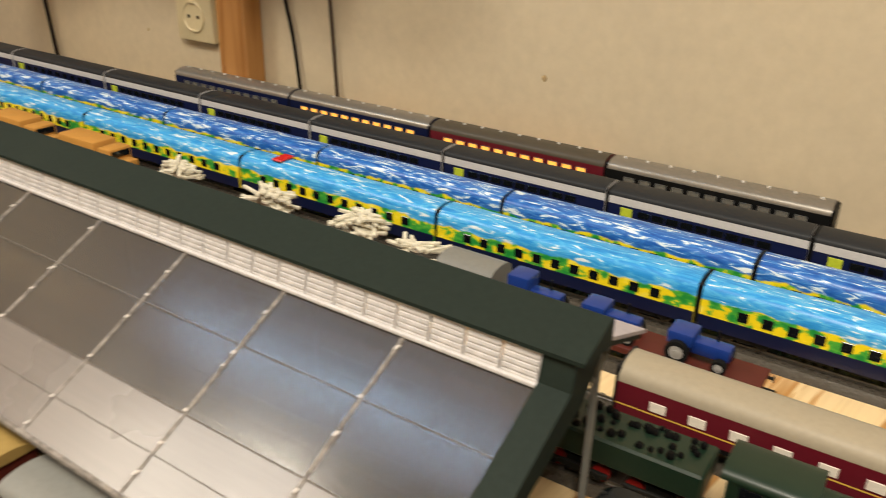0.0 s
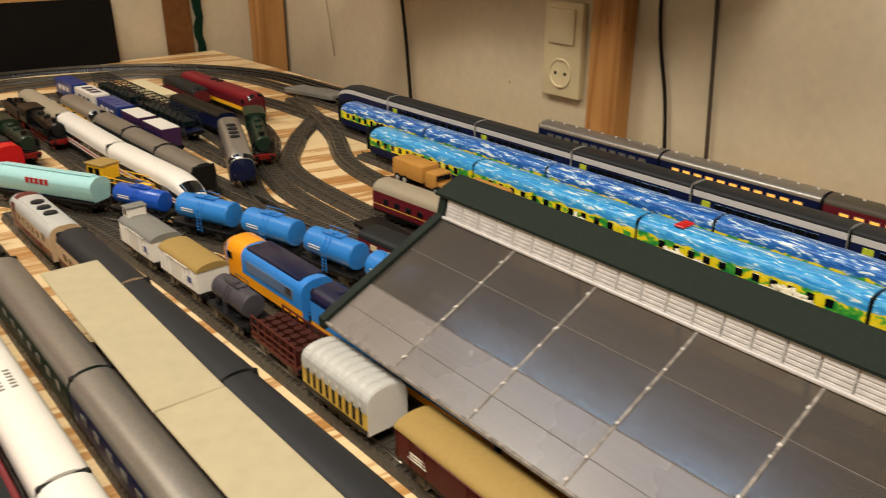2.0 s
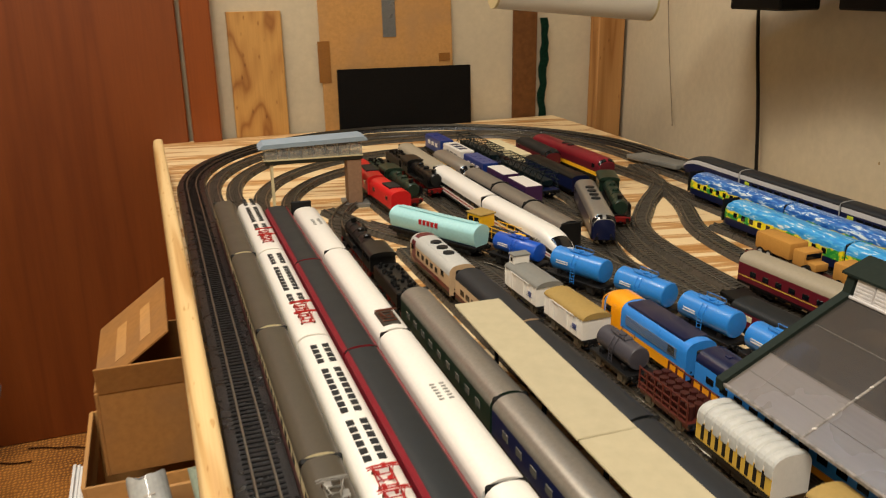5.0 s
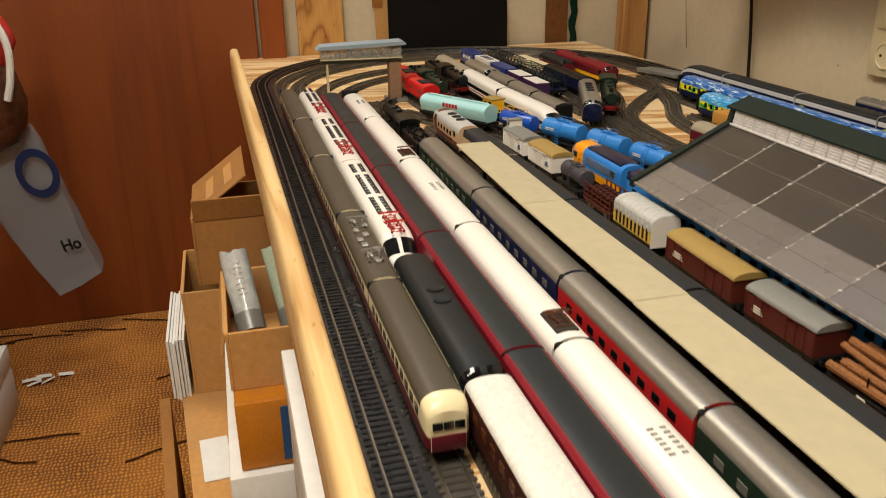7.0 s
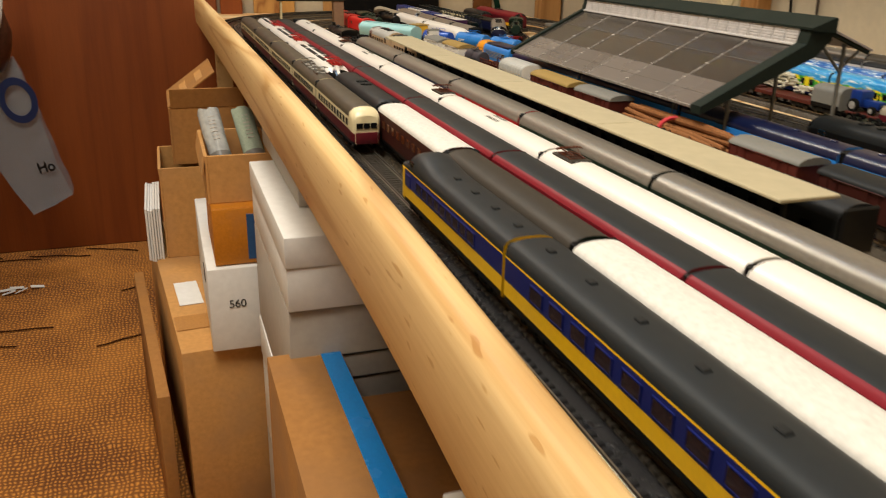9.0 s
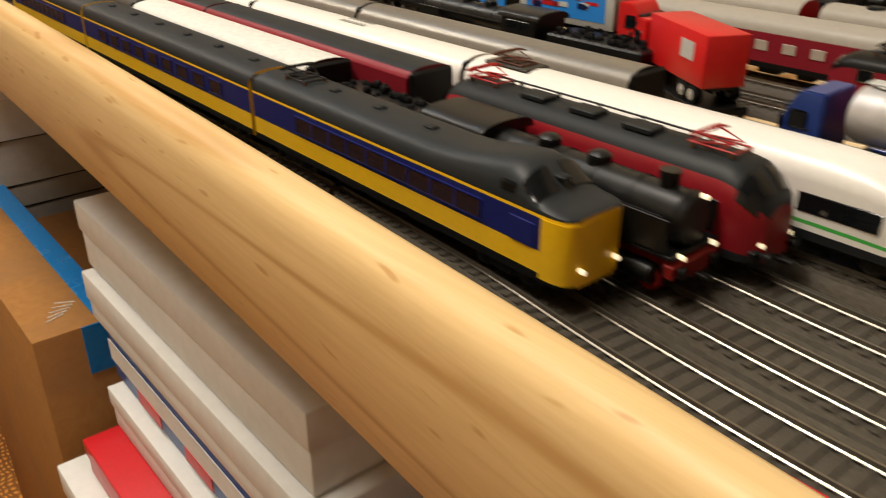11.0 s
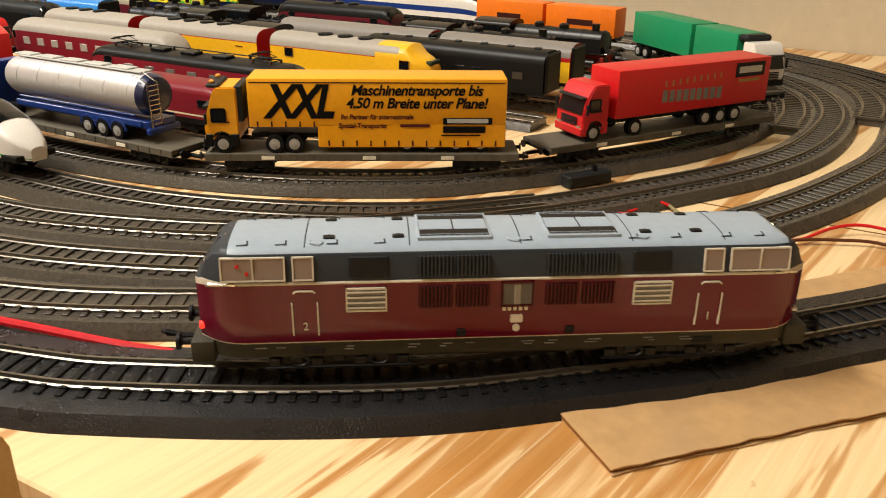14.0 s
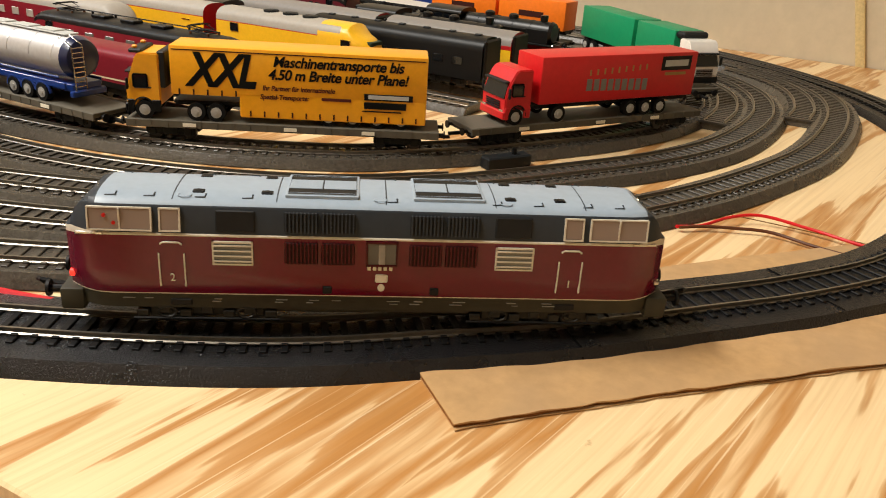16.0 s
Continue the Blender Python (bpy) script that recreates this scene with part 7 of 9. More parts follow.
        for q in (-1, 1):
            box(bm, (x + q * l * 0.235, 0, 0.0489), (l * 0.45, 0.0088, 0.0006), 0.0001)
        for q in range(20):
            box(bm, (x - l * 0.45 + (q + 0.5) * l * 0.045, 0, 0.0492), (l * 0.012, 0.0084, 0.0004))
        part("roof_grille", bm, [ROOF, black_plastic], t)
    for x in (-0.058, -0.036, 0.045, 0.062):
        for s in (-1, 1):
            bm = newbm()
            box(bm, (x, s * 0.0075, 0.0474), (0.0038, 0.0028, 0.0016), 0.0004)
            cyl(bm, (x, s * 0.0075, 0.0478), (x, s * 0.0075, 0.0484), 0.0011, n=8)
            part("roof_vent", bm, black_plastic, t)
    for x in (-0.085, -0.073, -0.057, -0.042, 0.005, 0.040, 0.054, 0.071, 0.082):
        for s in (-1, 1):
            bm = newbm()
            tube(bm, [(x - 0.0016, s * 0.0115, 0.0460), (x + 0.0016, s * 0.0115, 0.0464), (x + 0.0016, s * 0.0095, 0.0472)], 0.00035, 5)
            part("lifting_eye", bm, GREY, t)
    bm = newbm()
    for x in (-0.062, 0.001, 0.043):
        tube(bm, [(x + 0.0021 * math.cos(q), -0.0105 + 0.0016 * math.sin(q), 0.0468) for q in [2 * math.pi * j / 14 for j in range(15)]], 0.0003, 5)
    part("roof_ring", bm, ROOF, t)
    bm = newbm()
    for x in (-0.0655, -0.0325, 0.0030, 0.0395, 0.0700):
        tube(bm, [(x, y, z + 0.0001) for y, z in ((-0.0130, 0.0449), (-0.0100, 0.0468), (-0.0055, 0.0478), (0.0, 0.0480), (0.0055, 0.0478), (0.0100, 0.0468), (0.0130, 0.0449))], 0.00022, 4)
    part("roof_seam", bm, GREY, t)
    # glazing and grilles on both sides
    cream = paint("cab_cream", "cbb893", 0.5)
    for s in (-1, 1):
        def pane(name, x, z, wx, wz, mat, frame=None, y=0.0162, lean=8.0, bev=0.0004, deep=0.0008):
            bm = newbm()
            box(bm, (0, 0, 0), (wx, deep, wz), bev)
            o = part(name, bm, mat, t)
            o.matrix_basis = pose(x, s * y, z, s * lean, 0, 0)
            if frame:
                bm = newbm()
                f = 0.0005
                for q in (-1, 1):
                    box(bm, (q * wx / 2, 0, 0), (f, deep + 0.0006, wz + f))
                    box(bm, (0, 0, q * wz / 2), (wx + f, deep + 0.0006, f))
                o2 = part("frame", bm, frame, o)
            return o
        for e in (-1, 1):
            pane("cab_window", e * 0.0815, 0.0362, 0.0195, 0.0072, glassy("cab_glass", "8a7a70", 0.05), IVORY, 0.0159)
            bm = newbm()
            box(bm, (e * 0.0815, s * 0.01645, 0.0362), (0.0005, 0.0006, 0.0072))
            part("window_bar", bm, IVORY, t)
            pane("cab_window", e * 0.0660, 0.0362, 0.0062, 0.0072, glassy("cab_glass", "8a7a70", 0.05), IVORY, 0.0159)
            pane("door_rail", e * 0.0700, 0.0205, 0.0004, 0.0105, IVORY, None, 0.0169, 0)
            pane("door_rail", e * 0.0620, 0.0205, 0.0004, 0.0105, IVORY, None, 0.0169, 0)
            bm = newbm()
            tube(bm, [(e * 0.0695, s * 0.0169, 0.0285), (e * 0.0685, s * 0.0170, 0.0292), (e * 0.0635, s * 0.0170, 0.0292), (e * 0.0625, s * 0.0169, 0.0285)], 0.0003, 5)
            part("rain_strip", bm, IVORY, t)
            g = pane("vent_grille", e * 0.0465, 0.0262, 0.0125, 0.0068, paint("grille_grey", "6d6f6c", 0.35, 0.6), IVORY, 0.0167, 0)
            bm = newbm()
            for k in range(4):
                box(bm, (0, s * 0.0006, -0.0024 + k * 0.0016), (0.0120, 0.0006, 0.0004))
            part("slat", bm, IVORY, g)
            pane("dark_window", e * 0.0455, 0.0362, 0.0125, 0.0070, paint("vent_dark", "191b1d", 0.5), None, 0.0159)
        for x, w in ((-0.0245, 0.0110), (-0.0125, 0.0110), (0.0165, 0.0110), (0.0285, 0.0110)):
            for z, y, ln, dark in ((0.0362, 0.0159, 8, GREY), (0.0265, 0.0167, 0, paint("loco_red_dark", "4a0a10", 0.4))):
                g = pane("louvre_panel", x, z, w, 0.0068, paint("vent_dark", "191b1d", 0.5) if z > 0.03 else paint("loco_red_deep", "2c0508", 0.5), None, y, ln)
                bm = newbm()
                for k in range(9):
                    box(bm, (-w / 2 + (k + 0.5) * w / 9, s * 0.0006, 0), (0.0005, 0.0007, 0.0066))
                part("slat", bm, dark, g)
        for e, digit in ((-1, "2"), (1, "1")):
            lettered(digit, t, pose(e * 0.0660 - 0.0008, s * 0.0172, 0.0172, 90, 0, 0 if s < 0 else 180), 0.0034, IVORY)
        # two red reflections in the rear cab window, painted as small discs
        for dx, dz in ((-0.0046, 0.0008), (-0.0018, -0.0016)):
            bm = newbm()
            cyl(bm, (-0.0815 + dx, s * 0.0158, 0.0366 + dz), (-0.0815 + dx, s * 0.0168, 0.0366 + dz), 0.0006, n=10)
            part("tail_lamp", bm, paint("lamp_red_off", "c8211c", 0.25), t)
        pane("engine_blind", 0.002, 0.0268, 0.0026, 0.0068, paint("blind_pale", "8f8a80", 0.5), None, 0.0169, 0)
        pane("engine_window", 0.002, 0.0268, 0.0100, 0.0072, glassy("engine_glass", "4a4844", 0.12), paint("frame_dark_red", "42080d", 0.4), 0.0167, 0)
        bm = newbm()
        for k in range(5):
            box(bm, (-0.0022 + k * 0.0018, s * 0.01685, 0.0222), (0.0011, 0.0004, 0.0011))
        part("number_bars", bm, IVORY, t)
        bm = newbm()
        box(bm, (0.0020, s * 0.0168, 0.0190), (0.0042, 0.0004, 0.0026), 0.0004)
        part("emblem_plate", bm, IVORY, t)
        bm = newbm()
        cyl(bm, (0.0020, s * 0.0166, 0.0160), (0.0020, s * 0.0170, 0.0160), 0.0012, n=14)
        part("emblem_ring", bm, IVORY, t)
        bm = newbm()
        r = random.Random(2 + s)
        for x in (-0.081, -0.074, -0.052, -0.031, -0.021, -0.012, 0.006, 0.014, 0.028, 0.048, 0.060):
            for q in range(r.choice((1, 2, 2))):
                box(bm, (x + r.uniform(-0.001, 0.001), s * 0.0158, 0.0108 - q * 0.0010), (r.uniform(0.0012, 0.0045), 0.0006, 0.00028))
        part("lettering", bm, paint("bars_pale", "77746a", 0.5), t)
        for x, w in ((-0.064, 0.007), (-0.016, 0.003), (0.020, 0.003), (0.066, 0.007)):
            bm = newbm()
            box(bm, (x, s * 0.0157 if abs(x) > 0.05 else s * 0.0165, 0.0095 if abs(x) > 0.05 else 0.0148), (w, 0.0010, 0.0024), 0.0003)
            part("step_recess", bm, black_plastic, t)
    for e in (1, -1):
        for q in (-1, 1):
            bm = newbm()
            for dx in (0.0, 0.0006):
                pts = [(0.0020 - dx, 0.0008, 0.0336), (0.0030 - dx, 0.0098, 0.0336), (0.0083 - dx, 0.0118, 0.0424), (0.0078 - dx, 0.0008, 0.0424)]
                vs = [bm.verts.new((e * (L / 2 - x), q * y, z)) for x, y, z in pts]
                bm.faces.new(vs)
            bm.verts.ensure_lookup_table()
            for k in range(4):
                bm.faces.new([bm.verts[k], bm.verts[(k + 1) % 4], bm.verts[4 + (k + 1) % 4], bm.verts[4 + k]])
            part("windscreen", bm, glassy("cab_glass_front", "4b443c", 0.05), t)
        bm = newbm()
        tube(bm, [(e * (L / 2 - 0.0014), 0, 0.0330), (e * (L / 2 - 0.0076), 0, 0.0430)], 0.0006, 5)
        part("windscreen_bar", bm, GREY, t)
        bm = newbm()
        tube(bm, [(e * (L / 2 - 0.014), 0.0166, 0.0315), (e * (L / 2 - 0.005), 0.0135, 0.0305), (e * (L / 2 + 0.0004), 0.0035, 0.0240), (e * (L / 2 + 0.0006), 0, 0.0225), (e * (L / 2 + 0.0004), -0.0035, 0.0240), (e * (L / 2 - 0.005), -0.0135, 0.0305),
                  (e * (L / 2 - 0.014), -0.0166, 0.0315)], 0.0005, 5)
        part("nose_trim", bm, chrome, t)
        for y, z in ((0.0088, 0.0160), (-0.0088, 0.0160), (0, 0.0440)):
            bm = newbm()
            x = L / 2 + 0.0002 if z < 0.03 else L / 2 - 0.0088
            cyl(bm, (e * (x - 0.004), y, z), (e * (x - 0.0002), y, z), 0.0012, n=12)
            part("headlight", bm, lamp_white if e > 0 and z > 0.03 else lamp_red if e < 0 and z < 0.03 else chrome, t)
        bm = newbm()
        box(bm, (e * (L / 2 - 0.001), 0, 0.0085), (0.008, 0.0270, 0.0080), 0.0012, 2)
        part("buffer_beam", bm, OLIVE, t)
        for y in (-0.0100, 0.0100):
            bm = newbm()
            cyl(bm, (e * (L / 2 + 0.002), y, 0.0110), (e * (L / 2 + 0.0066), y, 0.0110), 0.0012, n=10)
            cyl(bm, (e * (L / 2 + 0.0066), y, 0.0110), (e * (L / 2 + 0.0076), y, 0.0110), 0.0028, n=14)
            part("buffer", bm, black_plastic, t)
        bm = newbm()
        tube(bm, [(e * (L / 2), 0, 0.0072), (e * (L / 2 + 0.008), 0, 0.0080), (e * (L / 2 + 0.0135), 0, 0.0094), (e * (L / 2 + 0.0150), 0.002, 0.0086), (e * (L / 2 + 0.0142), 0.004, 0.0066), (e * (L / 2 + 0.0100), 0.004, 0.0064)], 0.0010, 6)
        part("coupling_hook", bm, black_plastic, t)
        bogie(t, e * 0.056, BOGIE, 2, 0.046, wr=0.0058)

        for s in (-1, 1):
            for k in range(7):
                bm = newbm()
                box(bm, (e * 0.056 - 0.021 + k * 0.007, s * 0.0147, 0.0048 + 0.0012 * (k % 2)), (0.0040, 0.0014, 0.0028), 0.0004)
                part("axle_box", bm, BOGIE, t)
            for k in (-1, 1):
                bm = newbm()
                tube(bm, [(e * 0.056 + k * 0.013 + 0.003 * math.cos(q), s * 0.0152, 0.0054 + 0.0019 * math.sin(q)) for q in [2 * math.pi * j / 12 for j in range(13)]], 0.0005, 5)
                part("spring_ring", bm, BOGIE, t)
            bm = newbm()
            tube(bm, [(e * 0.056 - 0.024, s * 0.0152, 0.0030), (e * 0.056 + 0.024, s * 0.0152, 0.0030)], 0.0005, 5)
            part("brake_pipe", bm, black_plastic, t)
    # pale interior and dark block inside the cabs
    bm = newbm()
    box(bm, (0, 0, 0.0085), (L * 0.5, 0.0260, 0.0080), 0.0008)
    part("fuel_tank", bm, OLIVE, t)

    # the upper body is taller than the drawing above: lift everything over the waist
    def lift(z):
        for z0, z1, u0, u1 in ((0.0130, 0.0314, 0.0130, 0.0339), (0.0314, 0.0400, 0.0339, 0.0427), (0.0400, 0.0424, 0.0427, 0.0434), (0.0424, 0.0500, 0.0434, 0.0471)):
            if z0 < z <= z1:
                return u0 + (z - z0) * (u1 - u0) / (z1 - z0)
        return z if z < 0.02 else z + 0.0020
    for ob in list(t.children_recursive):
        if ob.data.users > 1 or ob.name.startswith(("bogie", "axle", "spring", "brake")):
            continue
        base = ob.matrix_basis if ob.parent is t else ob.parent.matrix_basis @ ob.matrix_basis
        inv = base.inverted()
        for v in ob.data.vertices:
            p = base @ v.co
            p.z = lift(p.z)
            v.co = inv @ p
    return t


v200()
ORI = {"blue": [(0.0090, 0.0120, "black"), (0.0120, 0.0375, "navy")], "wine": [(0.0090, 0.0120, "black"), (0.0120, 0.0375, "maroon")], "dark": [(0.0090, 0.0120, "black"), (0.0120, 0.0375, "black")]}
for k, (c, roof, lit, lab) in enumerate((("blue", SROOF, grey_glass, "dark blue coach with pale windows and silver roof"), ("blue", SROOF, lit_glass, "dark blue coach with lit orange windows and silver roof"),
                                         ("wine", "roofdark", lit_glass, "dark red coach with lit orange windows and dark roof"), ("dark", SROOF, grey_glass, "dark coach with a shiny silver roof"))):
    a_, b_ = (CX + RM, 0.652 - k * 0.216), (CX + RM, 0.436 - k * 0.216)
    coach(a_, b_, ORI[c], roof, lab, win=(11, 0.0240, 0.0325, 0.0105, lit, 0.016, C("silver")), group="coaches behind the red diesel", square=2.1, zs=0.0375, zt=0.0465, vent=(9, WHT, 1))

# ---------------------------------------------------------------- piggyback lorries on the near curve
ZD = RT + 0.0135
flat_wagon((0.063, -1.128), (0.064, -0.925), "weathered grey low flat wagon carrying a lorry", group="lorry wagons", low=True)
flat_wagon((0.170, -1.304), (0.065, -1.133), "weathered grey low flat wagon carrying a lorry", group="lorry wagons", low=True)
flat_wagon((0.360, -1.417), (0.182, -1.305), "weathered grey low flat wagon carrying a lorry", group="lorry wagons", low=True)
flat_wagon((0.574, -1.250), (0.430, -1.414), "weathered grey low flat wagon carrying a lorry", group="lorry wagons", low=True)
flat_wagon((0.590, -1.045), (0.577, -1.235), "weathered grey low flat wagon carrying a lorry", group="lorry wagons", low=True)


def bars(parent, rows, key, y, face=-1, name="lettering"):
    bm = newbm()
    for x, z, wx, wz in rows:
        box(bm, (x, face * y, z), (wx, 0.0004, wz))
    return part(name, bm, C(key), parent)


def trailer(t, x0, x1, z0, z1, key, w=0.0148, chassis="black", skirts=None, wheels=(), name="trailer_body"):
    bm = newbm()
    box(bm, ((x0 + x1) / 2, 0, (z0 + z1) / 2), (x1 - x0, 2 * w, z1 - z0), 0.0007, 2)
    b = part(name, bm, C(key), t)
    bm = newbm()
    for s in (-1, 1):
        box(bm, ((x0 + x1) / 2, s * 0.006, 0.0095), (x1 - x0, 0.002, 0.0034), 0.0003)
    box(bm, ((x0 + x1) / 2, 0, 0.0105), (x1 - x0, 0.020, 0.002), 0.0003)
    part("chassis", bm, C(chassis), t)
    tyre_set(t, wheels)
    return b


# yellow box lorry
m, L = pose2((0.068, -1.138), (0.164, -1.294), ZD)
t = thing("box_lorry", m, "yellow articulated lorry with black slogan on a flat wagon", "lorry")
cab(t, L / 2, "lorry_yellow", dark="black", h=0.040)
bm = newbm()
box(bm, (L / 2 - 0.021, 0, 0.0300), (0.0050, 0.0270, 0.022), 0.0008)
box(bm, (L / 2 - 0.006, 0, 0.0405), (0.008, 0.0260, 0.0024), 0.0008)
part("wind_deflector", bm, C("dkgrey"), t)
bm = newbm()
for s_ in (-1, 1):
    box(bm, (L / 2 - 0.005, s_ * 0.009, 0.0425), (0.0030, 0.0028, 0.0020), 0.0006)
part("beacon", bm, C("orange"), t)
x1 = L / 2 - 0.0265
x0 = x1 - 0.1555
xs = x1 - 0.041
b = trailer(t, x0, x1, 0.0160, 0.0455, "lorry_yellow", wheels=(L / 2 - 0.010, L / 2 - 0.041, L / 2 - 0.053))
tyre_set(t, (-0.030, -0.045, -0.060, -0.075), y=0.0112)
bm = newbm()
box(bm, ((x0 + xs) / 2, 0, 0.0110), (xs - x0, 0.0296, 0.0150), 0.0006)
part("low_side_curtain", bm, C("lorry_yellow"), t)
for k in range(18):
    x = x0 + 0.006 + k * 0.0085
    if x < x1 - 0.004:
        for s_ in (-1, 1):
            bm = newbm()
            box(bm, (x, s_ * 0.01495, 0.0062 if x < xs else 0.0180), (0.0009, 0.0004, 0.0034))
            part("curtain_strap", bm, C("dkbrown"), t)
bm = newbm()
for s_ in (-1, 1):
    box(bm, ((x0 + x1) / 2, s_ * 0.0149, 0.0432), (x1 - x0 - 0.003, 0.0004, 0.0006))
part("curtain_rail", bm, C("dkbrown"), t)
blk = C("black")
face = lambda x, z: pose(x, 0.01505, z, 90, 0, 180)
lettered("XXL", b, face(x1 - 0.0105, 0.0225), 0.0275, blk, bold=0.0010, shear=0.30, wide=0.78)
lettered("Maschinentransporte bis", b, face(x1 - 0.0615, 0.0358), 0.0088, blk, bold=0.00022, shear=0.24, wide=0.96)
lettered("4,50 m Breite unter Plane!", b, face(x1 - 0.0585, 0.0280), 0.0088, blk, bold=0.00022, shear=0.24, wide=0.96)
lettered("Ihr Partner f\u00fcr internationale", b, face(x1 - 0.0550, 0.0212), 0.0042, C("brown"), bold=0.00008, shear=0.15, wide=0.95)
lettered("Spezial-Transporte:", b, face(x1 - 0.0535, 0.0158), 0.0042, C("brown"), bold=0.00008, shear=0.15, wide=0.95)
bars(b, [(x1 - 0.100, 0.0172, 0.018, 0.0018)], "brown", 0.01505, 1)
bm = newbm()
for dx, dz, w, h in ((-0.132, 0.0200, 0.030, 0.0040), (-0.130, 0.0148, 0.026, 0.0042), (-0.128, 0.0112, 0.024, 0.0008)):
    box(bm, (x1 + dx, 0.0150, dz), (w, 0.0006, h), 0.0002)
part("logo_shape", bm, blk, b)
bm = newbm()
box(bm, (x1 - 0.132, 0.0154, 0.0202), (0.025, 0.0004, 0.0024))
part("logo_inlay", bm, C("ltgrey"), b)

# red lorry
m, L = pose2((0.2063, -1.321), (0.345, -1.409), ZD)
t = thing("box_lorry", m, "bright red articulated lorry with faded picture and plain dark sign", "lorry")
cab(t, L / 2, "bright_red", dark="bright_red", h=0.036)
b = trailer(t, -L / 2, L / 2 - 0.026, 0.0125, 0.0440, "bright_red", wheels=(L / 2 - 0.008, L / 2 - 0.043, -L / 2 + 0.030, -L / 2 + 0.044, -L / 2 + 0.058))
bars(b, [(-L / 2 + 0.020, 0.0365, 0.028, 0.0100)], "black", 0.0149, 1, "sign_panel")
bars(b, [(-L / 2 + 0.020, 0.0365, 0.022, 0.0045)], "ltgrey", 0.0151, 1)
bars(b, [(-L / 2 + 0.020, 0.0290, 0.020, 0.0020)], "tan", 0.0149, 1)
for k in range(9):
    bars(b, [(-L / 2 + 0.048 + k * 0.0062, 0.0225 + 0.0002 * k, 0.0044, 0.0080)], "grey", 0.0149, 1, "printed_bottle")
    bars(b, [(-L / 2 + 0.048 + k * 0.0062, 0.0348 - 0.0003 * k, 0.0012, 0.0040)], "tan", 0.0149, 1, "printed_stripe")

# silver tanker lorry
m, L = pose2((0.0635, -0.935), (0.0635, -1.105), ZD)
t = thing("tank_lorry", m, "polished silver tank lorry with blue cab and chassis", "lorry")
cab(t, L / 2, "blue", dark="dkblue", h=0.037)
tyre_set(t, (L / 2 - 0.008, L / 2 - 0.036, -L / 2 + 0.030, -L / 2 + 0.044, -L / 2 + 0.058))
bm = newbm()
n = 28
sv = paint("tank_silver", "c6c4c4", 0.44, 0.55, vary=0.06)
prof = [(-L / 2 + 0.004, 0.55), (-L / 2 + 0.006, 0.85), (-L / 2 + 0.011, 1.0), (L / 2 - 0.034, 1.0), (L / 2 - 0.030, 0.9), (L / 2 - 0.028, 0.6)]
rings = [[bm.verts.new((x, 0.0142 * q * math.cos(2 * math.pi * k / n), 0.0285 + 0.0135 * q * math.sin(2 * math.pi * k / n))) for k in range(n)] for x, q in prof]
for i, (r0, r1) in enumerate(zip(rings, rings[1:])):
    for j in range(n):
        bm.faces.new((r0[j], r0[(j + 1) % n], r1[(j + 1) % n], r1[j])).material_index = 1 if i < 2 else 0
for r in (rings[0], rings[-1]):
    bm.faces.new(r).material_index = 1
part("tank", bm, [sv, C("dkblue")], t)
bm = newbm()
for k in range(6):
    x = -L / 2 + 0.018 + k * 0.0215
    tube(bm, [(x, 0.01435 * math.cos(q), 0.0285 + 0.01365 * math.sin(q)) for q in [math.pi * j / 12 for j in range(13)]], 0.0003, 4)
part("tank_seam", bm, sv, t)
bm = newbm()
box(bm, (-0.012, 0, 0.0425), (L * 0.70, 0.0100, 0.0010), 0.0003)
for k in range(5):
    box(bm, (-L * 0.30 + k * L * 0.14, 0, 0.0434), (L * 0.10, 0.0085, 0.0010), 0.0003)
part("catwalk", bm, C("ltgrey"), t)
bm = newbm()
for s_ in (-1, 1):
    box(bm, (-0.016, s_ * 0.0135, 0.0125), (L * 0.72, 0.0014, 0.0040), 0.0004)
    box(bm, (-0.016, s_ * 0.0138, 0.0175), (L * 0.66, 0.0012, 0.0012), 0.0003)
    for k in range(3):
        x = -L / 2 + 0.030 + k * 0.014
        tube(bm, [(x + 0.0068 * math.cos(q), s_ * 0.0135, 0.0056 + 0.0068 * math.sin(q)) for q in [math.pi * j / 10 for j in range(11)]], 0.0011, 6)
box(bm, (-0.016, 0, 0.0110), (L * 0.76, 0.0220, 0.0050), 0.0006)
box(bm, (-L / 2 + 0.004, 0, 0.0075), (0.004, 0.0260, 0.0040), 0.0008)
part("chassis", bm, C("blue"), t)
bm = newbm()
for s_ in (0.0035, 0.0115):
    tube(bm, [(-L / 2 + 0.0005, s_, 0.0100), (-L / 2 + 0.0015, s_, 0.0380), (-L / 2 + 0.012, s_, 0.0425)], 0.0005, 5)
for k in range(9):
    tube(bm, [(-L / 2 + 0.0008, 0.0035, 0.0125 + k * 0.0030), (-L / 2 + 0.0008, 0.0115, 0.0125 + k * 0.0030)], 0.0004, 5)
part("ladder", bm, chrome, t)

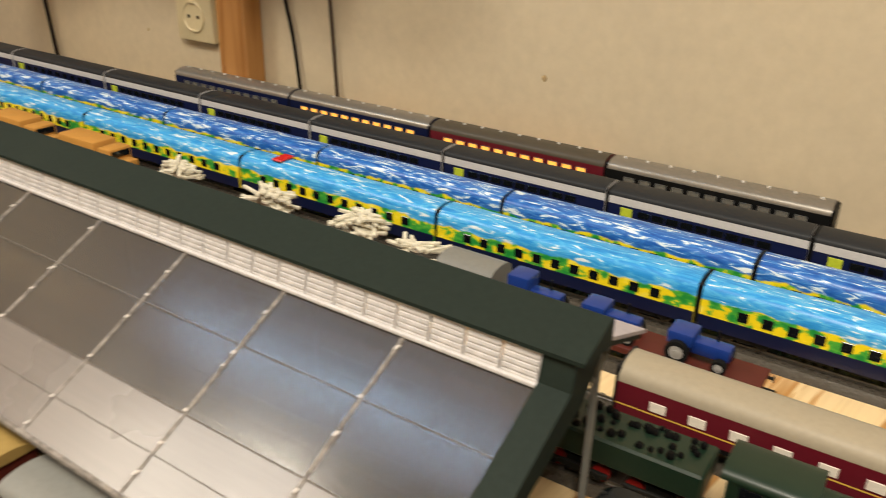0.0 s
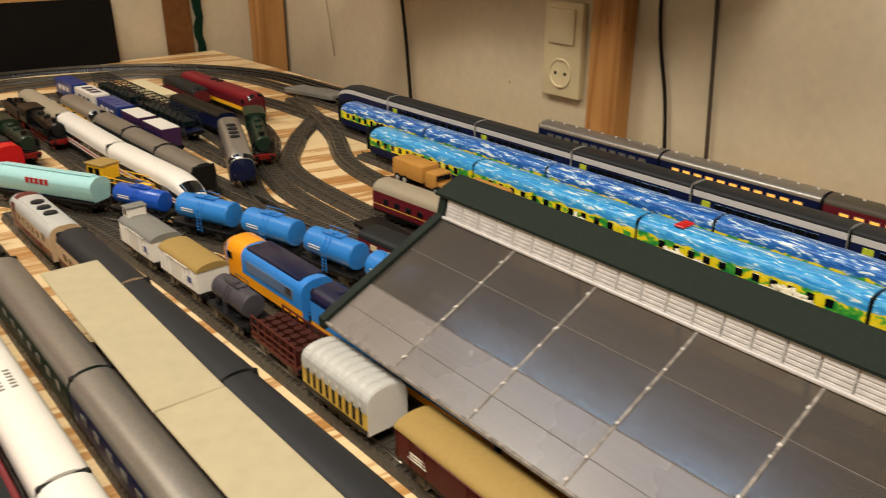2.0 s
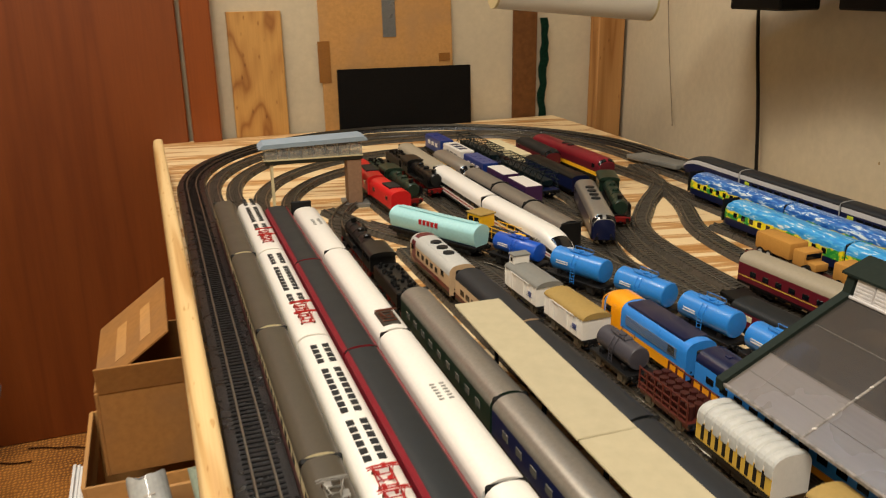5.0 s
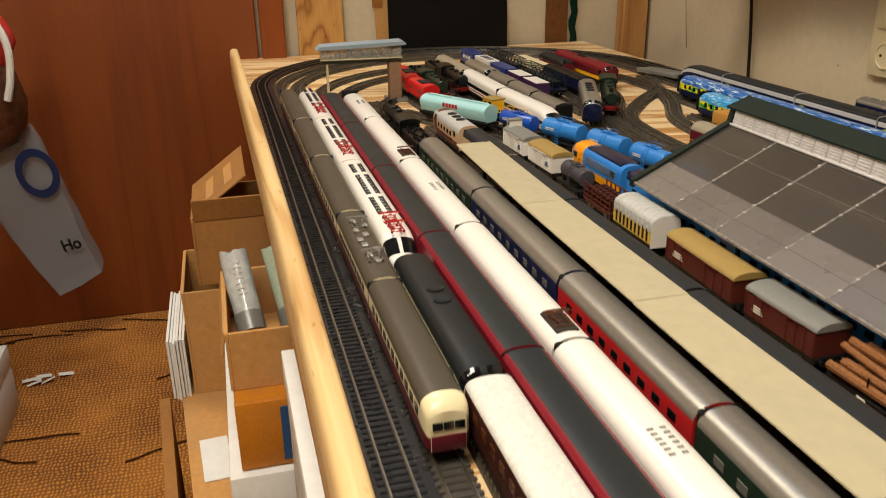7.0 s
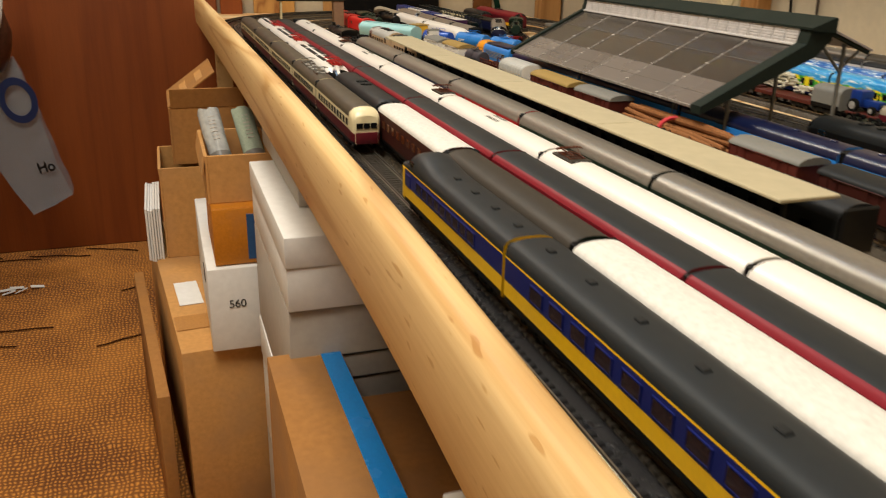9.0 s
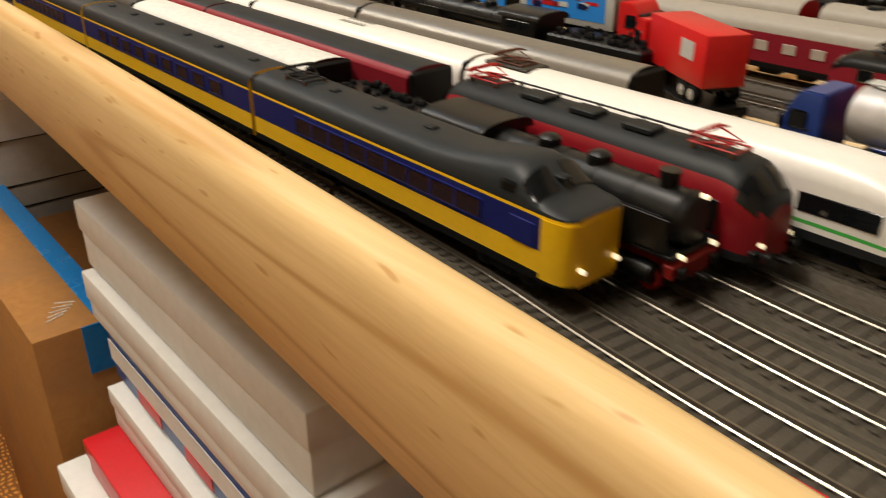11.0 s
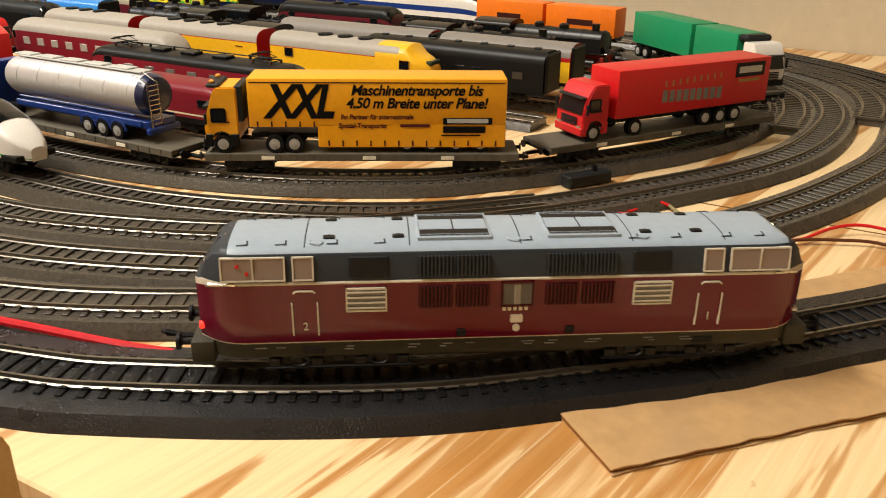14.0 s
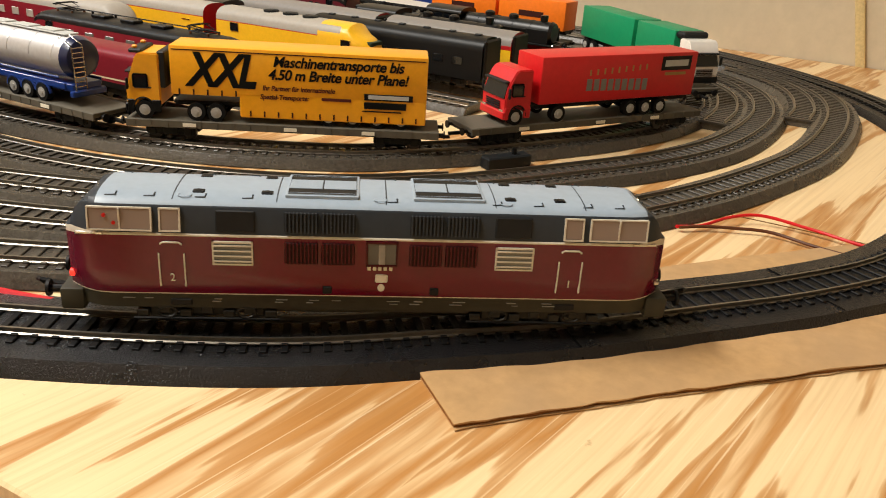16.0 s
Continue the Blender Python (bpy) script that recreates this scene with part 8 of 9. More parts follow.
# green lorry with two boxes and a white cab, two orange boxes behind
m, L = pose2((0.437, -1.408), (0.564, -1.264), ZD)
t = thing("box_lorry", m, "green drawbar lorry with white cab seen over the curve", "lorry")
cab(t, L / 2, "white", dark="black", h=0.038)
bm = newbm()
box(bm, (L / 2 - 0.024, 0, 0.0400), (0.012, 0.027, 0.006), 0.002)
part("wind_deflector", bm, C("dkgrey"), t)
for x0_, x1_ in ((L / 2 - 0.088, L / 2 - 0.028), (-L / 2, L / 2 - 0.094)):
    b = trailer(t, x0_, x1_, 0.0130, 0.0430, "green", name="swap_body", wheels=(x0_ + 0.012, x0_ + 0.026))
    bars(b, [((x0_ + x1_) / 2 - 0.006, 0.0200, 0.030, 0.0030), (x0_ + 0.008, 0.0215, 0.008, 0.0060)], "dkgreen", 0.0149, 1)
m, L = pose2((0.578, -1.232), (0.590, -1.062), ZD)
t = thing("swap_body_trailer", m, "two orange boxes with dark lettering bars on a wagon", "lorry")
for x0_, x1_ in ((0.004, L / 2), (-L / 2, 0.0)):
    b = trailer(t, x0_, x1_, 0.0120, 0.0420, "box_orange", name="swap_body", wheels=(x0_ + 0.014, x0_ + 0.028))
    bars(b, [((x0_ + x1_) / 2, 0.0260, 0.030, 0.0060)], "dkbrown", 0.0149, 1)
    bars(b, [((x0_ + x1_) / 2, 0.0260, 0.030, 0.0060)], "dkbrown", 0.0149, -1)

# ---------------------------------------------------------------- engines stabled inside the near curve
flat_wagon((0.186, -0.765), (0.190, -0.605), "dark flat wagon below a lorry", "black", bars=False)
t = thing("box_lorry", pose(0.188, -0.690, ZD, 0, 0, -88), "pale blue lorry with a picture panel on a flat wagon", "lorry")
b = trailer(t, -0.060, 0.036, 0.0130, 0.0500, "ltgrey", wheels=(-0.045, 0.01))
bars(b, [(-0.012, 0.0310, 0.080, 0.0260)], "skyblue", 0.0149, -1, "picture_panel")
r = random.Random(31)
for k in range(16):
    bars(b, [(-0.012 + r.uniform(-0.030, 0.030), 0.0310 + r.uniform(-0.007, 0.006), r.uniform(0.006, 0.016), r.uniform(0.002, 0.005))], r.choice(("red", "wine", "orange2", "ltgrey", "dkblue", "red")), 0.01505 + 0.00002 * k, -1, "picture_patch")
cab(t, 0.060, "bright_red", dark="black", h=0.036)
flat_wagon((0.1595, -0.769), (0.1040, -0.873), "dark low flat wagon carrying a red lorry", "black", bars=False, low=True)
t = thing("box_lorry", pose(0.1268, -0.8304, ZD, 0, 0, 62), "red rigid box lorry on a dark flat wagon", "lorry")
b = trailer(t, -0.040, 0.036, 0.0110, 0.0420, "bright_red", w=0.0140, wheels=(-0.030, -0.018, 0.050))
bars(b, [(-0.018, 0.0300, 0.016, 0.0110)], "ltgrey", 0.0141, 1)
cab(t, 0.060, "bright_red", dark="bright_red", h=0.036)

MR = [(0.0090, 0.0130, "black"), (0.0130, 0.0310, "wine")]
coach((0.246, -0.935), (0.246, -0.700), MR, "roofpale", "dark red railcar with a grey-cream roof", name="railcar", win=(9, 0.0210, 0.0280, 0.010, paint("pane_pale", "a89e92", 0.25), 0.02), nose=(ROUNDNOSE, ROUNDNOSE), gang=False, category="railcar")
dieselbox((0.132, -1.110), (0.130, -0.955), "low wine red articulated electric locomotive hood", [(0.0090, 0.0130, "black"), (0.0130, 0.0150, "wine"), (0.0150, 0.0162, "cream"), (0.0162, 0.0300, "wine")], "wine", zs=0.030, zt=0.037,
          name="electric_locomotive", cabz=(0.022, 0.028), nose=(ROUNDNOSE, ROUNDNOSE))
dieselbox((0.194, -1.110), (0.193, -0.890), "black roofed wine red electric locomotive with lowered pantographs", [(0.0090, 0.0130, "black"), (0.0130, 0.0335, "wine")], "black", zs=0.0335, zt=0.0410, name="electric_locomotive",
          pant=2, wheels=2, win=(6, 0.0225, 0.0295, 0.010, grey_glass), roofmat=C("black"))
YL = [(0.0090, 0.0130, "black"), (0.0130, 0.0340, "yellow"), (0.0340, 0.0347, "red")]
t = dieselbox((0.309, -1.165), (0.309, -0.990), "yellow streamlined diesel with green nose and grey roof", YL, "roofpale", zs=0.0347, zt=0.0458, fans=3, nose=([(0.0, 0.45, 0.45), (0.003, 0.62, 0.58), (0.010, 0.85, 0.70), (0.016, 0.95, 0.78), (0.022, 1.0, 0.98), (0.030, 1.0, 1.0)], None), wheels=3, group="yellow diesels")
LL = 0.175 - 0.008
bm, mats = hull(0.052, [(0.0140, 0.0344, "yellow")], "yellow", 0.01668, 0.0344, 0.0462, ([(0.0, 0.45, 0.46), (0.003, 0.63, 0.59), (0.010, 0.86, 0.71), (0.016, 0.96, 0.79), (0.022, 1.0, 1.0)], None))
for v in bm.verts:
    v.co.x += LL / 2 - 0.0255
part("cab_shell", bm, mats, t)
bm = newbm()
box(bm, (LL / 2 - 0.008, 0, 0.0315), (0.0150, 0.0180, 0.0040), 0.0015, 2)
part("green_hood", bm, C("dkgreen"), t)
dieselbox((0.309, -0.982), (0.309, -0.820), "yellow diesel booster with grey roof and fans", YL, "roofpale", zs=0.0347, zt=0.0458, fans=4, nose=(None, None), group="yellow diesels", cabz=(0.03, 0.031))
dieselbox((0.309, -0.812), (0.309, -0.660), "yellow nosed diesel with grey roof", YL, "roofpale", zs=0.0347, zt=0.0458, fans=3, nose=(None, ROUNDNOSE), group="yellow diesels", cabz=(0.03, 0.031))
coach((0.350, -1.250), (0.348, -1.070), [(0.0090, 0.0120, "black"), (0.0120, 0.0310, "black")], "black", "plain black coach with roof vents", win=(8, 0.0205, 0.0270, 0.010, dark_glass, 0.014), vent=(7, C("dkgrey"), 0))
steam((0.349, -0.810), (0.349, -1.060), "low black tender steam locomotive stabled among the engines")
YC = [(0.0090, 0.0120, "black"), (0.0120, 0.0300, "nsyellow"), (0.0300, 0.0310, "red")]
coach((0.396, -1.255), (0.396, -1.120), YC, "roofmid", "yellow coach with pale grey roof", win=(6, 0.0205, 0.0270, 0.010, dark_glass, 0.014), group="yellow coaches")
coach((0.396, -1.112), (0.396, -0.930), YC, "roofmid", "yellow coach with pale grey roof", win=(8, 0.0205, 0.0270, 0.010, dark_glass, 0.014), group="yellow coaches")
steam((0.398, -0.690), (0.396, -0.920), "black tender steam locomotive stabled among the engines")
steam((0.450, -1.215), (0.450, -0.950), "black tender steam locomotive with red wheels", lit=False)
steam((0.452, -0.690), (0.451, -0.940), "black tender steam locomotive stabled among the engines")
steam((0.515, -1.245), (0.523, -1.000), "black tender steam locomotive with shiny boiler front")
dieselbox((0.521, -0.820), (0.524, -0.990), "red and black diesel locomotive", [(0.0090, 0.0130, "black"), (0.0130, 0.0330, "maroon")], "black", fans=2)
dieselbox((0.332, -0.470), (0.332, -0.645), "black electric locomotive with roof gear", [(0.0090, 0.0130, "black"), (0.0130, 0.0330, "black")], "dkgrey", name="electric_locomotive", pant=2, roofmat=C("grey"))
coach((0.398, -0.655), (0.398, -0.440), [(0.0090, 0.0120, "black"), (0.0120, 0.0175, "skyblue"), (0.0175, 0.0195, "white"), (0.0195, 0.0330, "skyblue")], "skyblue", "sky blue coach with a white line", win=(8, 0.0215, 0.0275, 0.010, dark_glass, 0.014), group="sky blue coaches")
box_wagon((0.195, -0.44), (0.196, -0.345), "dkbrown", "dkgrey", "dark brown box wagon")
box_wagon((0.193, -0.545), (0.195, -0.45), "dkgrey", "dkgrey", "dark grey box wagon")
steam((0.132, -0.560), (0.130, -0.800), "black tender steam locomotive beside the lorries")

# ---------------------------------------------------------------- middle roads beyond the station
CRM = [(0.0090, 0.0120, "black"), (0.0120, 0.0180, "maroon"), (0.0180, 0.0190, "gold"), (0.0190, 0.0310, "maroon")]
coach((0.468, 0.418), (0.456, 0.585), CRM, "roofcream", "maroon coach with a cream roof", win=(7, 0.0205, 0.0270, 0.009, dark_glass, 0.014), group="maroon coaches")
for a, b in ((-0.150, -0.395), (-0.400, -0.640)):
    coach((0.458, b), (0.458, a), CRM, "roofcream", "maroon coach with a cream roof and gold line", win=(9, 0.0205, 0.0270, 0.010, paint("blind", "e0d8c8", 0.6), 0.014), group="maroon coaches")
flat_wagon((0.400, 0.430), (0.409, 0.555), "low black open wagon", "black", bars=False)
coach((0.373, 0.405), (0.367, 0.485), [(0.0090, 0.0120, "black"), (0.0120, 0.0280, "maroon")], "dkgrey", "short maroon wagon with cream end", zs=0.028, zt=0.036, win=(2, 0.020, 0.026, 0.010, C("beige")), name="short_wagon", category="wagon", gang=False)
steam((0.402, -0.385), (0.400, -0.130), "dark olive green tender steam locomotive on the middle road", body="dkgreen")
dieselbox((0.332, -0.180), (0.332, -0.350), "cream and black locomotive with round roof vents", [(0.0090, 0.0130, "black"), (0.0130, 0.0240, "cream"), (0.0240, 0.0330, "black")], "dkgrey", fans=4)
# military lorries and loads on flat wagons, back road
for a, b in ((0.665, 0.535), (0.530, 0.400), (0.395, 0.275), (0.270, 0.150), (0.145, 0.025)):
    flat_wagon((0.529, b), (0.530, a), "brown flat wagon with a load", "brown", group="load wagons", bars=False)
for y, cover in ((0.600, True), (0.470, True)):
    t = thing("army_lorry", pose(0.530, y, ZD, 0, 0, -90), "sand-coloured military lorry on a flat wagon", "lorry", "army lorries")
    bm = newbm()
    box(bm, (-0.016, 0, 0.0200), (0.062, 0.0290, 0.022), 0.003, 2)
    part("canvas_body", bm, C("sand"), t)
    bm = newbm()
    box(bm, (0.029, 0, 0.0170), (0.020, 0.0270, 0.020), 0.002, 2)
    c_ = part("cab", bm, C("sand"), t)
    bm = newbm()
    box(bm, (0.0392, 0, 0.0210), (0.0008, 0.0220, 0.0070), 0.0003)
    part("windscreen", bm, dark_glass, c_)
    bm = newbm()
    box(bm, (0.046, 0, 0.0110), (0.016, 0.020, 0.010), 0.002, 2)
    part("bonnet", bm, C("sand"), t)
    bm = newbm()
    box(bm, (0, 0, 0.0085), (0.100, 0.018, 0.003), 0.0004)
    part("chassis", bm, C("olive"), t)
    tyre_set(t, (0.042, -0.020, -0.035), r=0.0062)
planks = paint("bleached_wood", "d2ccb8", 0.8, grain=300, vary=0.25)
for y, n in ((0.364, 44), (0.236, 48), (0.130, 52), (0.067, 18)):
    t = thing("timber_pile", pose(0.548, y, ZD + 0.004, 0, 0, 90), "loose pile of bleached sticks on a flat wagon", "timber", "timber piles")
    r = random.Random(int(y * 1000))
    for k in range(n):
        bm = newbm()
        l = r.uniform(0.014, 0.034)
        box(bm, (0, 0, 0), (l, 0.0036, 0.0024), 0.0003)
        o = part("stick", bm, planks, t)
        q = 1.0 - 0.6 * k / n
        o.matrix_basis = pose(q * r.uniform(-0.026, 0.026), q * r.uniform(-0.013, 0.013), 0.0014 + (k // 6) * 0.0021, r.uniform(-10, 10), r.uniform(-12, 12), r.uniform(-60, 60))
t = coach((0.528, -0.052 + 0.028), (0.529, 0.030), [(0.0100, 0.0150, "black"), (0.0150, 0.0290, "grey")], "grey", "grey covered wagon with rounded roof", zs=0.029, zt=0.038, name="covered_wagon", category="wagon", gang=False)
flat_wagon((0.526, -0.225), (0.527, -0.030), "reddish brown flat wagon with machines", "brown", bars=False)
for y in (-0.052, -0.112, -0.175):
    t = thing("farm_tractor", pose(0.526, y, ZD, 0, 0, -90), "small dark blue tractor chained on a flat wagon", "tractor", "tractors")
    bm = newbm()
    box(bm, (0.010, 0, 0.0110), (0.026, 0.012, 0.010), 0.002, 2)
    part("bonnet", bm, C("blue"), t)
    bm = newbm()
    box(bm, (-0.010, 0, 0.0160), (0.018, 0.020, 0.020 if y > -0.1 else 0.010), 0.002, 2)
    part("cab", bm, C("blue"), t)
    bm = newbm()
    cyl(bm, (0.012, 0.003, 0.015), (0.012, 0.003, 0.024), 0.0009, n=8)
    part("exhaust", bm, C("black"), t)
    tyre_set(t, (-0.010,), r=0.0080, y=0.0115)
    tyre_set(t, (0.018,), r=0.0050, y=0.0100)

# ---------------------------------------------------------------- station hall with glazed roof
sg = paint("station_green", "1f2823", 0.6, bump=0.1, vary=0.1)
sw = paint("station_white", "c3c0bf", 0.35, vary=0.12, grain=200)
hall = thing("station_hall", pose(0.3100, 0.062, 0, 0, 0, -1.0), "station hall with translucent glazed roof, white louvres and dark green ridge", "station")
Y0, Y1 = -0.238, 0.247
XE, ZE, XR, ZR = -0.1115, 0.0625, 0.0, 0.1195


def acrylic(name, rgb, alpha, r0, r1):
    """Translucent roofing sheet with fine streaks running along the hall."""
    m = bpy.data.materials.new(name)
    m.use_nodes = True
    nt = m.node_tree
    bs = nt.nodes["Principled BSDF"]
    bs.inputs["Specular IOR Level"].default_value = 0.9
    bs.inputs["Alpha"].default_value = alpha
    tc = nt.nodes.new("ShaderNodeTexCoord")
    oi = nt.nodes.new("ShaderNodeObjectInfo")
    broad = node(nt, "ShaderNodeTexNoise", Scale=16.0, Detail=3.0)
    mp = nt.nodes.new("ShaderNodeMapping")
    mp.inputs["Scale"].default_value = (1, 0.05, 1)
    streak = node(nt, "ShaderNodeTexNoise", Scale=420.0, Detail=3.0)
    nt.links.new(tc.outputs["Object"], broad.inputs["Vector"])
    nt.links.new(tc.outputs["Object"], mp.inputs["Vector"])
    nt.links.new(mp.outputs["Vector"], streak.inputs["Vector"])
    mr = node(nt, "ShaderNodeMapRange")
    mr.inputs["To Min"].default_value, mr.inputs["To Max"].default_value = r0, r1
    nt.links.new(broad.outputs["Fac"], mr.inputs["Value"])
    nt.links.new(mr.outputs["Result"], bs.inputs["Roughness"])
    ad = nt.nodes.new("ShaderNodeMath")
    nt.links.new(streak.outputs["Fac"], ad.inputs[0])
    nt.links.new(oi.outputs["Random"], ad.inputs[1])
    ramp = nt.nodes.new("ShaderNodeValToRGB")
    ramp.color_ramp.elements[0].color = (*[v * 0.72 for v in rgb], 1)
    ramp.color_ramp.elements[1].color = (*[v * 1.25 for v in rgb], 1)
    half = nt.nodes.new("ShaderNodeMath")
    half.operation = "MULTIPLY"
    half.inputs[1].default_value = 0.5
    nt.links.new(ad.outputs[0], half.inputs[0])
    nt.links.new(half.outputs[0], ramp.inputs["Fac"])
    nt.links.new(ramp.outputs["Color"], bs.inputs["Base Color"])
    bp = node(nt, "ShaderNodeBump", Strength=0.05, Distance=0.0004)
    nt.links.new(streak.outputs["Fac"], bp.inputs["Height"])
    nt.links.new(bp.outputs["Normal"], bs.inputs["Normal"])
    return m


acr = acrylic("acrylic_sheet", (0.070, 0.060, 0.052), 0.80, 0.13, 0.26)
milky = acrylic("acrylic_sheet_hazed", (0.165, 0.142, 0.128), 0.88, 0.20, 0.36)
RIBS = (Y0 + 0.014, -0.1530, -0.0760, 0.0010, 0.0790, 0.1560, Y1 - 0.008)
NB, NR = 6, 2
SPLIT = (0.0, 0.36, 1.0)
for i in range(NB):
    for j in range(NR):
        ya, yb = RIBS[i], RIBS[i + 1]
        fa, fb = SPLIT[j], SPLIT[j + 1]
        bm = newbm()
        vs = []
        for dz in (0, -0.0012):
            vs.append([bm.verts.new((XE + (XR - XE) * f, y, ZE + (ZR - ZE) * f + dz)) for f, y in ((fa, ya), (fb, ya), (fb, yb), (fa, yb))])
        bm.faces.new(vs[0])
        bm.faces.new(vs[1])
        for k in range(4):
            bm.faces.new((vs[0][k], vs[0][(k + 1) % 4], vs[1][(k + 1) % 4], vs[1][k]))
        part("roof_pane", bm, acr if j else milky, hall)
rib = paint("rib_clear", "857f79", 0.45, grain=160, vary=0.6)
purl = paint("purlin_clear", "6a655f", 0.45)
glue = paint("glue_white", "d8d2cc", 0.3, grain=200, vary=0.2, bump=0.4)


def bar(name, a, b, w, h, mat):
    a, b = Vector(a), Vector(b)
    d = b - a
    bm = newbm()
    box(bm, (0, 0, 0), (w, h, d.length), min(w, h) * 0.2)
    o = part(name, bm, mat, hall)
    o.matrix_basis = Matrix.Translation((a + b) / 2) @ d.to_track_quat("Z", "Y").to_matrix().to_4x4()
    return o


rg = random.Random(17)
for i in range(1, NB):
    y = RIBS[i]
    bar("rib", (XE, y, ZE - 0.0006), (XR, y, ZR - 0.0006), 0.0020, 0.0024, rib)
    # blobs and runs of glue along the rib
    for k in range(6):
        f = 0.04 + 0.92 * (k + rg.uniform(-0.4, 0.4)) / 5.4
        bm = newbm()
        ball(bm, (XE + (XR - XE) * f, y + rg.uniform(-0.0006, 0.0006), ZE + (ZR - ZE) * f + 0.0005), 0.0010, rg.uniform(1.5, 4.0), rg.uniform(0.7, 1.2), 0.5, n=8)
        part("glue_run", bm, glue, hall)
for f, th in ((0.18, 0.0005), (0.36, 0.0009), (0.70, 0.0006)):
    xx, zz = XE + (XR - XE) * f, ZE + (ZR - ZE) * f
    bar("purlin", (xx, Y0 + 0.015, zz - 0.0006), (xx, Y1 - 0.01, zz - 0.0006), th, 0.0018, purl)
bar("eave", (XE, Y0 + 0.006, ZE), (XE, Y1 - 0.004, ZE), 0.0024, 0.0030, rib)
bar("roof_foot", (XR - 0.0015, Y0 + 0.010, ZR + 0.0010), (XR - 0.0015, Y1 - 0.008, ZR + 0.0010), 0.0022, 0.0022, sw)
LT = (0.0036, 0.1372)
AP = (0.0260, 0.1480)
for y, wide in ((Y0 + 0.006, 0.008), (Y1 - 0.004, 0.004)):
    bm = newbm()
    pts = [(XE - 0.002, ZE - 0.005), (XE - 0.002, ZE + 0.003), (XR - 0.001, ZR + 0.003), (LT[0] - 0.001, LT[1]), (AP[0], AP[1] - 0.001), (AP[0] + 0.002, 0.1260), (XR + 0.012, 0.1100)]
    a_ = [bm.verts.new((x, y - wide, z)) for x, z in pts]
    b_ = [bm.verts.new((x, y + wide, z)) for x, z in pts]
    for k in range(len(pts)):
        bm.faces.new((a_[k], a_[(k + 1) % len(pts)], b_[(k + 1) % len(pts)], b_[k]))
    bm.faces.new(a_)
    bm.faces.new(b_)
    part("gable_frame", bm, sg, hall)
# louvred monitor
NL = 24
LW = (Y1 - Y0 - 0.024) / NL
for i in range(NL):
    y = Y0 + 0.014 + LW * (i + 0.5)

    def lv(bm):
        box(bm, (0, 0, 0), (0.0016, LW - 0.0010, 0.0176), 0.0002)
        for k in range(6):
            box(bm, (-0.0009, 0, -0.0070 + k * 0.0028), (0.0010, LW - 0.0024, 0.0020), 0.0002)
    piece("louvre", ("louvre",), lv, sw, hall, (0, 0, 0)).matrix_basis = pose(XR + 0.0018, y, (ZR + LT[1]) / 2, 0, 12, 0)


def slab_along(name, pts, mat, ya, yb):
    bm = newbm()
    a_ = [bm.verts.new((x, ya, z)) for x, z in pts]
    b_ = [bm.verts.new((x, yb, z)) for x, z in pts]
    for k in range(len(pts)):
        bm.faces.new((a_[k], a_[(k + 1) % len(pts)], b_[(k + 1) % len(pts)], b_[k]))
    bm.faces.new(a_)
    bm.faces.new(b_)
    part(name, bm, mat, hall)


slab_along("ridge_roof", [(LT[0] - 0.0035, LT[1] - 0.0010), (LT[0] - 0.0035, LT[1] + 0.0010), AP, (AP[0] + 0.0024, AP[1] - 0.0012), (AP[0] + 0.0024, 0.1330), (LT[0], LT[1] - 0.0020)], sg, Y0 - 0.006, Y1 + 0.004)
slab_along("white_back_roof", [(AP[0] + 0.0025, 0.1362), (0.0790, 0.1165), (0.0790, 0.1145), (AP[0] + 0.0025, 0.1342)], paint("back_roof_pale", "a9a2a6", 0.5, vary=0.1, grain=120), Y0 - 0.004, Y1 + 0.002)
for y in (Y0 + 0.000, Y1 - 0.003):
    bar("back_fascia", (AP[0] + 0.003, y, 0.1318), (0.0780, y, 0.1128), 0.0046, 0.0040, sg)
gm = C("grey")
for i in range(6):
    y = Y0 + 0.010 + i * (Y1 - Y0 - 0.020) / 5
    bar("column", (-0.0735, y, 0.0), (-0.0735, y, ZE + 0.017), 0.0034, 0.0034, gm)
    bar("column", (0.0560, y, 0.0), (0.0560, y, 0.122), 0.0036, 0.0036, gm)
    bar("truss_strut", (0.0560, y, 0.092), (0.020, y, 0.127), 0.0026, 0.0026, gm)
    bar("truss_strut", (0.0560, y, 0.096), (0.076, y, 0.115), 0.0026, 0.0026, gm)

# signal box bridge
sb = thing("signal_box", pose(0.048, 1.165, -0.014, 0, 0, -4), "glazed signal box on a brick pillar spanning the tracks", "signal box")
bm = newbm()
pts = [(-0.088, 0.122), (-0.080, 0.129), (0.080, 0.134), (0.088, 0.130), (0.088, 0.127)]
a_ = [bm.verts.new((x, -0.026, z)) for x, z in pts]
b_ = [bm.verts.new((x, 0.026, z)) for x, z in pts]
for k in range(len(pts)):
    bm.faces.new((a_[k], a_[(k + 1) % len(pts)], b_[(k + 1) % len(pts)], b_[k]))
bm.faces.new(a_)
bm.faces.new(b_)
part("roof", bm, C("bluegrey"), sb)
bm = newbm()
box(bm, (0, 0, 0.0985), (0.158, 0.040, 0.007), 0.001)
part("floor_slab", bm, C("olive"), sb)
bm = newbm()
box(bm, (0, 0, 0.1025), (0.162, 0.044, 0.0020), 0.0005)
part("sill", bm, C("beige"), sb)


def pn(bm):
    box(bm, (0, 0, 0), (0.0175, 0.0008, 0.019))


def mu(bm):
    box(bm, (0, 0, 0), (0.0011, 0.0012, 0.022), 0.0002)


